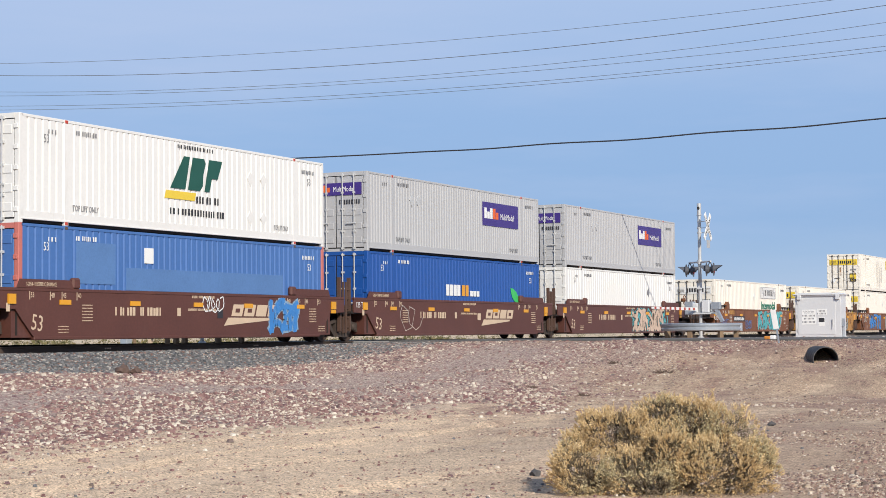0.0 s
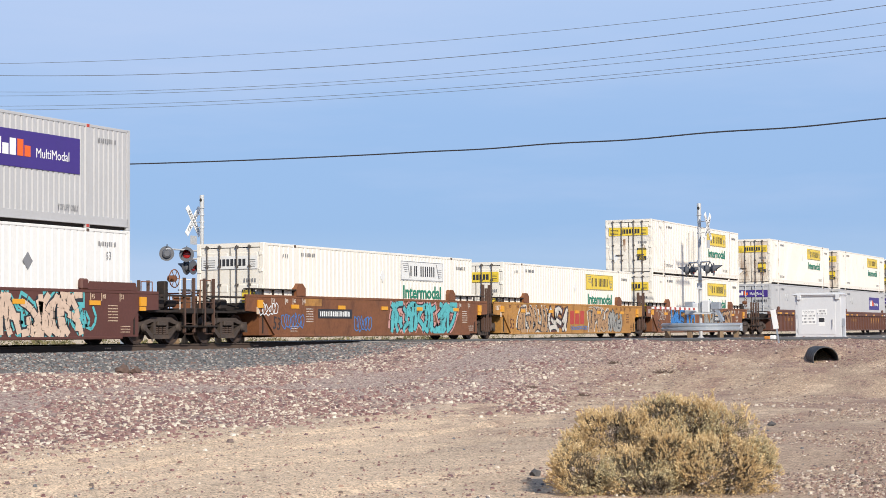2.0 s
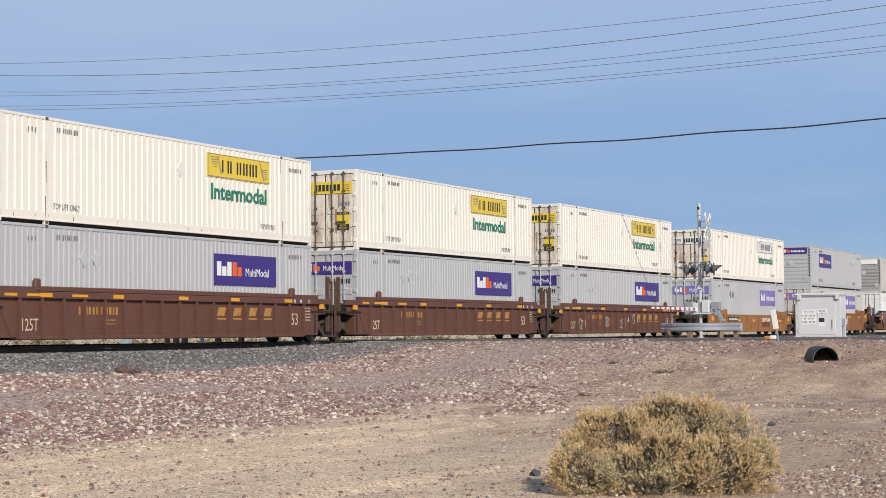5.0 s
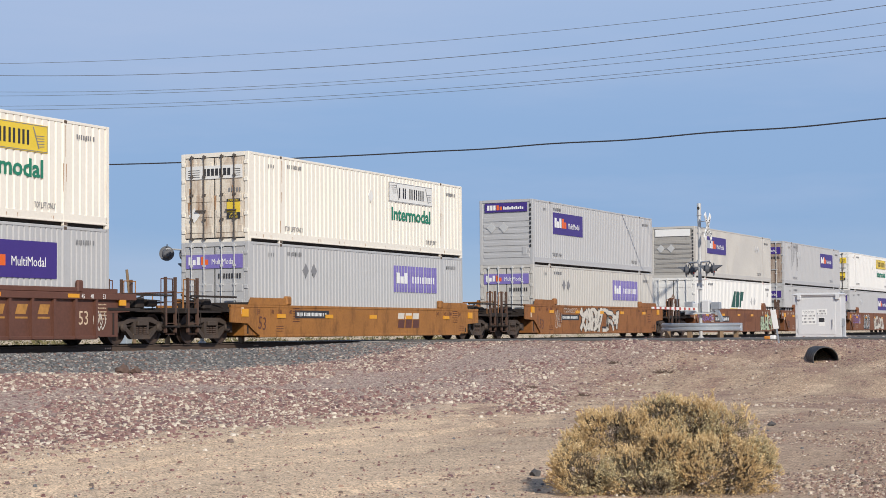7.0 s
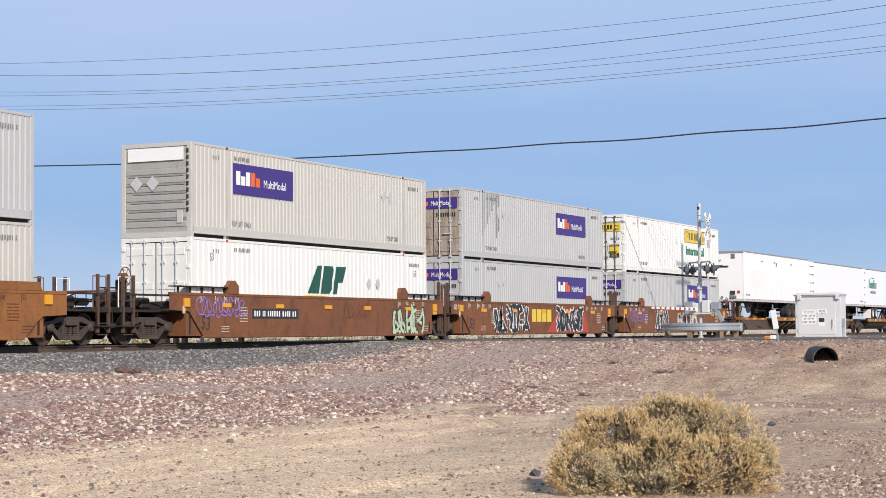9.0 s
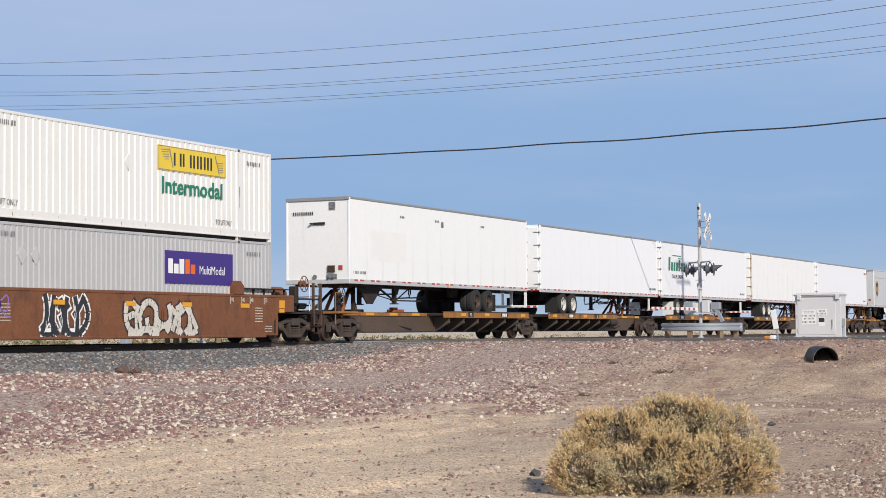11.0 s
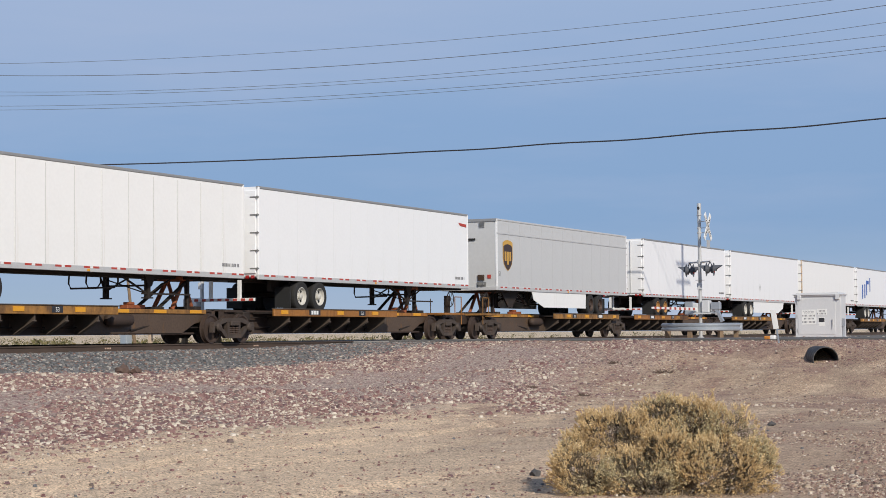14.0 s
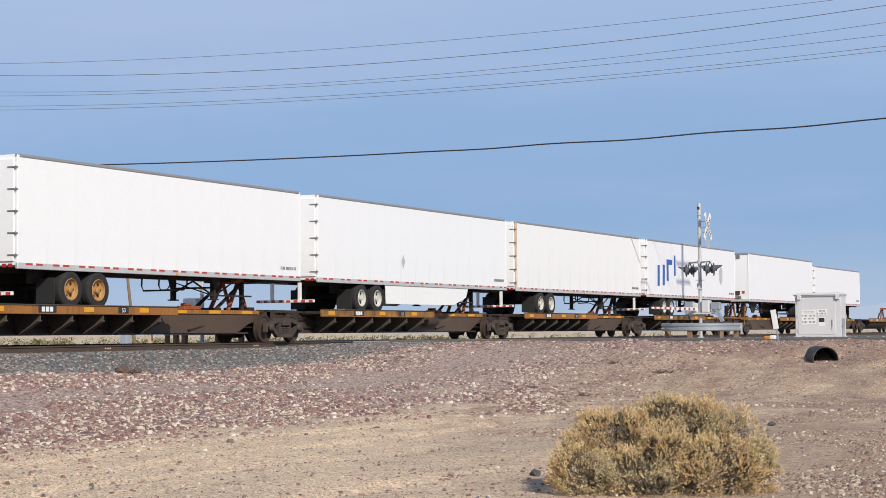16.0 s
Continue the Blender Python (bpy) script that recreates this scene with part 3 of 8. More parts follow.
def on_bank(rnd):
    while True:
        x, y = by_depth(rnd, -18.5, -4.6)
        if y > -5.2 + 0.9 * noise.noise((x * 0.25, y * 0.5, 8.0)) and rnd.random() < 0.8:
            continue
        edge = -14.0 - 0.05 * (x - 19) + 1.6 * noise.noise((x * 0.12, 5.0, 0.0)) + 1.0 * noise.noise((x * 0.6, y * 0.4, 2.0))
        if abs(y + 9.4 + 0.9 * noise.noise((x * 0.2, 1.0, 6.0))) < 1.0 and rnd.random() < 0.86:
            continue
        if y > edge or rnd.random() < 0.10 * math.exp((y - edge) * 0.8):
            thin = noise.noise((x * 0.3, y * 0.3, 9.0)) - 0.45 * smooth(29, 36, x) * smooth(-7.0, -9.5, y)
            if thin > -0.15 or rnd.random() < 0.3:
                return x, y


def on_road_bank(rnd):
    while True:
        x, y = by_depth(rnd, -31, -2.5)
        if 42 < x < 56 and (rnd.random() < smooth(44, 52, x) or rnd.random() < 0.2) and (noise.noise((x * 0.28, y * 0.28, 14.0)) > -0.02 + 0.2 * rnd.random() - 0.5 * smooth(50, 52, x) or rnd.random() < 0.15):
            return x, y


def on_flat(rnd):
    while True:
        x, y = by_depth(rnd, -31, -12)
        if 0.44 * x - y > 31.5 + 2.0 * noise.noise((x * 0.2, y * 0.3, 8.0)) and noise.noise((x * 0.22, y * 0.5, 4.0)) > -0.08 + 0.25 * rnd.random() ** 3:
            return x, y


def on_shoulder(rnd):
    return rnd.uniform(32, 130) if rnd.random() < 0.3 else 33 + 42 * rnd.random() ** 1.5, min(-0.92, rnd.uniform(-5.3, -1.0) + rnd.gauss(0, 0.25))


def on_sand(rnd):
    return by_depth(rnd, -31, -9)


def on_windrow(rnd):
    """A low ridge of graded gravel that runs out from the foot of the road's bank."""
    k = rnd.random()
    x, y = 33 + 15 * k, -17.6 + 6.4 * k ** 0.8
    return x + rnd.gauss(0, 0.5), y + rnd.gauss(0, 0.45) + 0.5 * noise.noise((x * 0.6, 2.0, 5.0))


stones("red_gravel", "mixed red and pale gravel on the bank", 66000, on_bank, lambda r: min(0.07, 0.011 + r.expovariate(82)), REDS, 3)
stones("bank_gravel", "red gravel on the low bank of the road", 24000, on_road_bank, lambda r: min(0.06, 0.009 + r.expovariate(125)), REDS[:4] + EARTHS[2:4] + REDS[9:10] + EARTHS, 13)
stones("windrow_gravel", "ridge of coarse pale and red gravel", 2600, on_windrow, lambda r: min(0.075, 0.014 + r.expovariate(70)), REDS + EARTHS[4:5], 33)
stones("loose_gravel", "thin reddish gravel strewn over the sand", 46000, on_flat, lambda r: min(0.05, 0.005 + r.expovariate(150)), EARTHS, 23)
stones("track_ballast", "grey crushed stone along the track", 24000, on_shoulder, lambda r: r.uniform(0.022, 0.052), GREYS, 4)
stones("scattered_pebbles", "small pebbles lying on the sand", 17000, on_sand, lambda r: min(0.036, 0.005 + r.expovariate(190)), EARTHS + REDS[:3] + GREYS[:1], 5)


# ---- track and road ----
def make_track():
    th = thing("railway_track", "brown steel rails on ballast", "track", kind="structure")
    for y in (-0.7525, 0.7525):
        def prof(s, y=y):
            o = [(-.075, -.20), (.075, -.20), (.075, -.185), (.012, -.160), (.009, -.05), (.036, -.036), (.036, -.004), (-.036, -.004), (-.036, -.036), (-.009, -.05), (-.012, -.160), (-.075, -.185)]
            s.prism([(y + a, b) for a, b in o], "x", -250, 1500)
        part("rail", None, prof, RAIL, th)
        if y < 0:
            for x in (40.9, 48.9):
                part("paint_mark", None, lambda s, y=y: [s.box(x + 0.11 * i, x + 0.07 + 0.11 * i, y - 0.017, y - 0.008, -0.115, -0.07) for i in range(3)], PAINT_MARK, th, "pale paint mark on the rail web")
        part("rail_head", None, lambda s, y=y: s.box(-250, 1500, y - 0.03, y + 0.03, -0.004, 0.0), RAILHEAD, th, "worn rail head")

    def ties(s):
        for i in range(300):
            x = 10 + i * 0.6
            s.box(x, x + 0.23, -1.3, 1.3, -0.36, -0.202)
    tagged(part("ties", None, ties, WOOD, th), "weathered wooden ties", kind="stuff")


make_track()


def make_road():
    def slab(s):
        s.prism([(2.3, 0.0), (5.0, 0.0), (16.0, -0.86), (200, -0.86), (200, -1.3), (2.3, -0.5)], "x", 55.5, 66.5)
        s.box(55.5, 66.5, -80, -2.3, -0.4, 0.0)
    s = Shape()
    slab(s)
    me = s.mesh("road")
    me.materials.append(ASPHALT)
    tagged(new("road", me), "worn grey asphalt road over the tracks", "road", kind="structure")
    th = thing("crossing_panels", "grey concrete crossing panels between the rails", "crossing", kind="structure")
    for i in range(4):
        x = 55.5 + i * 2.76
        for y0, y1 in ((-2.3, -0.86), (-0.64, 0.64), (0.86, 2.3)):
            part("panel", ("panel", y0), lambda s, y0=y0, y1=y1: s.box(0, 2.73, y0, y1, -0.2, -0.005, 0.015), CONCRETE, th, at=pose(x, 0, 0))


make_road()


# ---- the train: containers ----
LONG, HIGH, HALF = 16.154, 2.90, 1.295


def corrugated(s, side, x0, x1, z0, z1, pitch=0.285, deep=0.032):
    """A side wall of upright folds, with its outer crests at y = side."""
    sg = -1 if side < 0 else 1
    n = max(1, round((x1 - x0) / pitch))
    w = (x1 - x0) / n
    xs = []
    for i in range(n):
        a = x0 + i * w
        xs += [(a, 0), (a + w * 0.62, 0), (a + w * 0.72, deep), (a + w * 0.90, deep)]
    xs.append((x1, 0))
    vs, fs = [], []
    for x, d in xs:
        y = side - sg * d
        vs += [(x, y, z0), (x, y, z1), (x, side - sg * 0.06, z0), (x, side - sg * 0.06, z1)]
    for i in range(len(xs) - 1):
        k = 4 * i
        fs += [(k, k + 4, k + 5, k + 1), (k + 2, k + 3, k + 7, k + 6)]
    s.add(vs, fs)


def container(x, z, paint, posts=None, casting=None, doors=True, bars_mat=None, label="", end="doors", pitch=0.285, door=None):
    th = thing("shipping_container", label, "container", "containers on the train")
    posts = posts or paint
    bars_mat = bars_mat or STEEL
    P40 = (LONG - 12.19) / 2

    for side in (-HALF + 0.004, HALF - 0.004):
        for k, (a, b) in enumerate(((0.12, P40 - 0.09), (P40 + 0.09, LONG - P40 - 0.09), (LONG - P40 + 0.09, LONG - 0.12))):
            part("wall_panel", ("wall", pitch, side, k), lambda s: corrugated(s, side, a, b, 0.33, HIGH - 0.09, pitch), paint, th)
    part("roof", "roof", lambda s: s.box(0.08, LONG - 0.08, -HALF + 0.05, HALF - 0.05, HIGH - 0.05, HIGH - 0.02), paint, th)
    part("floor_pan", "pan", lambda s: s.box(0.05, LONG - 0.05, -HALF + 0.10, HALF - 0.10, 0.03, 0.16), UNDER, th)
    for y in (-1, 1):
        yo = y * HALF
        part("top_rail", ("tr", y), lambda s: s.box(0.1, LONG - 0.1, *sorted((yo, yo - y * 0.07)), HIGH - 0.09, HIGH - 0.005, 0.012), paint, th)
        part("bottom_rail", ("br", y), lambda s: s.box(0.1, LONG - 0.1, *sorted((yo, yo - y * 0.09)), 0.10, 0.345, 0.014), paint, th)
        part("rail_lip", ("brl", y), lambda s: s.box(0.1, LONG - 0.1, *sorted((yo + y * 0.014, yo - y * 0.03)), 0.10, 0.145, 0.006), paint, th)
        for cx in (0.0, LONG - 0.16):
            part("corner_post", ("cp", y), lambda s: s.box(0, 0.16, *sorted((yo, yo - y * 0.16)), 0, HIGH, 0.015), posts, th, at=pose(cx, 0, 0))
        for cx in (P40, LONG - P40):
            part("lift_post", ("lp", y), lambda s: s.box(-0.09, 0.09, *sorted((yo + y * 0.004, yo - y * 0.08)), 0.0, HIGH, 0.01), paint, th, at=pose(cx, 0, 0))
            for cz in (0.0, HIGH - 0.12):
                part("lift_casting", ("lc", y, cz), lambda s: s.box(-0.07, 0.07, *sorted((yo + y * 0.012, yo - y * 0.12)), cz + 0.012, cz + 0.11, 0.012), casting or CASTING, th, at=pose(cx, 0, 0))
    # the end with the doors or, where it leads, the plain ribbed front
    part("front_wall", "fw", lambda s: [s.box(LONG - 0.06, LONG - 0.03, -HALF + 0.15, HALF - 0.15, 0.1, HIGH - 0.05)] + [s.box(LONG - 0.04, LONG - 0.005, -1.1 + i * 0.27, -0.98 + i * 0.27, 0.2, HIGH - 0.15) for i in range(9)], paint, th)
    if end == "doors":
        part("header", "hd", lambda s: s.box(0.0, 0.06, -HALF + 0.16, HALF - 0.16, HIGH - 0.14, HIGH), posts, th)
        part("door_sill", "hs", lambda s: s.box(0.0, 0.06, -HALF + 0.16, HALF - 0.16, 0, 0.1), posts, th)
        part("door_seal", "ds", lambda s: [s.box(0.018, 0.03, -HALF + 0.13, HALF - 0.13, 0.08, HIGH - 0.08), ], SEAL, th)
        for y0, y1 in ((-1.13, -0.02), (0.02, 1.13)):
            dr = part("door", ("dr", y0), lambda s: [s.box(-0.004, 0.02, y0, y1, 0.14, HIGH - 0.17, 0.01)] + [s.box(-0.022, 0.0, y0 + 0.06, y1 - 0.06, zz, zz + 0.24, 0.012) for zz in (0.3, 0.8, 1.3, 2.35)], door or paint, th)
            for yb in ((y0 * 0.68 + y1 * 0.32), (y0 * 0.25 + y1 * 0.75)):
                part("lock_bar", ("lb",), lambda s: [s.rod((-0.06, 0, 0.06), (-0.06, 0, HIGH - 0.06), 0.021, 8)] + [s.box(-0.075, -0.004, -0.05, 0.05, zz, zz + 0.07) for zz in (0.08, 0.7, 1.5, 2.1, HIGH - 0.16)], bars_mat, dr, at=pose(0, yb, 0))
            part("handle", ("hn",), lambda s: s.box(-0.10, -0.07, -0.3, 0.12, -0.025, 0.025, 0.006), bars_mat, dr, at=pose(0, (y0 + y1) / 2, 1.02))
            for i in range(5):
                yh = -1.19 if y0 < 0 else 1.19
                part("hinge", ("hg",), lambda s: s.box(-0.03, 0.02, -0.07, 0.07, -0.06, 0.06, 0.008), posts, dr, at=pose(0, yh, 0.35 + i * 0.55))
    else:
        part("end_wall", "ew", lambda s: s.box(0.02, 0.05, -HALF + 0.15, HALF - 0.15, 0.1, HIGH - 0.05), door or paint, th)
        for i in range(7):
            part("end_rib", "er", lambda s: s.box(0.0, 0.04, -1.12, 1.12, 0.0, 0.20, 0.025), door or paint, th, at=pose(0, 0, 0.30 + i * 0.27))
        part("header", "hd2", lambda s: s.box(-0.01, 0.03, -HALF + 0.16, HALF - 0.16, HIGH - 0.12, HIGH), paint, th)
        part("end_sill", "es2", lambda s: s.box(-0.01, 0.03, -HALF + 0.16, HALF - 0.16, 0, 0.16), paint, th)
        for k in range(2):
            part("placard", ("esp", k), lambda s: s.prism([(0.93 - 0.6 * k, 1.66), (0.70 - 0.6 * k, 1.42), (0.47 - 0.6 * k, 1.66), (0.70 - 0.6 * k, 1.90)], "x", -0.03, -0.02), ALUM, th, "diamond placard holder")
        part("small_print", ("evb",), lambda s: [s.box(-0.02, -0.012, -1.21, -1.13, 2.56 - k * 0.2, 2.69 - k * 0.2) for k in range(10)], BLACK_INK, th)
        if door:
            part("soot_band", ("esb",), lambda s: [s.box(-0.004, -0.001, -1.10 + 0.05 * (k % 3), 1.10 - 0.09 * (k % 4), 0.520 + k * 0.27, 0.548 + k * 0.27) for k in range(6)], SOOT, th, "dark dirt between the ribs")
        part("access_hatch", "hatch", lambda s: s.box(-0.03, 0.0, -1.0, -0.78, 0.42, 0.80, 0.01), posts, th)
    return moving(th, x, 0, z)


SIDE = -HALF - 0.008       # just proud of the side wall


def mark(th, name, key, make, material, label=""):
    return part(name, key, make, material, th, label)


def panel(th, x0, x1, z0, z1, material, label, y=SIDE):
    return part("logo_panel", ("lg", x0, x1, z0, z1, y), lambda s: s.box(x0, x1, y - 0.003, y + 0.02, z0, z1), material, th, label)


def small_marks(th, ink=None, low="TOP LIFT ONLY", nums=True, near=True):
    """The small writing that every box carries: numbers as bars, placards, and readable words."""
    ink = ink or GREY_INK
    lettering("lettering", low, 0.17, ink, th, pose(2.25, SIDE, 0.43), squeeze=0.72)
    lettering("lettering", low, 0.17, ink, th, pose(LONG - 3.3, SIDE, 0.43), squeeze=0.55)
    mark(th, "small_print", ("sp", ink.name), lambda s: (bars(s, 2.4, 2.52, 0.9, 0.13, SIDE, 5), bars(s, LONG - 1.5, 2.42, 0.8, 0.13, SIDE, 6), bars(s, 1.2, 2.45, 0.35, 0.12, SIDE, 7)), ink)
    if nums:
        lettering("lettering", "53", 0.24, ink, th, pose(1.0, SIDE, 2.2), squeeze=0.75)
        lettering("lettering", "53", 0.24, ink, th, pose(LONG - 1.15, SIDE, 2.05), squeeze=0.75)


def placards(th, xs, z, material):
    for x in xs:
        part("placard", ("pl", z), lambda s: s.prism([(-0.2, z), (0, z - 0.24), (0.2, z), (0, z + 0.24)], "y", SIDE - 0.004, SIDE + 0.02), material, th, "diamond placard holder", at=pose(x, 0, 0))


def block_word(s, x, z, heights, h, w, y, slant=0.0):
    """A word of a logo as plain blocks, one a letter."""
    for i, (a, b) in enumerate(heights):
        e = x + i * w * 1.22
        s.prism([(e + slant * a * h, z + a * h), (e + w + slant * a * h, z + a * h), (e + w + slant * b * h, z + b * h), (e + slant * b * h, z + b * h)], "y", y - 0.003, y + 0.003)


def violet_panel(th, x0, z0, material=None, worn=False):
    w, h = 3.7, 0.98
    y = SIDE - 0.010
    if worn:
        for k in range(16):
            q = x0 + k * 0.2306
            part("logo_strip", ("wst", k % 3, z0), lambda s: s.box(0, (0.16, 0.13, 0.15)[k % 3], SIDE - 0.005, SIDE + 0.02, z0, z0 + h), material, th, "worn violet strip of a peeling logo panel", at=pose(q, 0, 0))
        mark(th, "logo_mark", ("vf", x0, z0), lambda s: block_word(s, x0 + 0.2, z0 + 0.32, [(0, 1), (0, .66), (0, 1)], 0.40, 0.26, y), WHITE_INK)
        mark(th, "logo_mark", ("vg", x0, z0), lambda s: bars(s, x0 + 1.5, z0 + 0.34, 1.9, 0.26, y, 17, 0.5), WHITE_INK)
        return
    panel(th, x0, x0 + w, z0, z0 + h, material or PURPLE, "purple logo panel with white and orange blocks", SIDE - 0.002)
    mark(th, "logo_mark", ("vw", x0, z0), lambda s: block_word(s, x0 + 0.16, z0 + 0.30, [(0, 1), (0, .66), (0, 1)], 0.44, 0.24, y), WHITE_INK)
    mark(th, "logo_mark", ("vo", x0, z0), lambda s: block_word(s, x0 + 1.05, z0 + 0.30, [(0, 1), (0, .66)], 0.44, 0.24, y), ORANGE_INK)
    lettering("lettering", "MultiModal", 0.27, WHITE_INK, th, pose(x0 + 1.80, y, z0 + 0.31), squeeze=0.86)


def violet_door(th, material=None):
    part("door_panel", "vdp", lambda s: s.box(-0.035, -0.025, -1.08, 1.08, 2.05, 2.5), material or PURPLE, th, "purple strip across the doors")
    part("logo_mark", "vdw", lambda s: [s.box(-0.042, -0.034, 0.98 - i * 0.16, 0.98 - i * 0.16 - 0.11, 2.17, 2.17 + (0.26 if i != 1 else 0.17)) for i in (0, 1, 2)], WHITE_INK, th)
    lettering("lettering", "MultiModal", 0.19, WHITE_INK, th, pose(-0.04, 0.10, 2.18, 0, 0, -90), squeeze=0.74)
    part("logo_mark", "vdo", lambda s: [s.box(-0.042, -0.034, 0.5 - i * 0.16, 0.5 - i * 0.16 - 0.11, 2.17, 2.17 + (0.26, 0.17)[i]) for i in (0, 1)], ORANGE_INK, th)
    part("small_print", "vds", lambda s: [s.box(-0.03, -0.024, -1.0 + i * 0.1, -0.95 + i * 0.1, 1.72, 1.88) for i in range(9)], BLACK_INK, th)


def yellow_sign(th, x0, z0, material=None, word=True):
    panel(th, x0, x0 + 3.65, z0, z0 + 0.74, material or YELLOW, "sign panel with dark blocks and scrolls", SIDE - 0.002)
    y = SIDE - 0.010
    mark(th, "logo_mark", ("yb", x0, z0), lambda s: [s.box(x0 + e + q, x0 + e + q + 0.085, y - 0.003, y + 0.003, z0 + 0.17, z0 + 0.56) for e, w in ((0.80, 0.085), (1.12, 0.24), (1.66, 0.26), (2.04, 0.26), (2.42, 0.26), (2.78, 0.085)) for q in {0.0, w - 0.085}], BLACK_INK)
    mark(th, "logo_linework", ("yl", x0, z0), lambda s: (
        [s.prism([(x0 + 0.12 + k * 0.05, z0 + 0.62 - k * 0.07), (x0 + 0.55, z0 + 0.64 - k * 0.07), (x0 + 0.55, z0 + 0.62 - k * 0.07), (x0 + 0.12 + k * 0.05, z0 + 0.60 - k * 0.07)], "y", y - 0.003, y + 0.003) for k in range(5)],
        [s.prism([(x0 + 3.1 + k * 0.05, z0 + 0.44 - k * 0.07), (x0 + 3.5, z0 + 0.46 - k * 0.07), (x0 + 3.5, z0 + 0.44 - k * 0.07), (x0 + 3.1 + k * 0.05, z0 + 0.42 - k * 0.07)], "y", y - 0.003, y + 0.003) for k in range(5)],
        s.prism([(x0 + 0.55, z0 + 0.66), (x0 + 0.6, z0 + 0.66), (x0 + 0.78, z0 + 0.10), (x0 + 0.74, z0 + 0.10)], "y", y - 0.003, y + 0.003), s.prism([(x0 + 3.02, z0 + 0.66), (x0 + 3.06, z0 + 0.66), (x0 + 3.3, z0 + 0.10), (x0 + 3.25, z0 + 0.10)], "y", y - 0.003, y + 0.003),
        s.box(x0 + 0.02, x0 + 3.63, y, y + 0.004, z0 + 0.015, z0 + 0.035), s.box(x0 + 0.02, x0 + 3.63, y, y + 0.004, z0 + 0.705, z0 + 0.725), s.box(x0 + 0.02, x0 + 0.04, y, y + 0.004, z0 + 0.015, z0 + 0.725), s.box(x0 + 3.61, x0 + 3.63, y, y + 0.004, z0 + 0.015, z0 + 0.725)), GREY_INK)
    if word:
        lettering("lettering", "Intermodal", 0.49, GREEN, th, pose(x0 + 0.16, SIDE - 0.004, z0 - 0.66), squeeze=1.12, bold=0.016)


def yellow_door(th, material=None):
    part("door_panel", ("ydp",), lambda s: s.box(-0.035, -0.025, -1.08, 1.08, 2.05, 2.48), material or YELLOW, th, "sign strip across the doors")
    part("logo_mark", "ydb", lambda s: [s.box(-0.042, -0.034, 0.42 - i * 0.155, 0.42 - i * 0.155 - 0.11, 2.15, 2.38) for i in range(7)] + [s.box(-0.04, -0.034, 0.55, 1.0, 2.12 + k * 0.07, 2.14 + k * 0.07) for k in range(4)] + [s.box(-0.04, -0.034, -1.0, -0.72, 2.12 + k * 0.07, 2.14 + k * 0.07) for k in range(4)], BLACK_INK, th)
    part("caution_label", "ycl", lambda s: s.box(-0.03, -0.022, -0.98, -0.48, 0.94, 1.28), YELLOW, th, "yellow caution label")
    part("caution_label", "ycb", lambda s: s.box(-0.034, -0.022, -0.98, -0.48, 0.74, 0.94), BLACK_INK, th, "black label with yellow words")
    part("caution_label", "ycc", lambda s: s.box(-0.034, -0.022, -0.98, -0.48, 1.28, 1.38), BLACK_INK, th, "black label with yellow words")
    lettering("lettering", "WIDE", 0.075, YELLOW, th, pose(-0.037, -0.73, 0.855, 0, 0, -90), align="CENTER")
    lettering("lettering", "TURNS", 0.075, YELLOW, th, pose(-0.037, -0.73, 0.76, 0, 0, -90), align="CENTER")
    lettering("lettering", "CAUTION", 0.07, YELLOW, th, pose(-0.037, -0.73, 1.295, 0, 0, -90), align="CENTER", squeeze=0.9)
    part("placard", "ywd", lambda s: s.prism([(0.98, 0.88), (0.76, 0.64), (0.54, 0.88), (0.76, 1.12)], "x", -0.034, -0.024), WHITE_INK, th, "white diamond placard holder")
    part("small_print", "yds", lambda s: [s.box(-0.03, -0.024, -1.0 + i * 0.1, -0.95 + i * 0.1, 1.62, 1.74) for i in range(5)], GREY_INK, th)


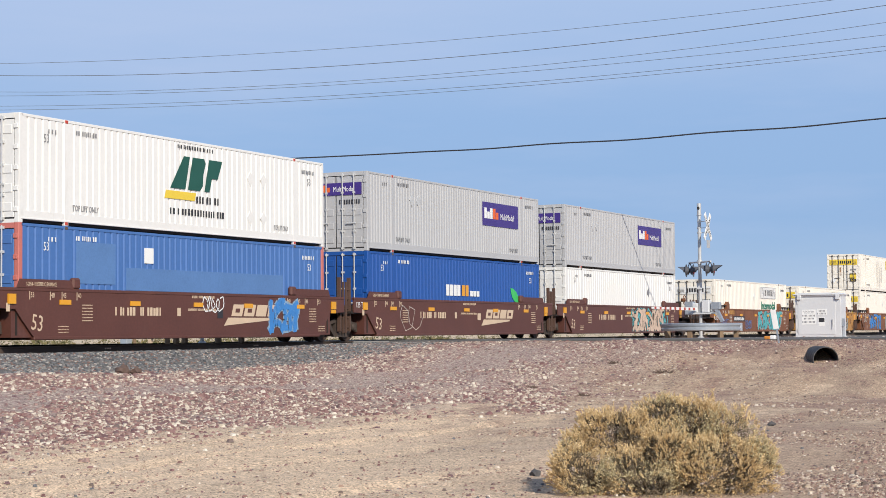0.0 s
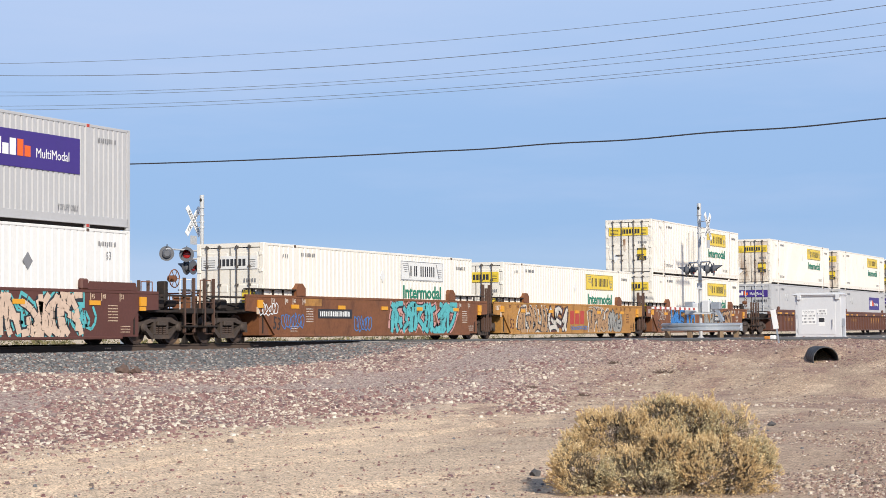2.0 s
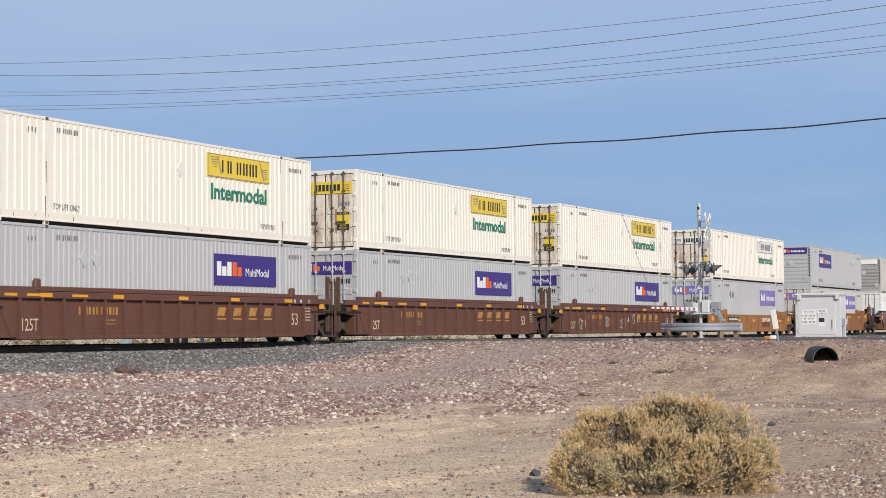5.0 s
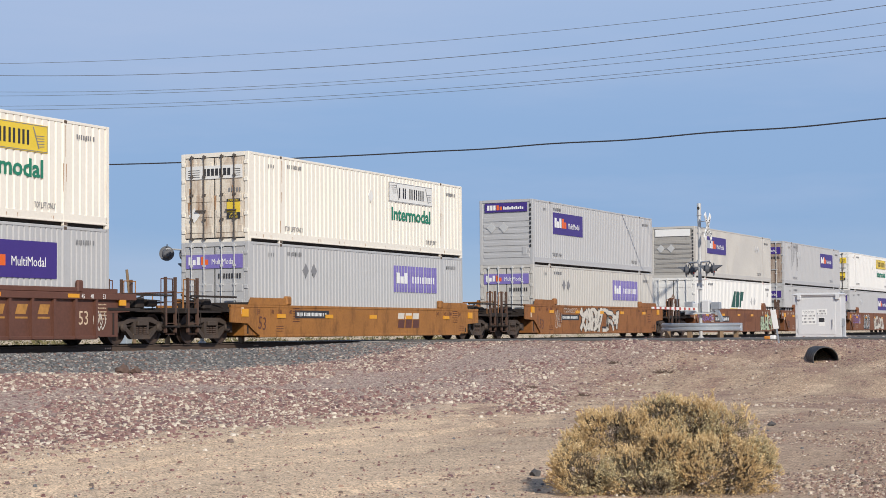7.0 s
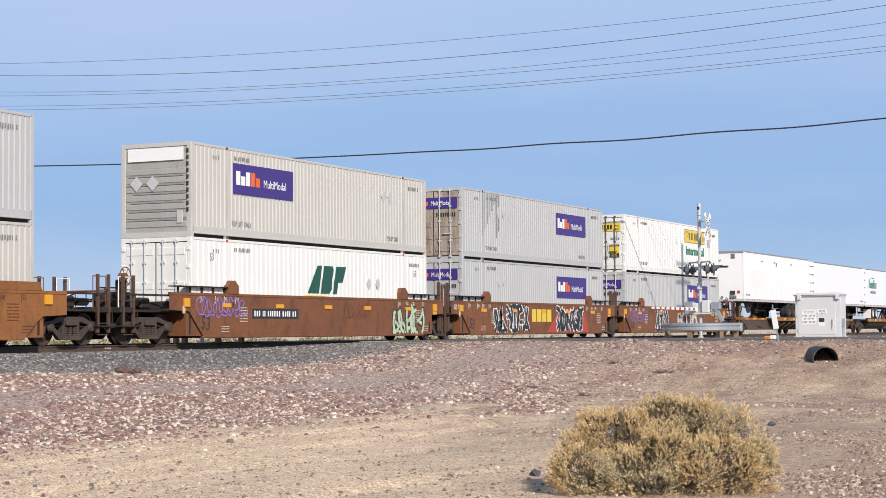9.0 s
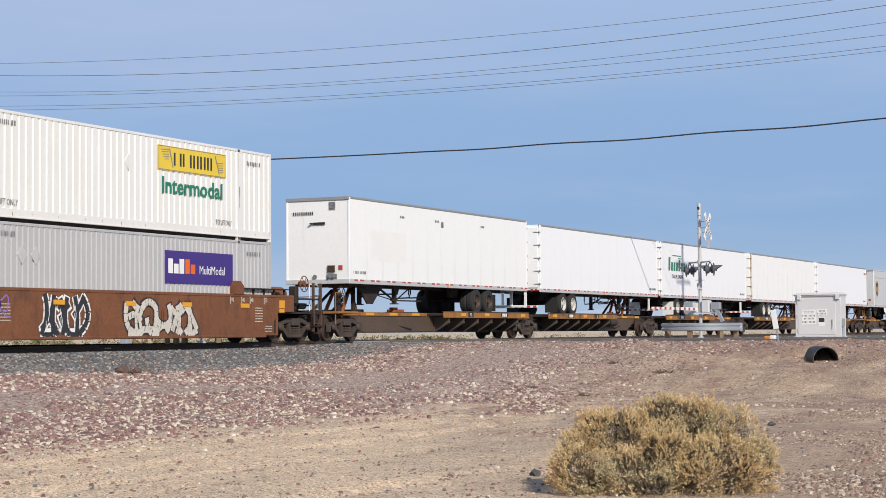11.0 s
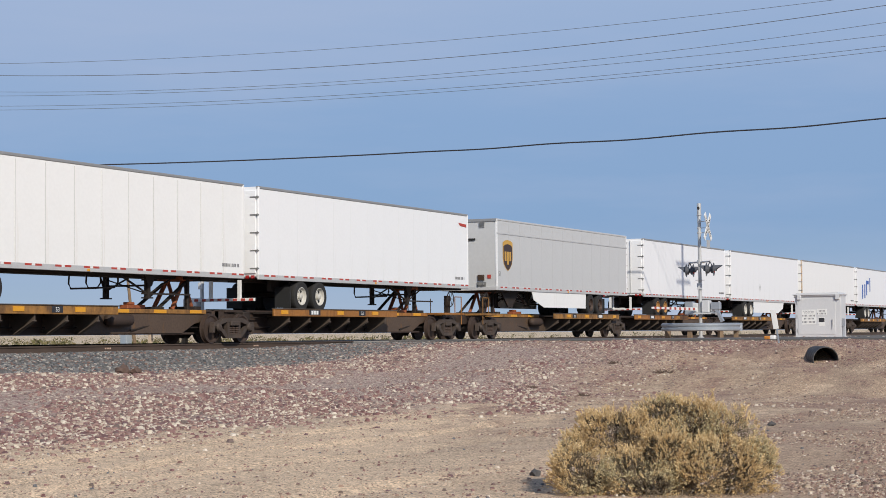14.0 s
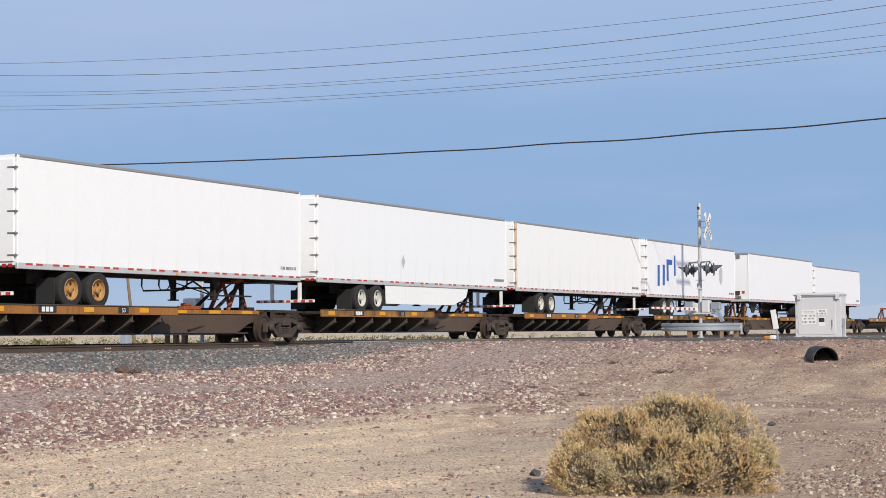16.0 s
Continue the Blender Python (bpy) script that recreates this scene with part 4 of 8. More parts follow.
# ---- the train: well cars ----
def bogie(parent, x, r=0.46):
    """A two-axle freight bogie; its wheels hang under its side frames."""
    def frame_(s):
        for y in (-1.0, 1.0):
            a, b = y - 0.075, y + 0.075
            s.prism([(-1.20, 0.52), (-1.16, 0.66), (-0.85, 0.68), (-0.5, 0.80), (0.5, 0.80), (0.85, 0.68), (1.16, 0.66), (1.20, 0.52), (0.9, 0.55), (0.45, 0.66), (-0.45, 0.66), (-0.9, 0.55)], "y", a, b)
            for f in (-1, 1):
                s.prism([(f * 0.98, 0.58), (f * 0.80, 0.58), (f * 0.36, 0.28), (f * 0.36, 0.16), (f * 0.48, 0.18)], "y", a + 0.01, b - 0.01)
                s.prism([(f * 0.26, 0.30), (f * 0.38, 0.30), (f * 0.38, 0.68), (f * 0.26, 0.68)], "y", a + 0.005, b - 0.005)
                s.prism([(f * 1.22, 0.34), (f * 1.10, 0.34), (f * 1.06, 0.55), (f * 1.20, 0.55)], "y", a + 0.01, b - 0.01)
            s.prism([(-0.40, 0.16), (0.40, 0.16), (0.38, 0.29), (-0.38, 0.29)], "y", a - 0.02, b + 0.02)
            s.box(-0.24, 0.24, a - 0.06, b + 0.06, 0.55, 0.70, 0.02)
        s.box(-0.2, 0.2, -0.95, 0.95, 0.48, 0.74)
        s.box(-0.75, -0.62, -0.9, 0.9, 0.30, 0.42)
        s.box(0.62, 0.75, -0.9, 0.9, 0.30, 0.42)
    bg = part("bogie", "bgf", frame_, BOGIE, parent, "dark cast steel bogie", at=pose(x, 0, 0))
    for y in (-1.0, 1.0):
        part("spring_nest", ("spr", y), lambda s: [s.lathe([(0.055, -0.0), (0.075, 0.03), (0.055, 0.06), (0.075, 0.09), (0.055, 0.12), (0.075, 0.15), (0.055, 0.18), (0.075, 0.21), (0.055, 0.24)], (dx, y * 1.04, 0.27), "z", 8) for dx in (-0.2, 0.0, 0.2)], WHEEL, bg)
    for dx in (-0.89, 0.89):
        for y in (-0.7525, 0.7525):
            sg = -1 if y < 0 else 1
            part("wheel", ("wh", y), lambda s: s.lathe([(0.10, sg * 0.10), (0.14, sg * 0.08), (0.36, sg * 0.03), (0.40, sg * 0.065), (r - 0.005, sg * 0.065), (r, sg * -0.05), (r + 0.027, sg * -0.055), (r + 0.027, sg * -0.08), (0.3, sg * -0.06), (0.12, sg * -0.08)], (0, y, r), "y", 24), WHEEL, bg, at=pose(dx, 0, 0), smooth=False)
            part("bearing_cap", ("bc", y), lambda s: s.lathe([(0.12, 0.0), (0.13, sg * 0.03), (0.10, sg * 0.09), (0.04, sg * 0.10)], (0, sg * 1.05, r + 0.04), "y", 14), BOGIE, bg, at=pose(dx, 0, 0))
        part("axle", "ax", lambda s: s.rod((0, -0.95, r), (0, 0.95, r), 0.085, 10), UNDER, bg, at=pose(dx, 0, 0))
    return bg


def end_gear(parent, x, facing, paint, brake=False):
    """The open end of a car: draft sill, coupler, ladders, hand rails and, at one end, the hand brake."""
    f = facing
    at = pose(x, 0, 0) @ Matrix.Diagonal((f, 1, 1, 1))

    def flip(make):
        def go(s):
            t = Shape()
            make(t)
            s.add([(x + f * a, b, c) for a, b, c in t.v], t.f)
        return go
    part("draft_sill", None, flip(lambda s: (s.box(-1.8, 2.35, -0.33, 0.33, 0.62, 0.98, 0.02), s.box(1.2, 1.9, -1.25, 1.25, 0.92, 1.08, 0.015), s.box(-1.6, 1.2, -1.15, 1.15, 0.95, 1.02))), UNDER, parent)
    part("coupler", None, flip(lambda s: (s.box(2.3, 2.95, -0.12, 0.12, 0.74, 0.96, 0.03), s.box(2.85, 3.25, -0.2, 0.16, 0.70, 1.0, 0.05))), UNDER, parent, "dark cast coupler head")
    for y in (-1.22, 1.22):
        part("ladder", None, flip(lambda s: [s.box(1.22, 1.29, y - 0.04, y + 0.04, 0.35, 2.0), s.box(1.72, 1.79, y - 0.04, y + 0.04, 0.35, 2.0)] + [s.rod((1.27, y, 0.3 + i * 0.32), (1.74, y, 0.3 + i * 0.32), 0.014, 6) for i in range(5)]), POST, parent)
        part("grab_rail", None, flip(lambda s: (s.rod((1.8, y * 0.9, 1.05), (1.8, y * 0.9, 1.95), 0.016, 6), s.rod((1.8, y * 0.9, 1.95), (1.2, y * 0.9, 1.95), 0.016, 6), s.rod((1.2, y * 0.9, 1.95), (1.2, y * 0.9, 1.05), 0.016, 6))), WHITE_INK if brake else paint, parent)
    part("end_rail", None, flip(lambda s: (s.rod((1.85, -1.1, 1.55), (1.85, 1.1, 1.55), 0.018, 6), s.rod((1.85, -1.1, 1.06), (1.85, -1.1, 1.55), 0.018, 6), s.rod((1.85, 1.1, 1.06), (1.85, 1.1, 1.55), 0.018, 6), s.rod((1.85, 0.0, 1.06), (1.85, 0.0, 1.55), 0.018, 6))), paint, parent)
    part("brake_rigging", None, flip(lambda s: (s.rod((0.1, -0.9, 1.2), (1.6, -0.9, 1.25), 0.03, 6), s.rod((0.1, -0.7, 1.35), (1.7, -0.7, 1.30), 0.02, 6), s.rod((-0.6, -0.95, 1.12), (1.2, -0.6, 1.5), 0.025, 6), s.box(0.1, 0.55, -1.0, -0.55, 1.05, 1.38, 0.05), s.rod((0.7, -0.9, 1.22), (1.15, -0.9, 1.22), 0.11, 10), s.box(-0.9, 1.6, -1.28, -1.2, 1.42, 1.48), s.rod((-0.5, -0.98, 0.55), (2.2, -0.98, 0.5), 0.025, 6), s.box(1.15, 1.85, -1.32, -0.7, 0.52, 0.56), s.rod((1.15, -1.28, 0.54), (1.15, -1.28, 0.95), 0.014, 6), s.rod((1.85, -1.28, 0.54), (1.85, -1.28, 0.95), 0.014, 6))), UNDER, parent, "dark brake rigging and steps")
    part("air_hose", None, flip(lambda s: (s.rod((2.3, -0.45, 0.7), (2.7, -0.45, 0.4), 0.025, 6), s.rod((2.7, -0.45, 0.4), (3.05, -0.4, 0.42), 0.025, 6))), SEAL, parent)
    if brake:
        part("brake_stand", None, flip(lambda s: (s.box(0.9, 1.1, -0.75, -0.45, 1.0, 1.9, 0.03), s.box(0.2, 0.9, -0.6, 0.5, 1.02, 1.55, 0.06), s.rod((0.2, 0.1, 1.35), (1.1, 0.1, 1.35), 0.16, 12))), UNDER, parent)

        def wheel(s):
            n, c = 18, (1.2 * 1, -0.9, 1.98)
            pts = [(c[0] + 0.27 * math.cos(2 * math.pi * i / n), c[1], c[2] + 0.27 * math.sin(2 * math.pi * i / n)) for i in range(n)]
            for i in range(n):
                s.rod(pts[i], pts[(i + 1) % n], 0.018, 6)
            for i in range(0, n, 3):
                s.rod(c, pts[i], 0.012, 5)
            s.rod((c[0], c[1] - 0.03, c[2]), (c[0], c[1] + 0.2, c[2]), 0.1, 12)
        part("brake_wheel", None, flip(wheel), RUSTY, parent, "rusty spoked hand brake wheel")


def well_car(x, kind, paint, ends, label, group):
    """One well unit. ends: 'j' joined by a shared bogie, 'b' bogie at this joint, 'e' a free end, 'B' a free end with the hand brake."""
    th = thing("well_car", label, "rail car", group)
    top, hem = (1.19, 0.62) if kind == "low" else (1.45, 0.80) if kind == "mid" else (1.52, 0.98)
    if kind != "ribbed":
        for y in (-1, 1):
            yo = y * 1.40

            def plate(s):
                o = [(-1.25, hem + 0.04), (-0.25, hem), (0.0, hem - 0.16 if kind != "smooth" else 0.72), (0.55, 0.20), (LONG - 0.55, 0.20), (LONG, hem - 0.16 if kind != "smooth" else 0.72), (LONG + 0.25, hem), (LONG + 1.25, hem + 0.04), (LONG + 1.25, top), (-1.25, top)]
                s.prism(o, "y", *sorted((yo, yo - y * 0.05)))
            part("side_panel", ("wp", kind, y), plate, paint, th)
            part("top_chord", ("wt", kind, y), lambda s: s.box(-1.25, LONG + 1.25, *sorted((yo + y * 0.015, yo - y * 0.1)), top - 0.06, top + 0.03, 0.012), paint, th)
            part("bottom_chord", ("wb", kind, y), lambda s: s.box(0.5, LONG - 0.5, *sorted((yo + y * 0.012, yo - y * 0.3)), 0.17, 0.27, 0.02), paint, th)
            for e in (0, 1):
                if paint in (RUSTY, OCHRE):
                    def walkway(s):
                        a, b = (-0.9, 1.95) if e == 0 else (LONG - 1.95, LONG + 0.9)
                        s.box(a, b, *sorted((yo + y * 0.03, yo - y * 0.32)), top + 0.20, top + 0.235)
                        for k in range(5):
                            q = a + 0.12 + k * (b - a - 0.3) / 4
                            s.box(q, q + 0.07, *sorted((yo - y * 0.06, yo - y * 0.1)), top + 0.02, top + 0.2)
                    part("walkway", ("wk", y, e), walkway, UNDER, th, "dark grating walkway")
                    c = 2.15 if e == 0 else LONG - 2.2
                    part("guide", ("wn", y, e), lambda s: s.prism([(c - 0.3, top + 0.02), (c + 0.3, top + 0.02), (c + 0.3, top + 0.28), (c + 0.1, top + 0.44), (c - 0.16, top + 0.44), (c - 0.3, top + 0.26)], "y", *sorted((yo + y * 0.04, yo - y * 0.2))), RUSTY, th, "rusty peaked container guide")
                    continue

                def guide(s):
                    a, b = (-0.2, 2.15) if e == 0 else (LONG - 2.15, LONG + 0.2)
                    s.prism([(a, top + 0.03), (b, top + 0.03), (b - 0.12, top + 0.26), (a + 0.12, top + 0.26)], "y", *sorted((yo + y * 0.02, yo - y * 0.02)))
                    c = b + 0.12 if e == 0 else a - 0.12
                    s.box(c - 0.17, c + 0.17, *sorted((yo + y * 0.05, yo - y * 0.12)), top + 0.02, top + 0.33, 0.05)
                part("guide", ("wg", kind, y, e), guide, paint, th)
    else:
        for y in (-1, 1):
            yo = y * 1.345
            part("side_panel", ("rp", y), lambda s: s.prism([(-0.9, 0.95), (0.1, 0.9), (0.5, 0.24), (LONG - 0.5, 0.24), (LONG - 0.1, 0.9), (LONG + 0.9, 0.95), (LONG + 0.9, 1.3), (-0.9, 1.3)], "y", *sorted((yo, yo - y * 0.03))), paint, th)
            part("top_chord", ("rt", y), lambda s: (s.box(-1.1, LONG + 1.1, *sorted((yo + y * 0.10, yo - y * 0.03)), 1.27, 1.46, 0.015), s.box(1.6, LONG - 1.6, *sorted((yo + y * 0.07, yo - y * 0.03)), 1.46, 1.60, 0.02)), paint, th)
            part("bottom_chord", ("rb", y), lambda s: s.box(0.7, LONG - 0.7, *sorted((yo + y * 0.07, yo - y * 0.25)), 0.17, 0.28, 0.02), paint, th)
            for i in range(17):
                rx = 0.75 + i * (LONG - 1.5) / 16
                part("rib", ("rr", y), lambda s: s.prism([(-0.05, 0), (0.05, 0), (0.045, y * 0.09), (-0.045, y * 0.09)], "z", 0.20, 1.28), paint, th, at=pose(rx, yo, 0))
            for e in (0, 1):
                a, b = (-0.2, 1.4) if e == 0 else (LONG - 1.4, LONG + 0.2)
                part("guide", ("rg", y, e), lambda s: (s.box(a, b, *sorted((yo + y * 0.09, yo - y * 0.02)), 1.46, 1.58), s.box(*((b - 0.05, b + 0.2) if e == 0 else (a - 0.2, a + 0.05)), *sorted((yo + y * 0.10, yo - y * 0.03)), 1.45, 1.80, 0.04)), paint, th)
    for e in (0, 1):
        part("body_bolster", ("bol", e), lambda s: s.box(*((-0.35, 0.75) if e == 0 else (LONG - 0.75, LONG + 0.35)), -1.33, 1.33, 0.24, 1.05), paint, th)
    part("well_floor", "wf", lambda s: [s.box(0.5, LONG - 0.5, -1.35, 1.35, 0.22, 0.26)] + [s.box(0.6 + i * 2.48, 0.85 + i * 2.48, -1.25, 1.25, 0.26, 0.355) for i in range(7)], UNDER, th)
    for e, c in enumerate(ends):
        bx, f = ((-1.6, -1), (LONG + 1.6, 1))[e]
        part("end_bulkhead", ("eb", e), lambda s: (s.box(*sorted((bx - f * 1.75, bx - f * 0.2)), -1.36, 1.36, 0.98, 1.06), s.box(*sorted((bx - f * 1.5, bx - f * 1.42)), -1.34, 1.34, 0.3, 1.3), s.box(*sorted((bx - f * 1.5, bx + f * 0.1)), -0.35, 0.35, 0.5, 1.0, 0.03)), UNDER, th)
        if c in "bBe":
            bogie(th, bx + (f * 0.25 if c in "Be" else 0))
        if c in "Be":
            end_gear(th, bx, f, paint, c == "B")
        else:
            part("platform_post", ("pp", e), lambda s: [s.box(bx - f * 0.35 - 0.05, bx - f * 0.35 + 0.05, yy - 0.06, yy + 0.06, 0.35, 2.25) for yy in (-1.2,)] + [s.box(bx - f * 0.1 - 0.03, bx - f * 0.1 + 0.03, -1.25, -1.19, 0.3, 2.1)] + [s.rod((bx - f * 0.35, -1.22, 0.5 + k * 0.33), (bx - f * 0.1, -1.22, 0.5 + k * 0.33), 0.014, 6) for k in range(5)], POST, th)
    for rx in (1.8, 5.0, 8.24, 11.1, LONG - 1.8):
        part("reflector", ("rf", kind), lambda s: s.box(-0.24, 0.24, -1.425, -1.40, 1.12, 1.25) if kind in ("smooth", "mid") else s.box(-0.26, 0.26, -1.425, -1.40, 0.80, 0.93) if kind == "low" else s.box(-0.25, 0.25, -1.447, -1.42, 1.315, 1.42), AMBER, th, "amber reflector strip", at=pose(rx, 0, 0))
    if kind == "smooth":
        part("reflector", ("rh", kind), lambda s: s.box(-0.15, 0.15, -1.425, -1.40, 0.98, 1.10), AMBER, th, "amber reflector plate", at=pose(LONG + 0.45, 0, 0))
    for rx in (-0.42, LONG + 0.45):
        part("reflector", ("rg", kind), lambda s: s.box(-0.15, 0.15, -1.442, -1.40, 1.12, 1.38) if kind != "low" else s.box(-0.19, 0.19, -1.425, -1.40, 0.84, 1.08), AMBER, th, "amber reflector plate", at=pose(rx, 0, 0))
    return moving(th, x)


# ---- the train: trailers on spine cars ----
def spine_car(x, paint, ends, label, length=17.6, flip=False):
    """One spine unit that carries a trailer whose wheels stand over its platform (at its start, or its end if flip)."""
    th = thing("spine_car", label, "rail car", "spine cars of the train")
    L = length

    def X(a):
        return L - a if flip else a

    def rng(a, b):
        return sorted((X(a), X(b)))
    o0, o1 = (-1.3 if ends[0] == "e" else -0.1), (1.3 if ends[1] == "e" else 0.1)
    p0, p1 = (0.4, 8.8) if flip else (2.1, 10.8)
    part("centre_sill", ("cs", L, ends), lambda s: (s.prism([(o0, 0.62), (1.3, 0.62), (1.9, 0.32), (L - 1.9, 0.32), (L - 1.3, 0.62), (L + o1, 0.62), (L + o1, 1.02), (o0, 1.02)], "y", -0.42, 0.42), s.box(0.4, L - 0.4, -0.5, 0.5, 0.98, 1.06, 0.015), s.box(1.5, L - 1.5, -0.55, 0.55, 0.29, 0.35)), SILL, th)
    part("platform", ("pf", L, flip), lambda s: (s.box(*rng(p0, p1), -1.3, 1.3, 0.95, 1.01)), UNDER, th)
    for y in (-1, 1):
        part("platform_edge", ("pe", L, flip, y), lambda s: s.box(*rng(p0 - 0.05, p1 + 0.05), *sorted((y * 1.32, y * 1.24)), 0.86, 1.10, 0.012), paint, th)
        part("edge_lip", ("pel", L, flip, y), lambda s: s.box(*rng(p0 - 0.06, p1 + 0.06), *sorted((y * 1.345, y * 1.22)), 1.095, 1.125, 0.006), BRACKET, th, "dusty steel lip along the platform")
        for i in range(6):
            part("bracket", ("bk", y), lambda s: (s.prism([(y * 0.42, 0.34), (y * 0.62, 0.34), (y * 1.26, 0.70), (y * 1.26, 0.90), (y * 0.42, 0.90)], "x", -0.02, 0.02), s.prism([(y * 0.42, 0.31), (y * 0.63, 0.31), (y * 1.27, 0.67), (y * 1.27, 0.70), (y * 0.62, 0.34), (y * 0.42, 0.34)], "x", -0.12, 0.06)), BRACKET, th, at=pose(X(p0 + 1.0 + i * 1.38), 0, 0))
        part("sill_flange", ("sf", L, flip, y), lambda s: s.box(*rng(p1 + 0.2, L - 0.9), *sorted((y * 0.62, y * 0.42)), 0.92, 1.05, 0.01), paint, th)
        part("deep_sill", ("sdp", L, flip, y), lambda s: s.prism([(X(p1 - 0.6), 0.33), (X(L - 2.2), 0.33), (X(L - 1.5), 0.62), (X(L - 1.0), 0.70), (X(L - 1.0), 0.93), (X(p1 - 0.6), 0.93)], "y", *sorted((y * 0.58, y * 0.42))), SILL_OCHRE, th, "weathered ochre fish-bellied sill")
    for rx in (p0 + 0.6, p0 + 4.4, p1 - 1.7):
        part("reflector", "srf", lambda s: s.box(-0.22, 0.22, -1.332, -1.30, 1.04, 1.17), AMBER, th, "amber reflector strip", at=pose(X(rx), 0, -0.11))
    for rx, w in ((p0 + 6.0, 0.28), (p0 + 2.6, 0.55)):
        part("stencil_plate", ("spl", w), lambda s: s.box(-w / 2 - 0.1, w / 2 + 0.1, -1.330, -1.31, 1.015, 1.19), BLACK_INK, th, at=pose(X(rx), 0, -0.11))
    lettering("lettering", "53", 0.13, WHITE_INK, th, pose(X(p0 + 6.0) - 0.09, -1.335, 0.93))
    part("stencil_mark", "ssb", lambda s: [s.box(-0.25 + i * 0.17, -0.12 + i * 0.17, -1.336, -1.332, 1.04, 1.17) for i in range(3)], WHITE_INK, th, at=pose(X(p0 + 2.6), 0, -0.11))
    if paint is SPINE_EDGE:
        part("air_tank", ("stk", L, flip), lambda s: (s.lathe([(0.05, -0.62), (0.17, -0.52), (0.19, -0.4), (0.19, 0.4), (0.17, 0.52), (0.05, 0.62)], (X(p1 + 0.9), -0.72, 0.72), "x", 14)), SILL, th, "round brake air tank", smooth=True)
    part("brake_gear", ("sbg", L, flip), lambda s: (s.rod((X(0.8), -0.5, 0.5), (X(L - 0.8), -0.5, 0.5), 0.025, 6), s.rod((X(0.8), -0.56, 0.82), (X(L - 0.8), -0.5, 0.86), 0.02, 6), s.rod((X(p1 + 1.6), -0.62, 0.42), (X(p1 + 3.4), -0.5, 0.66), 0.03, 6), s.box(*rng(1.0, 1.4), -0.8, -0.42, 0.7, 1.0, 0.03)), UNDER, th, "dark brake valves and piping")
    for k in range(3):
        part("reflector", ("sfr", k), lambda s: s.box(-0.32, 0.32, -0.628, -0.60, 0.94, 1.04), AMBER, th, "amber reflector strip", at=pose(X(p1 + 1.2 + k * 1.9), 0, 0))
    tx = X(p1 + 2.2)
    part("tool_tray", ("stt", L, flip), lambda s: (s.box(tx - 0.45, tx + 0.45, -0.4, -0.1, 1.06, 1.18, 0.015), s.box(tx - 0.3, tx - 0.05, -0.38, -0.12, 1.18, 1.26, 0.02)), HITCH, th, "red oxide steel tray on the sill")
    hx = X(L - 1.7)
    part("hitch_stand", ("hs", L, flip), lambda s: (s.rod((hx - 0.7, -0.35, 1.05), (hx, -0.3, 2.0), 0.07), s.rod((hx - 0.7, 0.35, 1.05), (hx, 0.3, 2.0), 0.07), s.rod((hx + 0.5, -0.3, 1.05), (hx, -0.3, 2.0), 0.06), s.rod((hx + 0.5, 0.3, 1.05), (hx, 0.3, 2.0), 0.06), s.box(hx - 0.35, hx + 0.35, -0.45, 0.45, 1.95, 2.08, 0.03)), HITCH, th, "rusty red trailer hitch stand")
    part("hitch_brace", ("hsb", L, flip), lambda s: (s.rod((hx - 1.5, -0.42, 1.10), (hx - 0.1, -0.40, 1.86), 0.055), s.rod((hx - 1.5, 0.42, 1.10), (hx - 0.1, 0.40, 1.86), 0.055), s.box(hx - 1.75, hx - 1.3, -0.5, 0.5, 1.04, 1.13, 0.02), s.box(hx + 0.35, hx + 0.7, -0.5, 0.5, 1.04, 1.16, 0.02), s.box(hx - 0.06, hx + 0.06, -0.5, -0.36, 1.05, 1.98, 0.02)), UNDER, th, "dark steel braces of the hitch")
    for e, c in enumerate(ends):
        bx, f = ((-1.0, -1), (L + 1.0, 1))[e]
        if c in "be":
            bogie(th, 0.0 if e == 0 else L, 0.42)
        if c == "e":
            part("coupler", ("scp", L, e), lambda s: (s.box(*sorted((bx - f * 0.5, bx + f * 0.9)), -0.12, 0.12, 0.74, 0.96, 0.03), s.box(*sorted((bx + f * 0.8, bx + f * 1.15)), -0.2, 0.18, 0.70, 1.0, 0.05)), UNDER, th, "dark cast coupler head")
            part("end_rail", ("ser", L, e), lambda s: (s.rod((bx, -1.2, 0.6), (bx, -1.2, 1.7), 0.02, 6), s.rod((bx, 1.2, 0.6), (bx, 1.2, 1.7), 0.02, 6), s.box(bx - 0.05, bx + 0.05, -1.3, 1.3, 0.98, 1.06), s.rod((bx, -1.2, 1.7), (bx - f * 0.6, -1.2, 1.7), 0.02, 6), s.rod((bx - f * 0.6, -1.2, 1.06), (bx - f * 0.6, -1.2, 1.7), 0.02, 6), s.box(*sorted((bx - f * 0.2, bx - f * 1.6)), -1.25, 1.25, 0.98, 1.06, 0.01)), paint, th)
            part("brake_wheel", ("sbw", L, e), lambda s: [s.rod((bx - f * 0.7 + 0.3 * math.cos(k * 0.3927), -1.05, 1.62 + 0.3 * math.sin(k * 0.3927)), (bx - f * 0.7 + 0.3 * math.cos(k * 0.3927 + 0.3927), -1.05, 1.62 + 0.3 * math.sin(k * 0.3927 + 0.3927)), 0.02, 6) for k in range(16)] + [s.rod((bx - f * 0.7, -1.05, 1.62), (bx - f * 0.7 + 0.3 * math.cos(k * 1.0472), -1.05, 1.62 + 0.3 * math.sin(k * 1.0472)), 0.014, 5) for k in range(6)] + [s.box(bx - f * 0.7 - 0.1, bx - f * 0.7 + 0.1, -1.0, -0.8, 1.05, 1.75, 0.02)], UNDER, th, "dark spoked hand brake wheel")
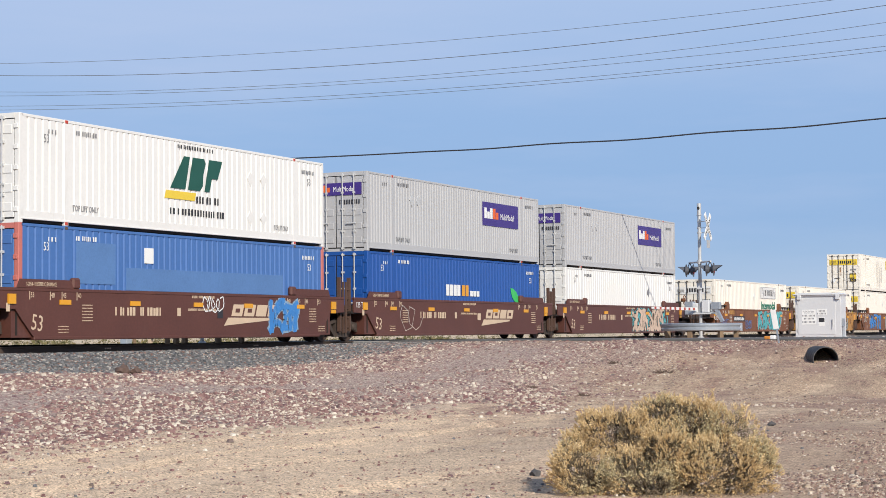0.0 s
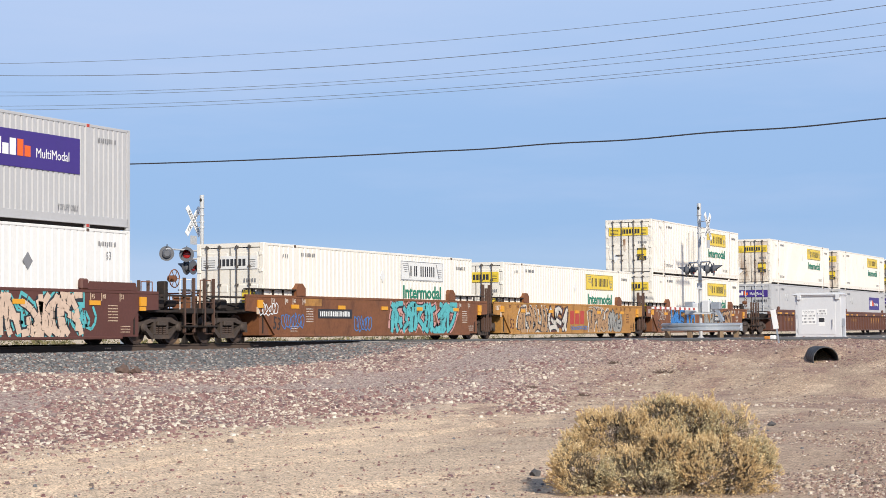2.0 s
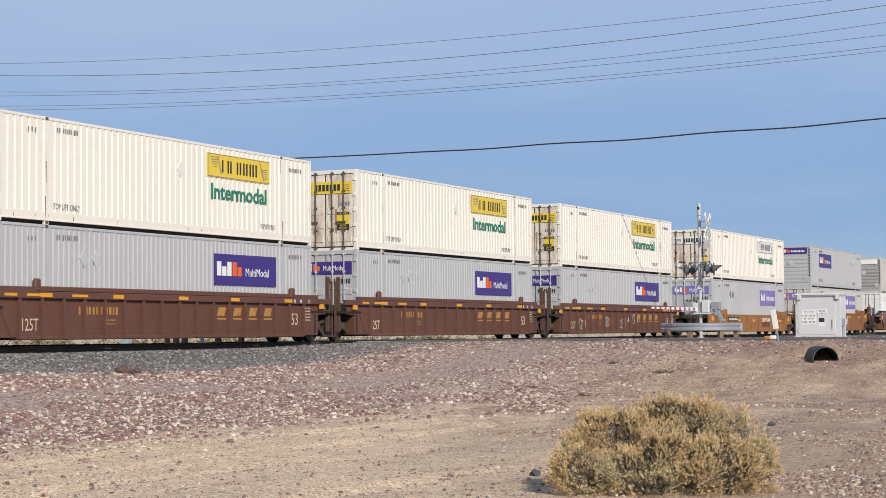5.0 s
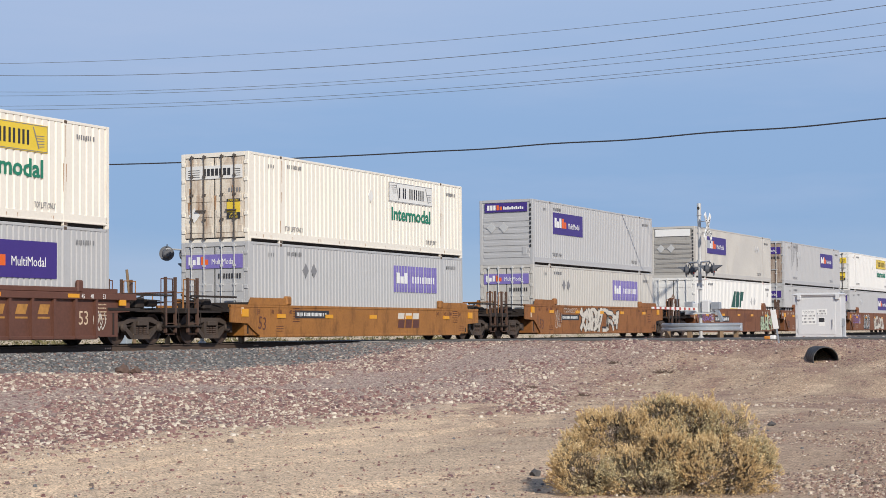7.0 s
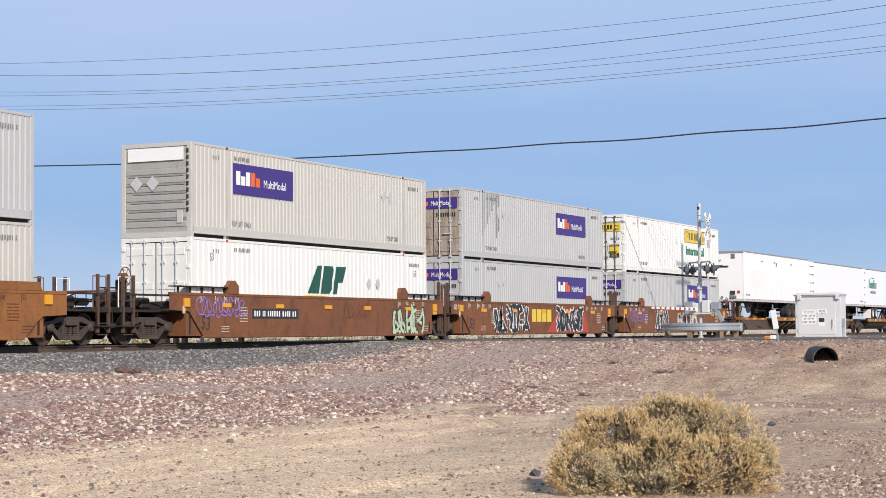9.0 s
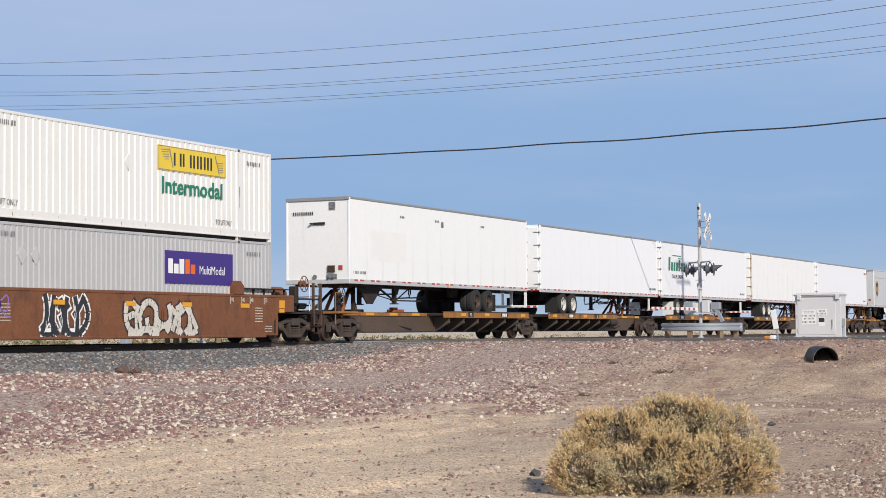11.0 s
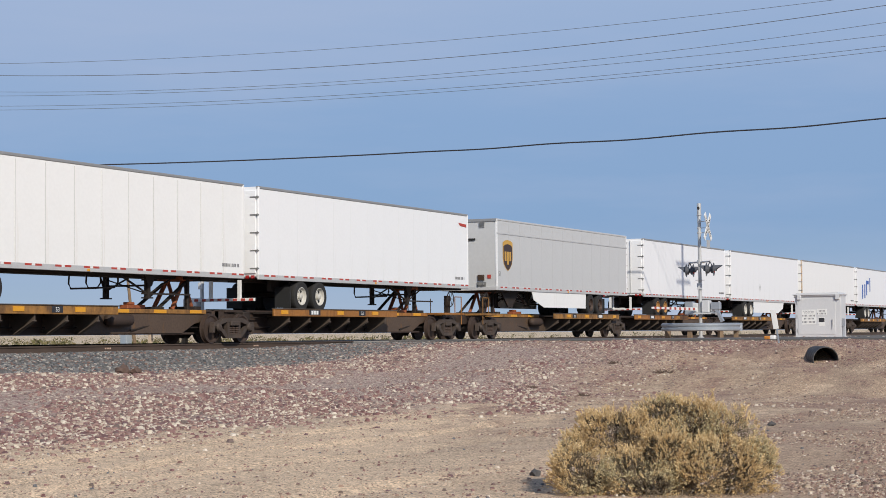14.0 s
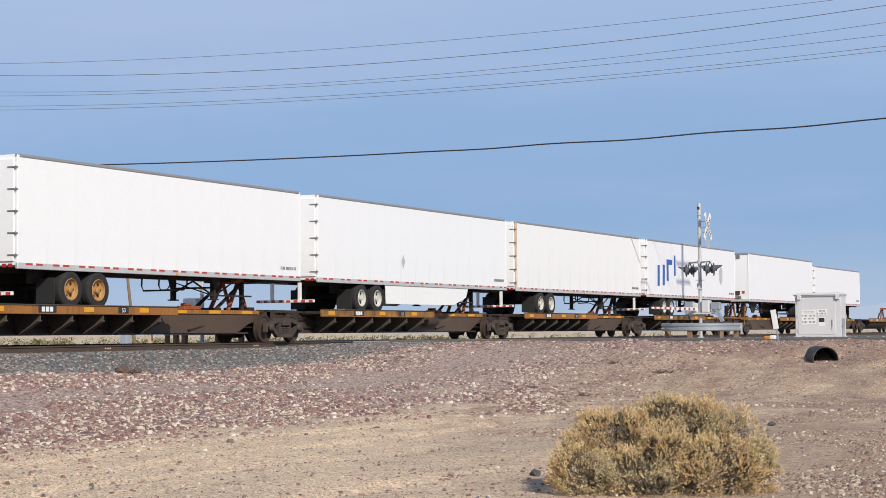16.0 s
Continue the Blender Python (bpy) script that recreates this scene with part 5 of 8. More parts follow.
    return moving(th, x)


def trailer(x, length, skin, label, flip=False, rim=None, skirt=False, high=5.0, roof=None, posts=False, tandem=2.8, flap=None):
    """A road trailer; its rear doors are at its start, or at its end if flip."""
    th = thing("semi_trailer", label, "trailer", "trailers on the train")
    L, z0 = length, 2.14
    high += 0.15
    rim = rim or RIM_W

    def X(a):
        return L - a if flip else a

    def rng(a, b):
        return sorted((X(a), X(b)))

    n = round(L / 1.22)
    w = L / n
    for side in (-1, 1):
        for i in range(n):
            part("side_panel", ("spn", L, high, side), lambda s: s.box(0.003, w - 0.003, *sorted((side * 1.298, side * 1.27)), z0 + 0.16, high - 0.10), skin, th, at=pose(i * w, 0, 0))
    part("body", ("tb", L, high), lambda s: s.box(0.02, L - 0.02, -1.28, 1.28, z0 + 0.1, high - 0.02), skin, th)
    for y in (-1, 1):
        part("roof_rail", ("trr", L, high, y), lambda s: s.box(0, L, *sorted((y * 1.305, y * 1.2)), high - 0.10, high, 0.025), roof or ROOF_RAIL, th)
        part("bottom_rail", ("tbr", L, y), lambda s: s.box(0, L, *sorted((y * 1.308, y * 1.24)), z0, z0 + 0.17, 0.012), ALUM, th)
        for i in range(13 if y < 0 else 0):
            at = pose(0.35 + i * (L - 1.1) / 12, 0, 0)
            for e in (0.0, 0.42):
                part("reflective_tape", ("rtp", e), lambda s: s.box(e, e + 0.27, -1.312, -1.30, z0 + 0.105, z0 + 0.16), RED, th, "red strip of reflective tape", at=at)
            part("reflective_tape", ("rtw",), lambda s: s.box(0.28, 0.41, -1.312, -1.30, z0 + 0.105, z0 + 0.16), WHITE_INK, th, "white strip of reflective tape", at=at)
        for cx in (0.0, L - 0.1):
            part("corner_post", ("tcp", y, high), lambda s: s.box(0, 0.1, *sorted((y * 1.306, y * 1.22)), z0 + 0.02, high - 0.02, 0.02), TRAILER_WHITE if flip else RUST_POST if skin is TRAILER_CREAM and cx == 0.0 and not flip else skin, th, at=pose(cx, 0, 0))
    # rear doors
    for y0, y1 in ((-1.2, -0.01), (0.01, 1.2)):
        dr = part("rear_door", ("trd", L, flip, y0, high), lambda s: s.box(*rng(-0.03, 0.03), y0, y1, z0 + 0.2, high - 0.14, 0.01), skin, th)
        for k in range(5):
            part("hinge", ("thg", L, flip, y0 < 0), lambda s: (s.box(*rng(-0.045, 0.02), *sorted(((1.315, 1.0) if y0 > 0 else (-1.315, -1.0))), -0.022, 0.022, 0.006), s.rod((X(-0.04), 1.28 if y0 > 0 else -1.28, -0.05), (X(-0.04), 1.28 if y0 > 0 else -1.28, 0.05), 0.014, 8)), HINGE, dr, at=pose(0, 0, z0 + 0.36 + k * (high - z0 - 0.72) / 4))
        part("lock_bar", ("tlb", L, flip, high), lambda s: s.rod((X(-0.06), 0, z0 + 0.15), (X(-0.06), 0, high - 0.1), 0.018, 6), STEEL, dr, at=pose(0, y0 * 0.5 + y1 * 0.5, 0))
    part("bumper", ("tbm", L, flip), lambda s: (s.box(*rng(-0.02, 0.06), -1.15, 1.15, 1.45, 1.55, 0.01), s.box(*rng(0.0, 0.1), -0.6, -0.5, 1.5, z0), s.box(*rng(0.0, 0.1), 0.5, 0.6, 1.5, z0)), WHITE_INK, th, "striped rear bumper bar")
    part("bumper_stripes", ("tbs", L, flip), lambda s: [s.box(*rng(-0.026, -0.018), -1.1 + i * 0.3, -0.95 + i * 0.3, 1.46, 1.54) for i in range(8)], RED, th)
    part("tail_lights", ("ttl", L, flip), lambda s: [s.box(*rng(-0.05, -0.02), y - 0.06, y + 0.06, z0 + 0.04, z0 + 0.14) for y in (-1.1, -0.9, 0.9, 1.1)], LENS_R, th)
    # tandem
    part("slider_frame", ("tsf", L, flip, tandem), lambda s: (s.box(*rng(tandem - 0.9, tandem + 2.3), -0.6, -0.45, 1.8, z0 + 0.1), s.box(*rng(tandem - 0.9, tandem + 2.3), 0.45, 0.6, 1.8, z0 + 0.1), s.box(*rng(0.6, L - 1.0), -0.25, 0.25, z0 - 0.05, z0 + 0.1), s.rod((X(tandem), -0.9, 1.71), (X(tandem), 0.9, 1.71), 0.08), s.rod((X(tandem + 1.22), -0.9, 1.71), (X(tandem + 1.22), 0.9, 1.71), 0.08)), UNDER, th)
    for wx in (tandem, tandem + 1.22):
        for y in (-1, 1):
            wh = part("wheel", ("ttw", y), lambda s: (s.lathe([(0.30, y * 0.10), (0.30, y * 0.28), (0.44, y * 0.285), (0.50, y * 0.26), (0.515, y * 0.2), (0.515, y * 0.05), (0.49, 0.0), (0.515, y * -0.05), (0.515, y * -0.22), (0.48, y * -0.28), (0.30, y * -0.28)], (0, y * 1.0, 0), "y", 28)), TYRE, th, at=pose(X(wx), 0, 1.64))
            part("rim", ("trm", y), lambda s: (s.lathe([(0.05, y * 0.11), (0.30, y * 0.11), (0.305, y * 0.275), (0.29, y * 0.285), (0.26, y * 0.20), (0.22, y * 0.17), (0.10, y * 0.16), (0.09, y * 0.26), (0.05, y * 0.28)], (0, y * 1.005, 0), "y", 24)), rim, wh)
            for k in range(6 if y < 0 else 0):
                part("hand_hole", ("thh",), lambda s: s.rod((0, -1.165, 0), (0, -1.19, 0), 0.042, 8), SEAL, wh, at=pose(0.185 * math.cos(k * 1.0472), 0, 0.185 * math.sin(k * 1.0472)))
    for y in (-0.95, 0.95):
        part("mud_flap", ("tmf", L, flip, tandem, y), lambda s: s.box(*rng(tandem - 0.72, tandem - 0.68), y - 0.3, y + 0.3, 1.25, 1.95), flap or SEAL, th)
    # landing gear
    gx = X(L - 4.5)
    for y in (-0.75, 0.75):
        leg = part("landing_leg", ("tlg", L, flip, y), lambda s: (s.box(gx - 0.07, gx + 0.07, y - 0.07, y + 0.07, 1.5, z0 + 0.1), s.rod((gx, y, 1.6), (gx - 0.8, y * 0.5, z0), 0.03, 6), s.rod((gx, y, 1.7), (gx + 0.7, y * 0.5, z0), 0.03, 6)), UNDER, th)
        part("foot_plate", ("tlf", L, flip, y), lambda s: s.box(gx - 0.14, gx + 0.14, y - 0.12, y + 0.12, 1.46, 1.5), UNDER, leg)
    part("support_brace", ("tsb", L, flip), lambda s: (s.rod((gx - 1.5, -0.8, z0), (gx - 0.1, -0.78, 1.62), 0.025, 6), s.rod((gx + 1.3, -0.8, z0), (gx + 0.1, -0.78, 1.62), 0.025, 6), s.box(gx - 0.3, gx + 2.2, -0.8, -0.74, 1.58, 1.63), s.prism([(gx - 0.28, z0 + 0.02), (gx + 0.28, z0 + 0.02), (gx + 0.08, 1.82), (gx - 0.08, 1.82)], "y", -0.86, -0.82)), UNDER, th, "dark landing gear braces")
    ux = X(L - 6.6)
    part("tyre_rack", ("ttr", L, flip), lambda s: [s.tube([(ux - 0.75 + dx, -0.6 + dy, z0), (ux - 0.78 + dx, -0.6 + dy, z0 - 0.28), (ux - 0.68 + dx, -0.6 + dy, z0 - 0.42), (ux + 0.55 + dx, -0.6 + dy, z0 - 0.38), (ux + 0.72 + dx, -0.6 + dy, z0 - 0.22), (ux + 0.72 + dx, -0.6 + dy, z0)], 0.028, 6) for dx, dy in ((0.0, -0.1), (0.25, 0.7))], UNDER, th, "bent tube rack for a spare tyre")
    part("cross_shaft", ("tls", L, flip), lambda s: (s.rod((gx, -0.75, 1.85), (gx, 0.75, 1.85), 0.03, 6), s.rod((gx, -0.75, 1.6), (gx, 0.75, 2.05), 0.02, 6)), UNDER, th)
    part("king_pin_plate", ("tkp", L, flip), lambda s: s.box(*rng(L - 2.2, L - 0.3), -1.1, 1.1, z0 - 0.06, z0 + 0.02), UNDER, th)
    if skirt:
        part("side_skirt", ("tsk", L, flip, tandem), lambda s: [s.prism([(X(tandem + 1.85), z0), (X(12.3), z0), (X(12.1), 1.78), (X(10.9), 1.46), (X(tandem + 1.9), 1.46)], "y", *sorted((y * 1.27, y * 1.25))) for y in (-1, 1)], TRAILER_CREAM, th, "white side skirt below the floor")
    if posts:
        part("front_box", ("tfb", L, flip), lambda s: (s.box(*rng(L + 0.0, L + 0.05), -0.72, -0.42, z0 + 0.42, z0 + 0.66, 0.01)), surface("brown_notice_plate", (0.06, 0.035, 0.02), 0.5, var=0.1), th, "dark brown notice plate")
        part("air_couplings", ("tac", L, flip), lambda s: (s.box(*rng(L, L + 0.03), -0.80, -0.38, z0 + 0.16, z0 + 0.36, 0.01), s.rod((X(L), -0.5, z0 + 0.26), (X(L + 0.12), -0.5, z0 + 0.24), 0.045, 8), s.rod((X(L), -0.68, z0 + 0.26), (X(L + 0.12), -0.68, z0 + 0.24), 0.045, 8), s.rod((X(L), 0.1, z0 + 0.26), (X(L + 0.05), 0.1, z0 + 0.26), 0.08, 12)), HINGE, th, "brake and light couplings on the front")
        part("document_holder", ("tdh", L, flip), lambda s: (s.box(*rng(L, L + 0.05), -0.32, 0.16, high - 0.98, high - 0.90, 0.01), s.lathe([(0.02, -0.03), (0.09, 0.0), (0.02, 0.03)], (X(L + 0.05), 0.22, high - 0.94), "z", 8)), SEAL, th, "black latch on the front wall")
        part("front_vent", ("tfv", L, flip), lambda s: [s.box(*rng(L, L + 0.012), -0.74, -0.48, high - 0.46 + k * 0.05, high - 0.43 + k * 0.05) for k in range(6)], HINGE, th, "slatted grey vent")
        part("front_cap", ("tfc", L, flip, high), lambda s: s.box(*rng(L - 0.02, L + 0.02), -1.3, 1.3, high - 0.13, high - 0.003, 0.012), ROOF_RAIL, th, "grey cap rail over the front wall")
        part("nose_rail", ("tfn", L, flip), lambda s: s.box(*rng(L - 0.02, L + 0.022), -1.3, 1.3, z0, z0 + 0.17, 0.012), ALUM, th, "aluminium rail under the front wall")
        part("warning_sign", ("tfw", L, flip), lambda s: s.box(*rng(L, L + 0.008), -1.02, -0.86, z0 + 0.5, z0 + 0.66), RED, th, "small red and white notice")
        part("support_plate", ("tsp2", L, flip), lambda s: s.prism([(X(L - 1.3), z0), (X(L - 3.3), z0), (X(L - 2.5), 1.45), (X(L - 2.1), 1.45)], "y", -0.9, -0.84), UNDER, th, "dark tapered support plate")
    return moving(th, x, 0, -0.10)


# ---- the train, from its head to its tail ----
LOWER, UPPER = 0.36, 3.26
WELLS = "well cars of the train"


def grey_box(x, z, paint=None, logo=10.1, worn=False, front=False, label=None, tips=None, door=None):
    c = container(x, z, paint or BOX_GREY, casting=tips or CASTING, door=door, end="front" if front else "doors", pitch=0.225, label=label or "grey corrugated steel container with a purple logo panel")
    violet_panel(c, logo, 1.45, FADED if worn else PURPLE, worn)
    small_marks(c, nums=False)
    placards(c, (3.6, 4.15) if not front else (12.6, 13.1), 2.05, GREY_INK if worn else ALUM)
    if not front:
        violet_door(c, FADED if worn else None)
    else:
        part("end_panel", "evp", lambda s: s.box(-0.03, 0.0, -1.02, 1.02, 2.35, 2.75), PURPLE if x < 260 else WHITE_INK, c, "logo strip on the front wall")
        if x < 260:
            part("logo_mark", "evw", lambda s: [s.box(-0.036, -0.029, 0.9 - k * 0.15, 0.79 - k * 0.15, 2.44, 2.66) for k in range(3)] + [s.box(-0.036, -0.029, 0.12 - k * 0.1, 0.05 - k * 0.1, 2.46, 2.6 - 0.04 * (k % 2)) for k in range(10)], WHITE_INK, c)
            part("logo_mark", "evo", lambda s: [s.box(-0.036, -0.029, 0.44 - k * 0.15, 0.33 - k * 0.15, 2.44, 2.66 - 0.06 * k) for k in range(2)], ORANGE_INK, c)
    return c


def rust_runs(c, seed):
    """Thin rust runs below the castings, along the sills and down the door that the lock bars have rubbed."""
    rnd = random.Random(seed)

    def runs(s):
        for x in (1.98, LONG - 1.98):
            for _ in range(3):
                e, top, ln, w = x + rnd.uniform(-0.09, 0.09), rnd.choice((2.75, 0.75, 1.7)), rnd.uniform(0.3, 0.9), rnd.uniform(0.008, 0.02)
                s.prism([(e - w, top), (e + w, top), (e + w * 0.3, max(0.1, top - ln)), (e - w * 0.3, max(0.1, top - ln))], "y", SIDE - 0.003, SIDE + 0.001)
        for _ in range(14):
            e, ln, w = rnd.uniform(0.3, LONG - 0.3), rnd.uniform(0.05, 0.22), rnd.uniform(0.006, 0.016)
            s.prism([(e - w, 0.25), (e + w, 0.25), (e, 0.25 - ln * 0.8)], "y", SIDE - 0.003, SIDE + 0.001)
        for _ in range(6):
            e, top, ln, w = rnd.uniform(-1.05, 1.05), rnd.uniform(1.0, 2.2), rnd.uniform(0.3, 0.9), rnd.uniform(0.01, 0.04)
            s.prism([(e - w, top), (e + w, top), (e + w * 0.4, top - ln), (e - w * 0.4, top - ln)], "x", -0.028, -0.024)
    tagged(part("rust_run", None, runs, RUST_RUN, c, "brown rust runs"), kind="stuff")


def cream_box(x, z, paint=None, sign=None, worn=False):
    paint = paint or BOX_CREAM
    c = container(x, z, paint or BOX_CREAM, casting=CASTING, bars_mat=DARKBAR, door=DOOR_CREAM if paint is not BOX_WHITE and z > 1 and x > 150 else paint, label="cream white corrugated container with a yellow sign panel")
    yellow_sign(c, 9.75, 1.90, sign)
    yellow_door(c, sign)
    small_marks(c, nums=False)
    placards(c, (8.3,), 2.0, BOX_WHITE)
    if z > 1:
        rust_runs(c, int(x))
    return c


def green_marks(c, x, z, k=1.0):
    y = SIDE - 0.006
    def q(*pts):
        return [(x + (u + 0.26 * v) * k, z + v * k) for u, v in pts]
    mark(c, "logo_mark", ("gl", x, z), lambda s: [s.prism(q(*o), "y", y, y + 0.004) for o in (
        ((0.0, 0.0), (0.80, 0.0), (0.78, 1.0), (0.46, 1.0)), ((0.94, 0.0), (1.58, 0.0), (1.70, 0.16), (1.64, 0.52), (1.68, 0.86), (1.56, 1.0), (0.94, 1.0)),
        ((1.84, 0.0), (2.12, 0.0), (2.14, 0.42), (2.46, 0.42), (2.58, 1.0), (1.84, 1.0)))], DKGREEN)
    mark(c, "logo_bar", ("gb", x, z), lambda s: s.prism([(x - 0.3 * k, z - 0.32 * k), (x + 1.3 * k, z - 0.32 * k), (x + 1.38 * k, z - 0.08 * k), (x - 0.22 * k, z - 0.08 * k)], "y", y, y + 0.004), YELLOW)


UNITS = [36.47, 55.82, 75.15, 98.60, 117.95, 137.39, 160.88, 180.30, 199.86, 223.40, 246.95, 270.50, 289.95, 309.30]


WORN_ORANGE = surface("rusted_orange_car_paint", (0.27, 0.105, 0.028), 0.6, var=0.28, size=0.8, grime=(0.11, 0.05, 0.028), grime_amount=0.24, streak=0.5, bump=0.06)


def make_wells():
    brown = "dark brown steel well car with pale stencils"
    rusty = "rusty brown well car with spray paint"
    ribbed = "dark maroon ribbed steel well car"
    orange = "weathered orange steel well car"
    specs = [("smooth", BROWN, "bj", brown), ("smooth", BROWN, "bj", brown), ("smooth", BROWN, "bB", brown),
             ("smooth", RUSTY, "ej", rusty), ("smooth", OCHRE, "bj", "faded ochre well car covered in spray paint"), ("smooth", RUSTY, "bB", rusty),
             ("ribbed", MAROON, "ej", ribbed), ("ribbed", MAROON, "bj", ribbed), ("ribbed", MAROON, "be", ribbed),
             ("low", ORANGE, "ee", orange), ("mid", WORN_ORANGE, "ee", orange),
             ("smooth", RUSTY, "Bj", rusty), ("smooth", RUSTY, "bj", rusty), ("smooth", RUSTY, "bB", rusty)]
    return [well_car(x, k, p, e, l, WELLS) for x, (k, p, e, l) in zip(UNITS, specs)]


CARS = make_wells()
part("brake_cylinder", None, lambda s: (s.lathe([(0.06, -0.62), (0.2, -0.56), (0.23, -0.45), (0.23, 0.45), (0.2, 0.56), (0.06, 0.62)], (LONG + 1.0, -0.75, 1.62), "x", 16), s.box(LONG + 0.6, LONG + 0.7, -0.95, -0.55, 1.06, 1.5), s.box(LONG + 1.3, LONG + 1.4, -0.95, -0.55, 1.06, 1.5)), RUSTY, CARS[13], "rusty brake cylinder on its saddle", smooth=False)

# the boxes in the wells, lower then upper
c = container(UNITS[0], LOWER, BOX_BLUE, posts=SALMON, label="faded blue corrugated container with salmon corner posts")
small_marks(c, WHITE_INK)
FADE = surface("sun_bleached_blue_paint", (0.095, 0.20, 0.42), 0.6, var=0.12, size=1.2)
panel(c, 2.4, 4.2, 1.35, 2.5, FADE, "bleached patch in the blue paint", SIDE + 0.003)
panel(c, 4.7, 13.4, 1.2, 1.85, FADE, "bleached band in the blue paint", SIDE + 0.003)
panel(c, 5.6, 6.05, 2.0, 2.45, WHITE_INK, "white square label")
panel(c, 14.7, 15.0, 0.7, 1.3, WHITE_INK, "white square label")
c = container(UNITS[0], UPPER, BOX_WHITE, casting=RED, label="white corrugated container with a green and yellow logo")
green_marks(c, 6.9, 1.40)
small_marks(c)
placards(c, (11.4, 12.2), 2.0, BOX_WHITE)
placards(c, (11.4, 12.2), 0.75, BOX_WHITE)
mark(c, "small_print", None, lambda s: (bars(s, 7.3, 2.62, 1.9, 0.12, SIDE, 11), bars(s, 8.3, 1.02, 1.3, 0.22, SIDE, 12), bars(s, 6.9, 0.62, 2.9, 0.2, SIDE, 13)), BLACK_INK)
c = container(UNITS[1], LOWER, BOX_DEEP, label="bright deep blue corrugated container")
small_marks(c, WHITE_INK)
mark(c, "logo_mark", None, lambda s: block_word(s, 6.55, 1.38, [(0, 1)] * 4, 0.44, 0.28, SIDE - 0.004), WHITE_INK)
mark(c, "logo_mark", None, lambda s: block_word(s, 8.02, 1.38, [(0, 1)] * 2, 0.44, 0.28, SIDE - 0.004), AMBER)
mark(c, "logo_mark", None, lambda s: block_word(s, 8.8, 1.38, [(0, 0.5)] * 3, 0.44, 0.26, SIDE - 0.004), WHITE_INK)
mark(c, "leaf_mark", None, lambda s: s.prism([(12.92, 1.80), (13.25, 1.76), (13.55, 1.62), (13.76, 1.42), (13.86, 1.16), (13.62, 1.14), (13.35, 1.22), (13.12, 1.38), (13.0, 1.56)], "y", SIDE - 0.006, SIDE), surface("bright_green_vinyl", (0.05, 0.5, 0.12), 0.5, var=0.1))
grey_box(UNITS[1], UPPER, tips=RED, label="grey corrugated steel container with a purple logo panel")
c = container(UNITS[2], LOWER, BOX_WHITE, label="plain white corrugated container")
small_marks(c)
placards(c, (11.6,), 1.9, GREY_INK)
grey_box(UNITS[2], UPPER, tips=RED)
for i in (3, 4, 5):
    cream_box(UNITS[i], LOWER, BOX_CREAM, BOX_WHITE if i == 3 else None)
c = cream_box(UNITS[5], UPPER)
for k in range(16):
    panel(c, 5.9 + k * 0.142 + 0.05 * (k % 3), 5.92 + k * 0.142 + 0.05 * (k % 3), 0.35 + 0.2 * (k % 4), 2.1 + 0.12 * (k % 5), BOX_WARM, "thin dirt streak", SIDE)
for i in (6, 7, 8):
    grey_box(UNITS[i], LOWER)
    cream_box(UNITS[i], UPPER)
grey_box(UNITS[9], LOWER, BOX_GREY, worn=True)
cream_box(UNITS[9], UPPER, BOX_CREAM, BOX_WHITE)
grey_box(UNITS[10], LOWER, BOX_WARM, worn=True)
grey_box(UNITS[10], UPPER, logo=2.35, front=True, label="grey corrugated container with its ribbed front wall leading")
c = container(UNITS[11], LOWER, BOX_WHITE, casting=RED, label="white corrugated container with a green logo")
green_marks(c, 7.0, 1.3, 0.95)
small_marks(c)
placards(c, (11.4, 12.1), 1.7, ALUM)
grey_box(UNITS[11], UPPER, BOX_WARM, logo=2.35, front=True, door=GRIMY_END, label="warm grey corrugated container with its ribbed front wall leading")
grey_box(UNITS[12], LOWER)
c = grey_box(UNITS[12], UPPER, door=DOOR_RUST, label="grey corrugated container with rust-stained doors and soot smears")
for k in range(9):
    panel(c, 1.7 + k * 0.24, 1.74 + k * 0.24 + 0.05 * (k % 2), 2.75 - 0.35 - 0.28 * ((k * 5) % 6), 2.8, SOOT, "soot smear running down", SIDE + 0.003)
grey_box(UNITS[13], LOWER)
cream_box(UNITS[13], UPPER, BOX_WHITE)

# trailers
TR = [(330.75, 16.15), (348.4, 16.15), (365.2, 16.15), (382.7, 16.15), (399.7, 16.15), (418.7, 16.15), (437.4, 14.63), (453.2, 16.15), (470.4, 16.15), (487.6, 16.15), (506.8, 16.15), (523.6, 14.5)]


def make_trailers():
    out = []
    for i, (x, L) in enumerate(TR):
        flip = i in (0, 5, 10)
        skin = TRAILER_GREY if i == 5 else TRAILER_CREAM if i in (0, 3, 8) else TRAILER_WHITE
        label = ("silver grey box trailer with a shield emblem" if i == 5 else "white box trailer with side skirt" if i == 7 else
                 "white box trailer with green lettering blocks" if i == 2 else "white box trailer with blue letters" if i == 9 else "plain white box trailer on its tandem wheels")
        out.append(trailer(x, L, skin, label, flip, RIM_Y if i == 6 else WHEEL if i in (0, 5) else RIM_W, i in (5, 7), 4.72 if i == 11 else 5.1 if i == 0 else 5.02, ALUM if i in (5,) else None, flip, {0: 4.05, 5: 3.85, 6: 2.3, 7: 3.2}.get(i, 2.8), WHITE_INK if i == 2 else None))
    return out


TRAILERS = make_trailers()


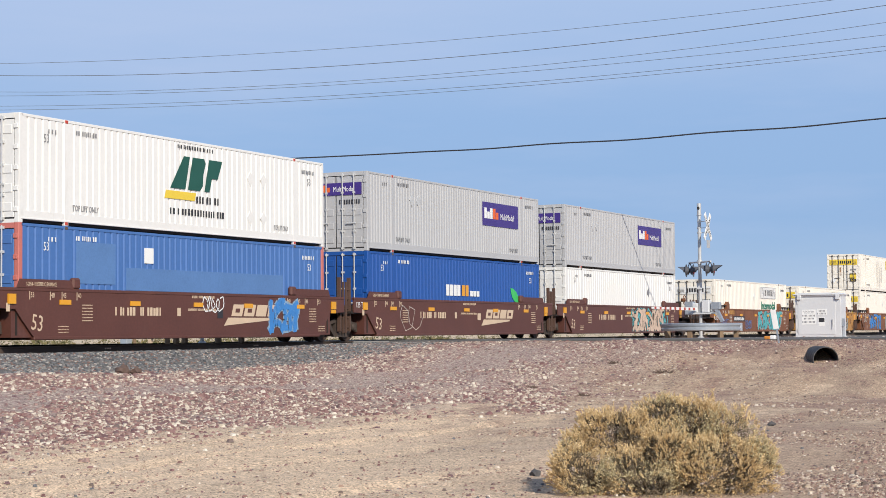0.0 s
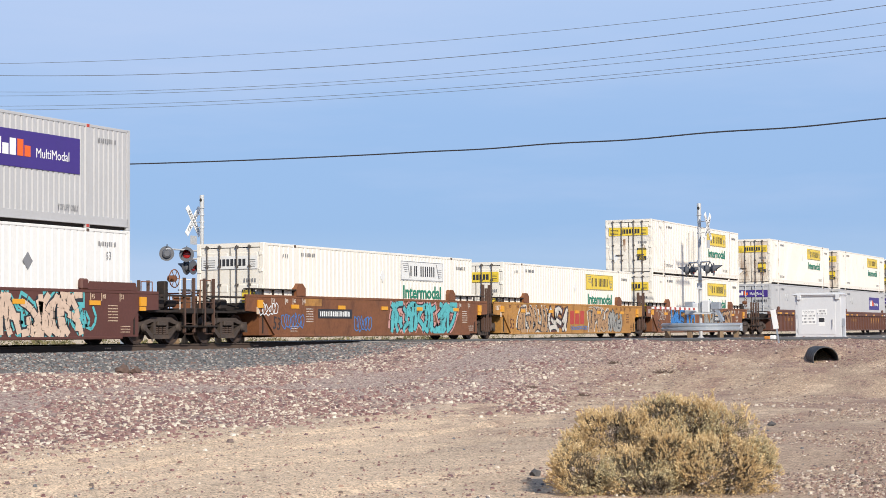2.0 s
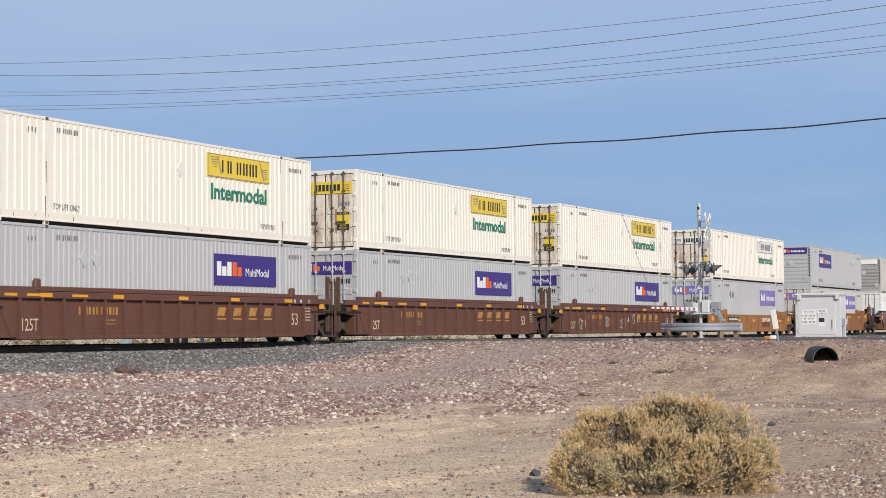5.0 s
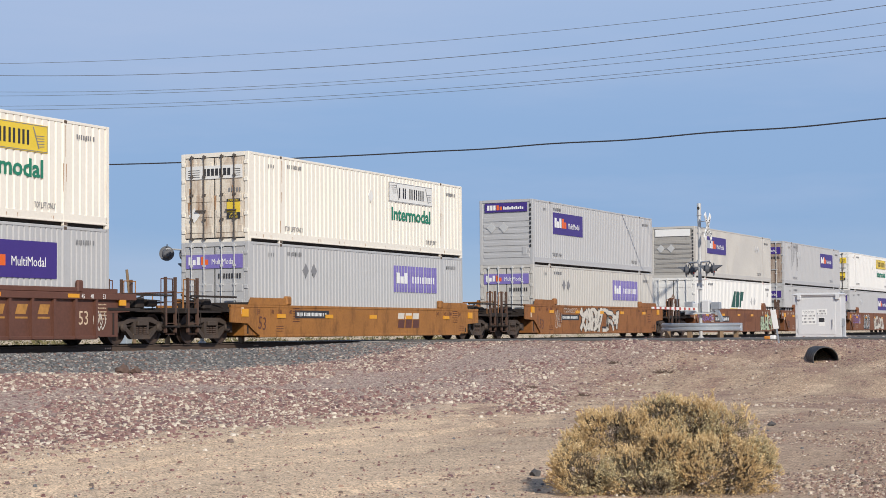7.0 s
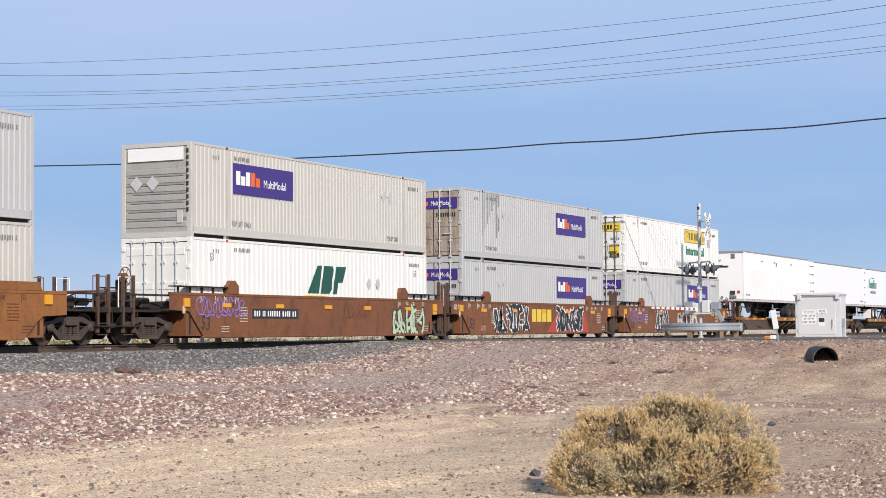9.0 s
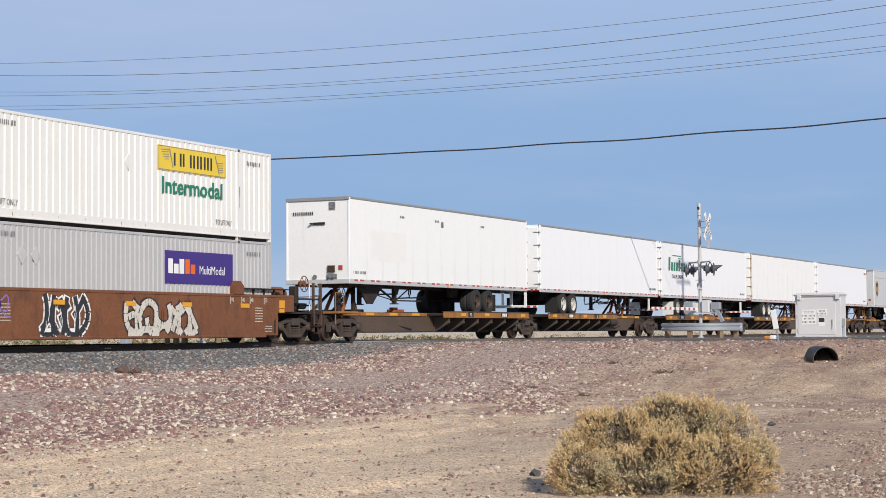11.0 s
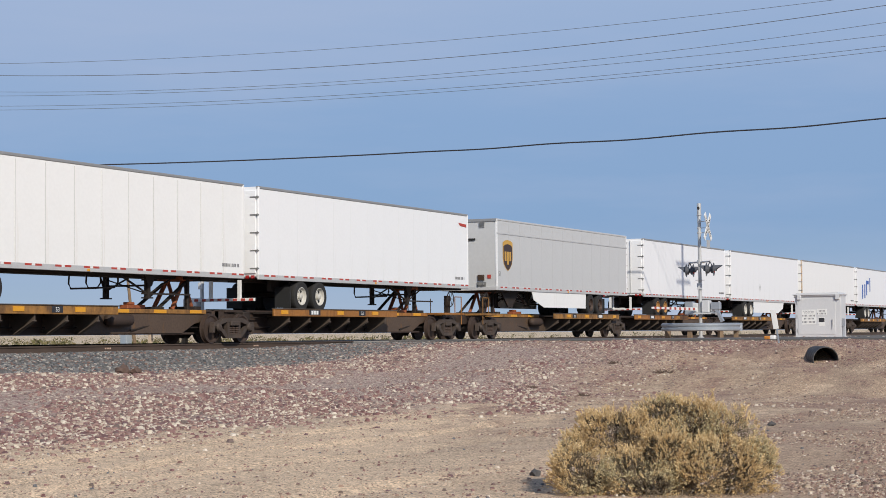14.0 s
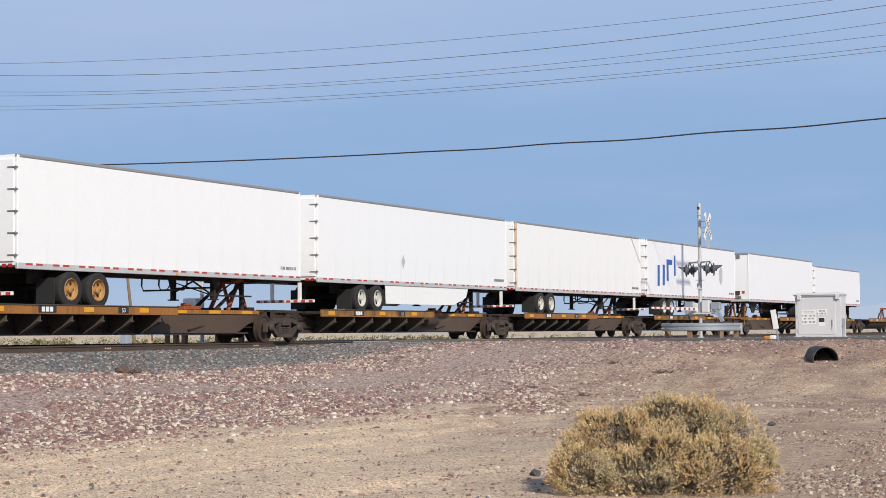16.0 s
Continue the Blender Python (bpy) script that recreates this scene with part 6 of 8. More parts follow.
def make_spines():
    label = "brown steel spine car with orange platform edge"
    k = 0
    for joints in ((330.9, 347.34, 363.95, 381.3, 398.6, 414.34), (418.44, 433.93, 451.4, 469.3, 486.75, 502.9), (507.0, 523.0, 539.5, 556.0)):
        n = len(joints) - 1
        for i in range(n):
            ends = ("e" if i == 0 else "b") + ("e" if i == n - 1 else "j")
            spine_car(joints[i], SPINE_EDGE if k % 2 else ORANGE, ends, label, round(joints[i + 1] - joints[i], 2), k in (0, 5, 10))
            k += 1


make_spines()


# ---- the crossing ----
def signal_lamp(th, dx, z, dy, turn=0.0, oy=0.0):
    """A flashing-light head: housing, round backing, lens and hood."""
    lp = part("lamp", ("slp", dy), lambda s: (s.lathe([(0.27, 0.0), (0.27, dy * 0.012), (0.12, dy * 0.012)], (0, dy * 0.14, 0), "y", 24), s.lathe([(0.10, 0), (0.16, dy * 0.04), (0.17, dy * 0.13)], (0, dy * 0.01, 0), "y", 16), s.rod((0, dy * 0.1, 0.1), (0, 0, 0.32), 0.02, 6)), HOOD, th, "round black lamp backing", at=pose(dx, oy, z, 0, 0, turn))
    part("lens", ("sln", dy), lambda s: s.lathe([(0.15, 0), (0.12, dy * 0.03), (0.04, dy * 0.045)], (0, dy * 0.155, 0), "y", 18), LENS_R, lp, "dark red lens")

    def visor(s):
        n = 12
        vs, fs = [], []
        for i in range(n + 1):
            a = radians(-25 + 230 * i / n)
            ln = 0.10 + 0.26 * max(0.0, math.sin(a))
            for r in (0.165, 0.158):
                vs += [(r * math.cos(a), dy * 0.145, r * math.sin(a)), (r * math.cos(a), dy * (0.145 + ln), r * math.sin(a))]
        for i in range(n):
            k = 4 * i
            fs += [(k, k + 1, k + 5, k + 4), (k + 2, k + 6, k + 7, k + 3), (k + 1, k + 3, k + 7, k + 5)]
        s.add(vs, fs)
    part("visor", ("svs", dy), visor, HOOD, lp, "black hood over the lens")


def crossing_signal(name, x, y, f, label):
    """A signal mast with crossbuck, lamps, gate and machine; f = -1 faces the near road, 1 the far one."""
    th = thing(name, label, "crossing signal", "signals at the crossing", at=pose(x, y, 0))
    part("mast", "sm", lambda s: (s.rod((0, 0, -0.1), (0, 0, 5.0), 0.07, 16), s.rod((0, 0, 5.0), (0, 0, 5.45), 0.085, 16), s.rod((0, 0, 4.96), (0, 0, 5.0), 0.1, 16), s.lathe([(0.16, 0), (0.16, 0.04), (0.09, 0.1)], (0, 0, -0.06), "z", 12)), MAST, th, "silver tubular mast with a capped top")
    part("bell", "sb", lambda s: s.lathe([(0.03, 0), (0.05, 0.03), (0.045, 0.1), (0.02, 0.12)], (-0.08, 0, 5.2), "z", 10), SEAL, th)
    for i, a in enumerate((50, -50)):
        def board(s):
            s.box(-0.67, 0.67, -0.012, 0.012, -0.115, 0.115, 0.004)
        bd = part("crossbuck_board", "cbb", board, WHITE_INK, th, "white crossbuck board", at=pose(0, f * 0.37 + i * 0.026, 4.49) @ pose(0, 0, 0, 0, a, 0))
        words = ("RAILROAD", "CROSSING")[i]
        lettering("lettering", words, 0.15, BLACK_INK, bd, pose(0, -0.016, -0.075), align="CENTER", squeeze=1.0)
    for z in (4.25, 4.45, 4.72):
        part("bracket", ("sbr", f), lambda s: (s.rod((0, 0, 0), (0, f * 0.36, 0), 0.014, 6), s.lathe([(0.09, -0.03), (0.09, 0.03)], (0, 0, 0), "z", 12)), STEEL, th, at=pose(0, 0, z))
    part("track_count_sign", ("stc", f), lambda s: s.box(-0.2, 0.2, f * 0.37 - 0.01, f * 0.37 + 0.01, 3.62, 3.95), MAST, th, "small plate below the crossbuck")
    skew = 48 if f < 0 else 0
    ca, sa = math.cos(radians(skew)), math.sin(radians(skew))
    part("crossarm", "sca", lambda s: (s.rod((-0.85, 0, 3.06), (0.85, 0, 3.06), 0.035, 8), s.lathe([(0.1, -0.08), (0.1, 0.08)], (0, 0, 3.06), "z", 12)), STEEL, th, at=pose(0, 0, 0, 0, 0, skew))
    for dx in (-0.8, 0.8):
        for dy in (-1, 1):
            signal_lamp(th, dx * ca, 2.74, dy, 8 if f < 0 else 0, dx * sa)
    if f > 0:
        part("side_arm", "ssa", lambda s: s.rod((-2.3, 0, 3.36), (0, 0, 3.36), 0.03, 8), STEEL, th)
        signal_lamp(th, -2.25, 3.2, 1, -50)
        signal_lamp(th, -1.0, 3.2, -1, -58)
    part("ring_plate", "srp", lambda s: s.lathe([(0.2, 0), (0.2, 0.015)], (0, 0, 2.32), "z", 16), STEEL, th)
    part("small_box", "ssb2", lambda s: s.box(-0.12, -0.05, -0.1, 0.1, 1.95, 2.2, 0.01), CASE, th)
    part("gate_machine", ("sgm", f), lambda s: (s.box(-0.28, 0.28, f * 0.12 - 0.05, f * 0.12 + 0.55 * f if f > 0 else 0.05, 1.0, 1.62, 0.03) if f > 0 else s.box(-0.2, 0.2, -0.42, -0.1, 1.0, 1.5, 0.03), s.box(-0.16, 0.16, 0.08, 0.30, 1.0, 1.4, 0.03), s.box(-0.22, 0.22, -0.46, 0.32, 0.94, 0.99)), CASE, th, "grey gate machine housing")
    part("counterweight", ("scw", f), lambda s: (s.box(-0.1, 1.1, 0.42 * f, 0.48 * f, 1.05, 1.16) if f > 0 else s.box(-0.1, 0.8, -0.50, -0.46, 1.07, 1.14), s.box(0.6, 0.85, -0.54 if f < 0 else 0.4, -0.42 if f < 0 else 0.54, 0.9, 1.15, 0.02)), STEEL, th)
    if f < 0:
        part("gate_bracket", "sgk", lambda s: (s.box(-0.18, 0.14, 0.25, 0.62, 0.92, 1.46, 0.03), s.box(-0.12, 0.1, -0.86, -0.46, 1.12, 1.42, 0.03), s.prism([(-0.62, 1.38), (-0.5, 1.42), (-0.86, 0.62), (-0.98, 0.66)], "x", -0.1, 0.1), s.rod((0, 0.3, 1.0), (0, -0.6, 1.0), 0.06, 8)), GALV, th, "galvanised gate drive and weight arms")
    ya = 0.12 if f < 0 else 0.55
    sg = f
    arm = part("gate_arm", ("sga", f), lambda s: s.prism([(0, 1.08), (sg * 5.7, 1.12), (sg * 5.7, 1.19), (0, 1.22)], "y", ya - 0.02, ya + 0.02), WHITE_INK, th, "white lowered gate arm with red stripes")
    for i in range(9):
        part("stripe", ("sgs", f), lambda s: s.prism([(0, 1.10), (0.22 * sg, 1.10), (0.22 * sg, 1.20), (0, 1.20)], "y", ya - 0.024, ya + 0.024), RED, arm, "red reflective stripe", at=pose(sg * (0.45 + i * 0.6), 0, 0))
    return th


crossing_signal("crossing_signal", 68.75, -9.7, -1, "silver crossing signal mast with crossbuck, lamps and lowered gate")
crossing_signal("crossing_signal", 54.6, 5.0, 1, "crossing signal mast beyond the track with crossbuck and lamps")


def guard_ring(x, y, label):
    th = thing("guard_rail", label, "guard rail", "guards round the signals", at=pose(x, y, 0))

    def beam(s):
        prof = [(0.0, 0.26), (0.05, 0.30), (0.05, 0.36), (0.0, 0.41), (0.0, 0.43), (0.05, 0.48), (0.05, 0.54), (0.0, 0.58)]
        n = 26
        vs, fs = [], []
        for i in range(n + 1):
            a = radians(70 + 220 * i / n)
            for thick in (0.0, -0.008):
                for o, z in prof:
                    r = 1.56 + o + thick
                    vs.append((r * math.cos(a), r * math.sin(a), z))
        m = len(prof)
        for i in range(n):
            for t in (0, 1):
                for j in range(m - 1):
                    k = i * 2 * m + t * m + j
                    q = (k, k + 2 * m, k + 2 * m + 1, k + 1)
                    fs.append(q if t == 0 else q[::-1])
        s.add(vs, fs)
        for a in (70, 290):
            c, d = math.cos(radians(a)), math.sin(radians(a))
            s.rod((1.59 * c, 1.59 * d, 0.26), (1.59 * c, 1.59 * d, 0.58), 0.09, 10)
    part("beam", "grb", beam, GALV, th, "curved galvanised beam", smooth=False)
    for a in (85, 130, 180, 230, 275):
        part("post", "grp", lambda s: s.box(-0.09, 0.09, -0.09, 0.09, -0.5, 0.5, 0.01), WOOD, th, "short wooden post", at=pose(1.44 * math.cos(radians(a)), 1.44 * math.sin(radians(a)), 0, 0, 0, a))


guard_ring(68.75, -9.7, "galvanised guard rail curved round the signal mast")
guard_ring(54.9, 5.0, "guard rail beyond the track round the far mast")


def signal_case():
    th = thing("signal_case", "silver grey metal equipment case beside the track", "equipment case", at=pose(71.4, -14.6, -0.09))
    part("body", None, lambda s: (s.box(0, 0.9, -0.2, 1.68, 0.08, 1.76, 0.012), s.box(-0.02, 0.92, -0.22, 1.7, 0.0, 0.08)), CASE, th)
    part("roof", None, lambda s: (s.box(-0.1, 0.98, -0.26, 1.76, 1.78, 1.83, 0.012), s.box(-0.06, 0.94, -0.22, 1.72, 1.74, 1.79), s.prism([(-0.2, 1.83), (1.7, 1.83), (1.6, 1.88), (-0.1, 1.88)], "x", -0.04, 0.92)), CASE, th)
    for y in (-0.16, 1.42):
        part("roof_clip", ("rc",), lambda s: s.box(-0.11, -0.02, 0, 0.16, 1.60, 1.80, 0.01), CASE, th, at=pose(0, y, 0))
    part("door", None, lambda s: s.box(-0.018, 0.0, 0.02, 1.56, 0.16, 1.66, 0.008), CASE, th, "front door of the case")
    part("handle", None, lambda s: (s.box(-0.07, -0.018, 0.10, 0.15, 0.50, 0.80, 0.01), s.rod((-0.05, 0.125, 0.55), (-0.09, 0.125, 0.42), 0.018, 6)), STEEL, th, "steel door handle")
    for z in (0.35, 0.92, 1.48):
        part("hinge", ("ech",), lambda s: s.rod((-0.02, 1.58, -0.07), (-0.02, 1.58, 0.07), 0.018, 8), STEEL, th, at=pose(0, 0, z))
    part("conduit", None, lambda s: (s.rod((0.2, -0.26, 0.0), (0.2, -0.26, 0.62), 0.035, 8), s.box(0.1, 0.3, -0.30, -0.2, 0.5, 0.82, 0.015)), GALV, th, "galvanised conduit on the side")
    part("sign", None, lambda s: s.box(-0.026, -0.018, 0.82, 1.40, 0.58, 1.19), WHITE_INK, th, "white sign with lines of dark writing")
    part("sign", None, lambda s: s.box(-0.026, -0.018, 0.38, 0.79, 0.96, 1.21), WHITE_INK, th, "small white sign with dark writing")
    part("sign", None, lambda s: s.box(-0.026, -0.018, 0.45, 0.72, 0.52, 0.88), WHITE_INK, th, "white notice with a black picture block")
    part("notice_block", None, lambda s: s.box(-0.031, -0.026, 0.47, 0.70, 0.68, 0.85), BLACK_INK, th)

    def lines(s):
        for y0, y1, z, h in ((0.90, 1.34, 1.11, 0.03), (0.92, 1.32, 1.04, 0.03), (0.86, 1.36, 0.91, 0.07), (0.90, 1.32, 0.79, 0.07), (0.86, 1.36, 0.65, 0.07), (0.44, 0.72, 1.10, 0.07), (0.41, 0.76, 0.99, 0.07)):
            e = y0
            k = 0
            while e < y1:
                s.box(-0.030, -0.025, e, e + h * 0.42, z, z + h)
                k += 1
                e += h * (0.8 if k % 5 else 1.4)
    tagged(part("small_print", None, lines, GREY_INK, th), kind="stuff")


signal_case()


def roadside():
    th = thing("road_marker", "leaning white marker post at the road edge", "marker post", at=pose(53.3, -17.0, -0.1) @ pose(0, 0, 0, -9, 0, 0))
    part("post", None, lambda s: s.prism([(-0.03, -0.02), (0.03, -0.02), (0.03, 0.02), (0.0, 0.0), (-0.03, 0.02)], "z", -0.15, 1.0), GALV, th)
    part("panel", None, lambda s: s.box(-0.05, -0.03, -0.085, 0.085, 0.42, 1.02, 0.004), WHITE_INK, th, "white reflective panel")
    th = thing("pavement_marker", "small orange and white block lying at the road edge", "marker", at=pose(52.87, -16.86, 0.0))
    part("white_half", None, lambda s: s.box(-0.1, 0.1, -0.16, 0.0, 0, 0.12, 0.02), WHITE_INK, th)
    part("orange_half", None, lambda s: s.box(-0.1, 0.1, 0.003, 0.18, 0, 0.1, 0.02), surface("sun_bleached_orange_plastic", (0.62, 0.24, 0.04), 0.5, var=0.1), th)
    th = thing("culvert_pipe", "dark corrugated metal pipe opening in the bank", "culvert", at=pose(49.2, -19.42, -0.56, 0, 0, 24))

    def pipe(s):
        prof = [(0.34, 10.0)]
        n = 60
        prof += [(0.36 + (0.015 if i % 2 else 0.0), 10.0 - 10.0 * i / n) for i in range(n + 1)]
        prof += [(0.34, 0.0), (0.34, 9.9)]
        k = 24
        vs = []
        for r, o in prof:
            vs += [(o, r * math.cos(2 * math.pi * i / k), r * math.sin(2 * math.pi * i / k)) for i in range(k)]
        fs = [(a * k + i, a * k + (i + 1) % k, (a + 1) * k + (i + 1) % k, (a + 1) * k + i) for a in range(len(prof) - 1) for i in range(k)]
        fs.append(tuple(range((len(prof) - 1) * k, len(prof) * k)))
        s.add(vs, fs)
    part("pipe", None, pipe, PIPE, th)
    th = thing("cable_cabinet", "pale blue metal cabinet on a short stand", "cabinet", at=pose(57.76, 10.7, -0.9))
    part("body", None, lambda s: s.box(-0.2, 0.2, -0.15, 0.15, 0.5, 1.3, 0.02), surface("pale_blue_paint", (0.36, 0.41, 0.46), 0.5, var=0.1), th)
    part("stand", None, lambda s: s.box(-0.06, 0.06, -0.2, 0.2, 0.0, 0.5), GALV, th)
    th = thing("wooden_pole", "short leaning weathered wooden pole", "pole", at=pose(58.08, 10.38, -0.9))
    part("shaft", None, lambda s: s.rod((0, 0, -0.2), (-0.38, 0.25, 3.8), 0.075, 10, 0.055), WOOD, th)
    th = thing("marker_stub", "short pale wooden stub beside the cabinet", "post", at=pose(58.36, 9.95, -0.9))
    part("stub", None, lambda s: s.box(-0.07, 0.07, -0.07, 0.07, 0, 1.25, 0.01), CREAM_INK, th)


roadside()


def lines_overhead():
    X, K = 79.2, 79.2 / 82.0
    # heights of each conductor at three places along its span
    spans = [((37.4, 16.45), (8.1, 15.51), (-11.9, 15.80), 0.0105), ((37.4, 15.74), (8.2, 14.59), (-14.7, 15.34), 0.015), ((37.4, 14.76), (8.2, 13.76), (-14.7, 14.54), 0.0105),
             ((37.4, 14.52), (8.2, 13.55), (-14.7, 13.96), 0.0105), ((37.4, 13.91), (8.2, 12.99), (-14.7, 13.43), 0.0105), ((37.4, 13.68), (8.2, 12.81), (-14.7, 13.22), 0.0105)]
    for i, (a, b, c, r) in enumerate(spans):
        k = np.polyfit([a[0], b[0], c[0]], [a[1], b[1], c[1]], 2)

        def cable(s):
            ys = np.linspace(-16.2, 58, 50)
            s.tube([(X, -31.1 + (y + 31.1) * K, 0.3 + (float(np.polyval(k, y)) - 0.3) * K) for y in ys], r)
        w = new("power_line", None)
        tagged(w, "thin dark overhead power line", "cable", "overhead lines")
        part("conductor", None, cable, THIN_WIRE, w)

    def thick(s):
        k = np.polyfit([37.3, 10.8, -3.4, -14.6], [10.31, 9.72, 9.82, 10.02], 2)
        ys = np.linspace(-16.2, 58, 90)
        s.tube([(X, -31.1 + (y + 31.1) * K, 0.3 + (float(np.polyval(k, y)) + 0.035 * math.sin(y * 0.75) * smooth(14, 2, y) - 0.3) * K) for y in ys], 0.034, 8)
    w = tagged(new("telephone_cable", None), "thick black sagging overhead cable", "cable", "overhead lines")
    part("cable", None, thick, WIRE, w)
    for y in (-16.7, 54.9):
        th = thing("utility_pole", "tall brown wooden utility pole with crossarms", "utility pole", at=pose(79.2, y, -0.3))
        part("shaft", ("ut",), lambda s: s.rod((0, 0, -0.5), (0, 0, 17.6), 0.2, 12, 0.13), WOOD, th)
        for z in (16.6, 15.6, 14.2, 13.6):
            part("crossarm", ("upc",), lambda s: s.box(-1.2, 1.2, -0.18, -0.06, -0.06, 0.06, 0.01), WOOD, th, at=pose(0, 0, z))


lines_overhead()


# ---- plants and distance ----
def desert_bush():
    th = thing("desert_bush", "rounded dry yellow-green desert bush on the sand", "bush", at=pose(17.0, -25.37, ground_height(17.0, -25.37) - 0.03))
    rnd = random.Random(21)
    # the mounds that make up its uneven outline: place across the bush, depth, height, half width, half height
    a = radians(71.6)
    right, away = Vector((math.cos(a), -math.sin(a), 0)), Vector((math.sin(a), math.cos(a), 0))
    mounds = [(-0.86, -0.38, 0.22, 0.33, 0.34), (-0.93, 0.00, 0.36, 0.25, 0.32), (-0.62, 0.12, 0.62, 0.32, 0.30), (-0.36, 0.05, 0.58, 0.26, 0.30),
              (0.02, 0.18, 0.76, 0.33, 0.32), (0.32, 0.10, 0.72, 0.36, 0.33), (0.66, 0.08, 0.56, 0.36, 0.36), (1.00, -0.05, 0.28, 0.21, 0.34),
              (0.02, -0.30, 0.42, 0.34, 0.33), (-0.34, -0.46, 0.22, 0.29, 0.32), (0.40, -0.40, 0.30, 0.36, 0.34), (0.76, -0.28, 0.26, 0.32, 0.34),
              (0.10, 0.50, 0.45, 0.60, 0.40), (-0.10, -0.60, 0.12, 0.26, 0.22)]
    shaped = [(right * (cx * 0.95 + 0.02) + away * cy + Vector((0, 0, cz * 0.97)), r * 0.90, rz * 0.90) for cx, cy, cz, r, rz in mounds]
    wood, leaf, tip, dead = Shape(), ([], []), ([], []), ([], [])

    def inside(p, skip):
        return any(i != skip and ((p.x - c.x) ** 2 + (p.y - c.y) ** 2) / r ** 2 + ((p.z - c.z) / rz) ** 2 < 0.66 for i, (c, r, rz) in enumerate(shaped))

    def blade(store, p, d, ln, w):
        vs, fs = store
        u = d.orthogonal().normalized()
        u.rotate(Matrix.Rotation(rnd.uniform(0, 6.28), 3, d))
        k = len(vs)
        vs.extend((p, p + d * ln * 0.5 + u * w, p + d * ln, p + d * ln * 0.5 - u * w))
        fs.append((k, k + 1, k + 2, k + 3))

    for i, (c, r, rz) in enumerate(shaped):
        root = Vector((c.x * 0.35, c.y * 0.35, 0.0))
        for _ in range(int(70 * r)):
            e = Vector((rnd.gauss(0, 1), rnd.gauss(0, 1), abs(rnd.gauss(0.2, 0.9)) - 0.25)).normalized()
            q = c + Vector((e.x * r, e.y * r, e.z * rz)) * 0.85
            m = root.lerp(c, 0.7) + Vector((rnd.uniform(-.08, .08), rnd.uniform(-.08, .08), rnd.uniform(-.05, .02)))
            wood.rod(root, m, 0.011, 4, 0.007)
            wood.rod(m, q, 0.006, 4, 0.003)
        for _ in range(int(3900 * r * rz / 0.1)):
            e = Vector((rnd.gauss(0, 1), rnd.gauss(0, 1), rnd.gauss(0.2, 0.9))).normalized()
            lump = 0.94 + 0.40 * noise.noise((i * 7 + e.x * 2.6, e.y * 2.6, e.z * 2.6)) + 0.24 * noise.noise((i * 5 + e.x * 6.5, e.y * 6.5, e.z * 6.5))
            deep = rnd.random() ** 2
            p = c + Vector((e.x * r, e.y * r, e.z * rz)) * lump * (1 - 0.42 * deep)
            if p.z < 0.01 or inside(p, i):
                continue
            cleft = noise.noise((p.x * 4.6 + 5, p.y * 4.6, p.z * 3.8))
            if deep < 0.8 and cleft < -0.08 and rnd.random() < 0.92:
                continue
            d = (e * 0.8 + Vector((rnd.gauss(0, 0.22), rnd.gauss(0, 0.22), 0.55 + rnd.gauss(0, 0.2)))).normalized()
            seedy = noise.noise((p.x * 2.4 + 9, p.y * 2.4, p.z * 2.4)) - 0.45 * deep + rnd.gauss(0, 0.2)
            # blades deep in a mound go to a darker store: inner shade as colour
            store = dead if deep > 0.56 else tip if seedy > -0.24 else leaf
            ln = rnd.uniform(0.03, 0.08) if store is tip else rnd.uniform(0.03, 0.065)
            n = 9 if store is tip else 7
            for k in range(n):
                f = k / n
                o = Vector((rnd.gauss(0, 1), rnd.gauss(0, 1), rnd.gauss(0, 1)))
                side = (o - d * o.dot(d)).normalized()
                q = p + d * ln * f
                if store is tip:
                    blade(tip, q, (d * 1.0 + side * 0.55).normalized(), rnd.uniform(0.016, 0.026) * (1.15 - 0.5 * f), rnd.uniform(0.003, 0.006))
                else:
                    blade(store, q, (d * 0.6 + side).normalized(), rnd.uniform(0.014, 0.026), rnd.uniform(0.003, 0.0055))
    # bare twigs sagging on the sand at its foot
    for _ in range(46):
        q = right * rnd.uniform(-0.6, 1.0) - away * rnd.uniform(0.45, 0.75)
        wood.rod(q + Vector((0, 0, 0.02)), q + Vector((rnd.gauss(0, 0.12), rnd.gauss(0, 0.12), rnd.uniform(0.05, 0.16))), 0.004, 4, 0.003)
    me = wood.mesh("branchwork")
    me.materials.append(surface("dry_twig", (0.24, 0.185, 0.125), 0.9, var=0.2, size=9))
    tw = new("branchwork", me)
    tw.parent = th
    tagged(tw, kind="stuff")
    # inner growth: wood browns darkened to paint in the shade of the gaps
    for name, (vs, fs), cols in (("foliage", leaf, [(0.53, 0.44, 0.25), (0.63, 0.53, 0.33), (0.40, 0.33, 0.175)]), ("shaded_inner_growth", dead, [(0.19, 0.15, 0.095), (0.25, 0.20, 0.125), (0.13, 0.10, 0.065)]), ("seed_crown", tip, [(0.67, 0.485, 0.245), (0.54, 0.37, 0.165), (0.73, 0.56, 0.33)])):
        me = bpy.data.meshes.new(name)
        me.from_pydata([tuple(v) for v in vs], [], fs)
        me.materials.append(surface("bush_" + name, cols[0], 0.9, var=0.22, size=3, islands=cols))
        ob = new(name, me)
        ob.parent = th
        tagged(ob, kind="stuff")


desert_bush()


